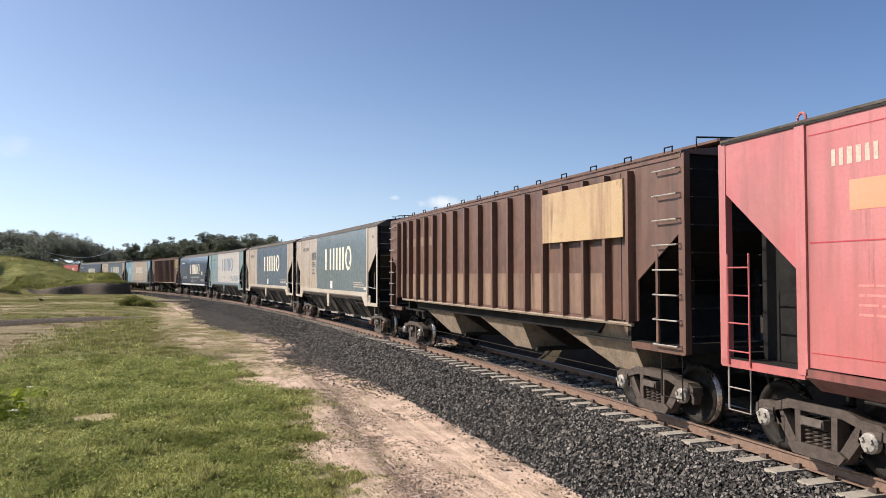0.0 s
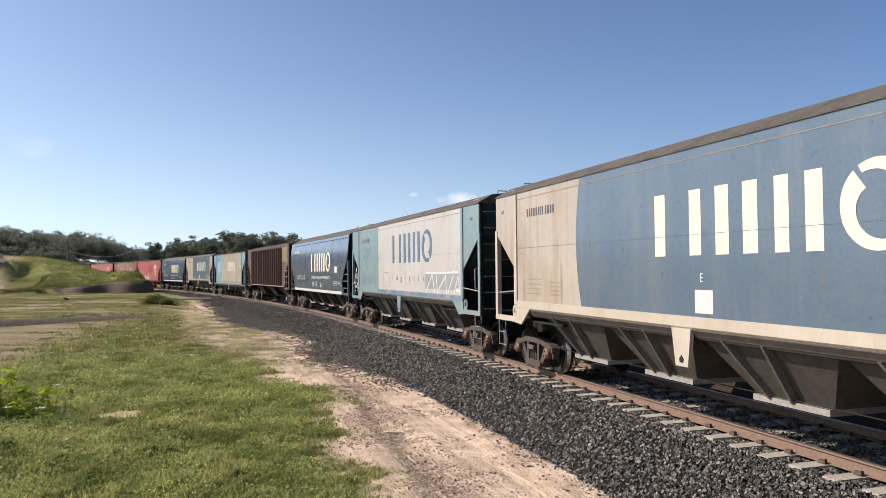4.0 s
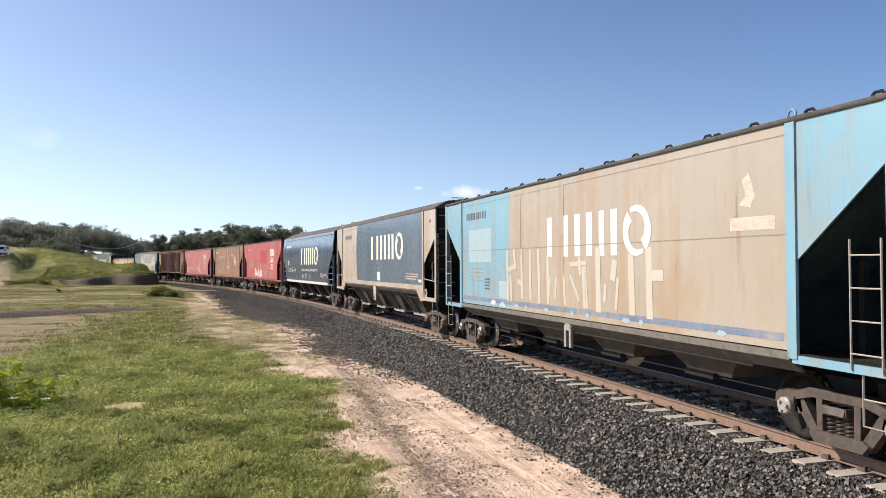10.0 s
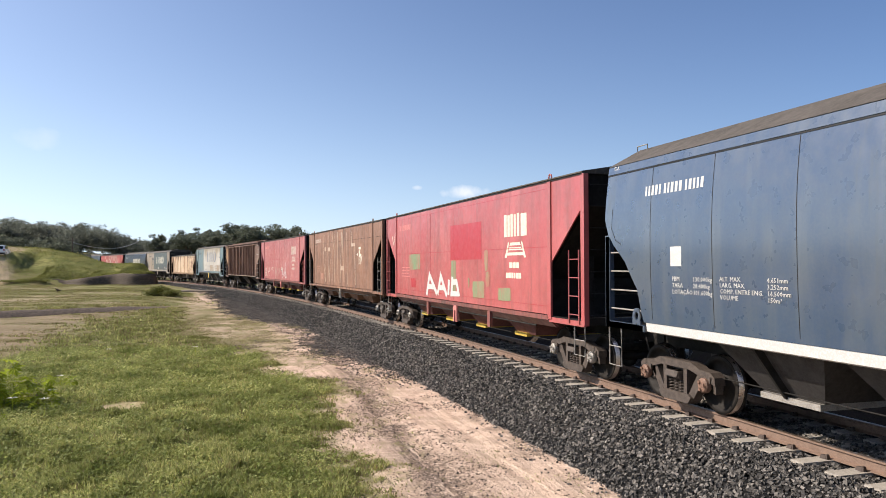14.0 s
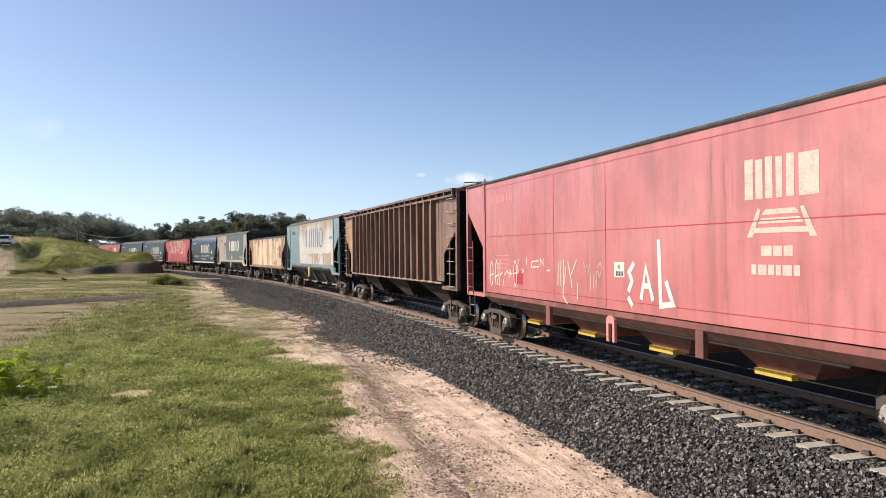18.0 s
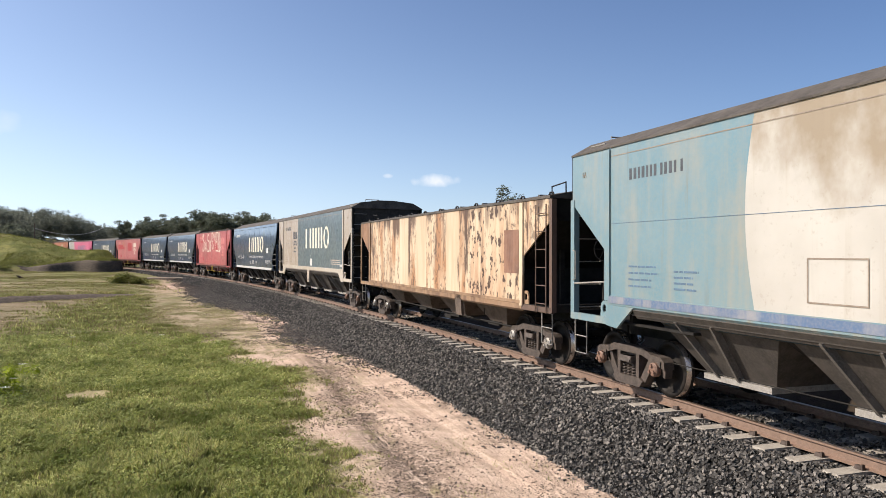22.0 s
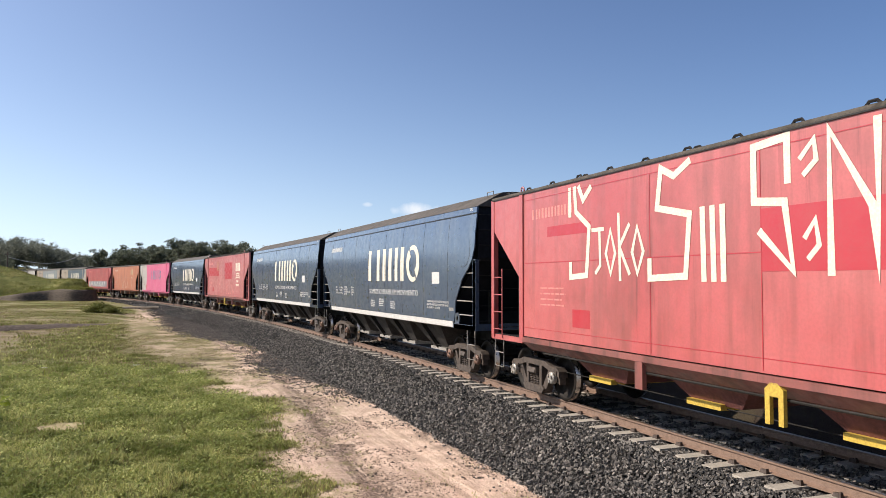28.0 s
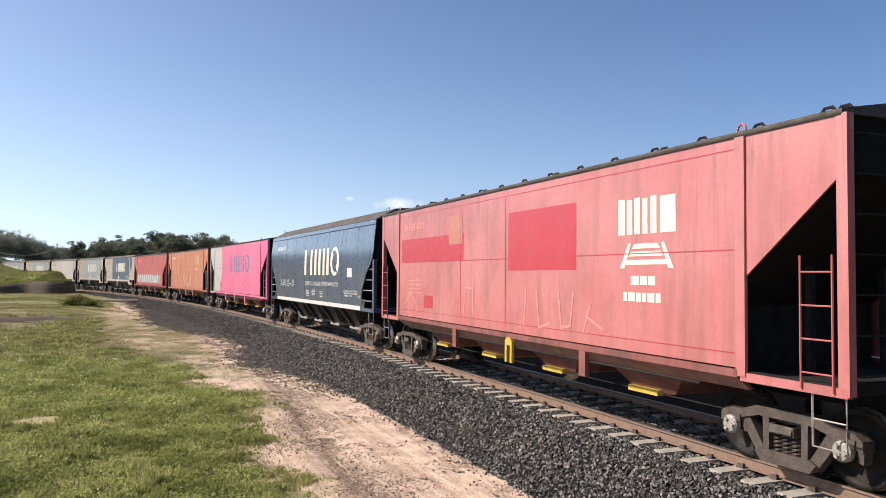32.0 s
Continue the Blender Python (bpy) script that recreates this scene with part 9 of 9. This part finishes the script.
def raw_face():
    """The steep dark end of the rise where the line cuts through it, with a grassy brow."""
    line = [Vector((x, 104.2 + 0.5 * math.sin(x * 0.9), 0)) for x in np.arange(-58.5, -42.2, 0.4)]
    line += [Vector((-41.9, 104.4, 0)), Vector((-41.4, 104.9, 0))] + [on_track(u, 3.75 + 0.15 * math.sin(u)) for u in np.arange(226.3, 246, 0.5)]
    k = len(line)
    tops = np.interp(np.arange(k), [0, 8, 18, 32, 42, k - 1], [0.08, 0.35, 0.9, 1.6, 1.5, 1.3])
    prof = [(-0.25, -0.15), (0.0, 0.12), (0.12, 0.45), (0.28, 0.78), (0.50, 1.0), (1.3, 1.08), (2.6, 1.12), (4.4, 0.6), (6.5, 0.0)]
    P = np.zeros((k, len(prof), 3))
    for i, p in enumerate(line):
        way = (line[min(i + 1, k - 1)] - line[max(i - 1, 0)]).normalized()
        side = Vector((-way.y, way.x, 0))
        room = max(0.3, (lat_u(np.array([p.x]), np.array([p.y]))[0][0] - 3.6) * 1.1 if p.y < 104.85 and p.x < -41.3 else (p.y - 104.2) * 0.9)
        for j, (d, f) in enumerate(prof):
            d = min(d, room)
            q = p + side * (d + (0.22 * float(fnoise(np.array([i * 0.37]), np.array([j * 1.3]), 44, 3)[0] - 0.5) if j < 5 else 0))
            g = ground_at(q.x, q.y)
            base = ground_at(p.x, p.y)
            z = base + tops[i] * f
            P[i, j] = (q.x, q.y, z if j < 4 else max(z, g + 0.05) if j < 8 else g - 0.15)
    n = Nodes("dark_raw_earth", 0.95)
    col = n.mix(n.band(n.noise(3, (1, 1, 2.5), 6, 0.7, seeded=False), 0.40, 0.62), (0.050, 0.039, 0.029), (0.110, 0.083, 0.058))
    me = grid_mesh("raw_face", P, n.done(col, n.noise(7, detail=5, seeded=False), 0.7, 0.08))
    me.materials.append(ground_mat)
    idx = np.zeros((k - 1, len(prof) - 1), int)
    idx[:, 4:] = 1
    me.polygons.foreach_set("material_index", idx.reshape(-1))
    at = me.attributes.new("dry", "FLOAT", "POINT")
    at.data.foreach_set("value", np.full(k * len(prof), 0.15, np.float32))
    tagged(new("raw_face", me), "steep dark earth face at the end of the grassy rise", "earth bank", kind="structure")
    # grass hanging over the brow
    rng = np.random.default_rng(45)
    m = 16000
    i = rng.integers(0, k - 1, m)
    f = rng.random((m, 1))
    s = 4.0 + 3.0 * rng.random(m) ** 0.8
    j = s.astype(int)
    h = (s - j)[:, None]
    c = (P[i, j] * (1 - h) + P[i, j + 1] * h) * (1 - f) + (P[i + 1, j] * (1 - h) + P[i + 1, j + 1] * h) * f
    a, r = rng.uniform(0, 6.28, m), rng.uniform(0.10, 0.30, m)
    d = np.stack([np.cos(a), np.sin(a), np.zeros(m)], -1)
    e = rng.normal(0, 0.12, (m, 3)) * np.array([1, 1, 0.3])
    T = np.stack([c - d * 0.035, c + d * 0.035, c + e + np.array([0, 0, 1.0]) * r[:, None]], 1)
    tagged(new("brow_grass", tri_soup("brow_grass", T.reshape(-1, 3), np.arange(m * 3).reshape(-1, 3), G_ROUGH)), "rough green grass on the brow of the cut", "grass", kind="stuff")


raw_face()


def log():
    bm = bmesh.new()
    rod(bm, [(-1.8, 0, 0.10), (-0.4, 0.05, 0.11), (0.9, 0, 0.10), (1.9, 0.1, 0.10)], 0.11, 8)
    me = bpy.data.meshes.new("log")
    bm.to_mesh(me), bm.free()
    me.materials.append(plain("bleached_wood", (0.38, 0.31, 0.23), 0.85, 0, 0.35, 4))
    for x, y, a in ((-25.6, 76.8, 8), (-23.6, 77.6, -4)):
        tagged(new("sleeper_log", me), "old bleached timber lying beside the track", "log", "timbers beside the track").matrix_basis = pose(x, y, ground_at(x, y), 0, 0, a)


log()


def bird():
    """A dark bird on the ground, x forward, in parts."""
    dark = plain("dark_feather", (0.035, 0.026, 0.02), 0.8)
    ob = tagged(new("bird"), "dark brown bird standing in the field", "bird")

    def blob(bm, prof):
        lathe(bm, prof, 10)
        for v in bm.verts:
            v.co = (v.co.y, v.co.x, v.co.z)
    part("body", lambda bm: blob(bm, [(0.02, -0.34), (0.12, -0.2), (0.17, 0.0), (0.13, 0.18), (0.05, 0.28)]), dark, ob, at=pose(0, 0, 0.38, 0, -25, 0))
    part("head", lambda bm: blob(bm, [(0.02, -0.08), (0.07, -0.03), (0.07, 0.03), (0.02, 0.10)]), dark, ob, at=pose(0.30, 0, 0.60))
    part("tail", lambda bm: prism(bm, [(-0.62, 0.22), (-0.3, 0.30), (-0.3, 0.38)], -0.08, 0.08), dark, ob)
    for s in (-1, 1):
        part("leg", lambda bm: rod(bm, [(0, s * 0.06, 0.28), (0.02, s * 0.07, 0)], 0.014, 5), dark, ob)
        part("wing", lambda bm: prism(bm, [(-0.42, 0.32), (0.12, 0.50), (0.14, 0.38), (-0.2, 0.28)], *sorted((s * 0.13, s * 0.17))), dark, ob)
    for c in ob.children:
        c.matrix_basis = Matrix.Scale(0.72, 4) @ c.matrix_basis
    return ob


BIRD = bird()


# ---- motion ----
def gone(t):
    return float(np.interp(t, [g[0] for g in GONE], [g[1] for g in GONE]))


def wagon_pose(u, b=6.5):
    front, back = on_track(u - b), on_track(u + b)
    mid, way = (front + back) / 2, front - back
    return Matrix.Translation(mid) @ Matrix.Rotation(math.atan2(way.y, way.x), 4, "Z")


def motions():
    """The train rolls by; the wheels turn on their axles while they are near."""
    for w, place in TRAIN:
        walk(w, [(i * 0.5, wagon_pose(place - gone(i * 0.5))) for i in range(65)])
    # the bird takes a few steps and then stands
    spots = [(0, -38.6), (5.5, -38.6), (7.0, -39.4), (8.5, -39.6), (9.5, -39.9), (32, -39.9)]
    walk(BIRD, [(t, pose(x, 76.5, ground_at(x, 76.5), 0, 0, 190)) for t, x in spots])
    where = dict(TRAIN)
    for w, wheels, x in WHEELSETS:
        place = where[w]
        near = [i for i in range(481) if 96 < place - gone(i / 15) < 165]
        if not near:
            continue
        rest = wheels.matrix_basis.copy()
        steps = sorted({0, 480, *near})
        lo, hi = gone(near[0] / 15), gone(near[-1] / 15)
        walk(wheels, [(i / 15, rest @ Matrix.Rotation(min(max(gone(i / 15), lo), hi) / WR, 4, "Y")) for i in steps])


motions()
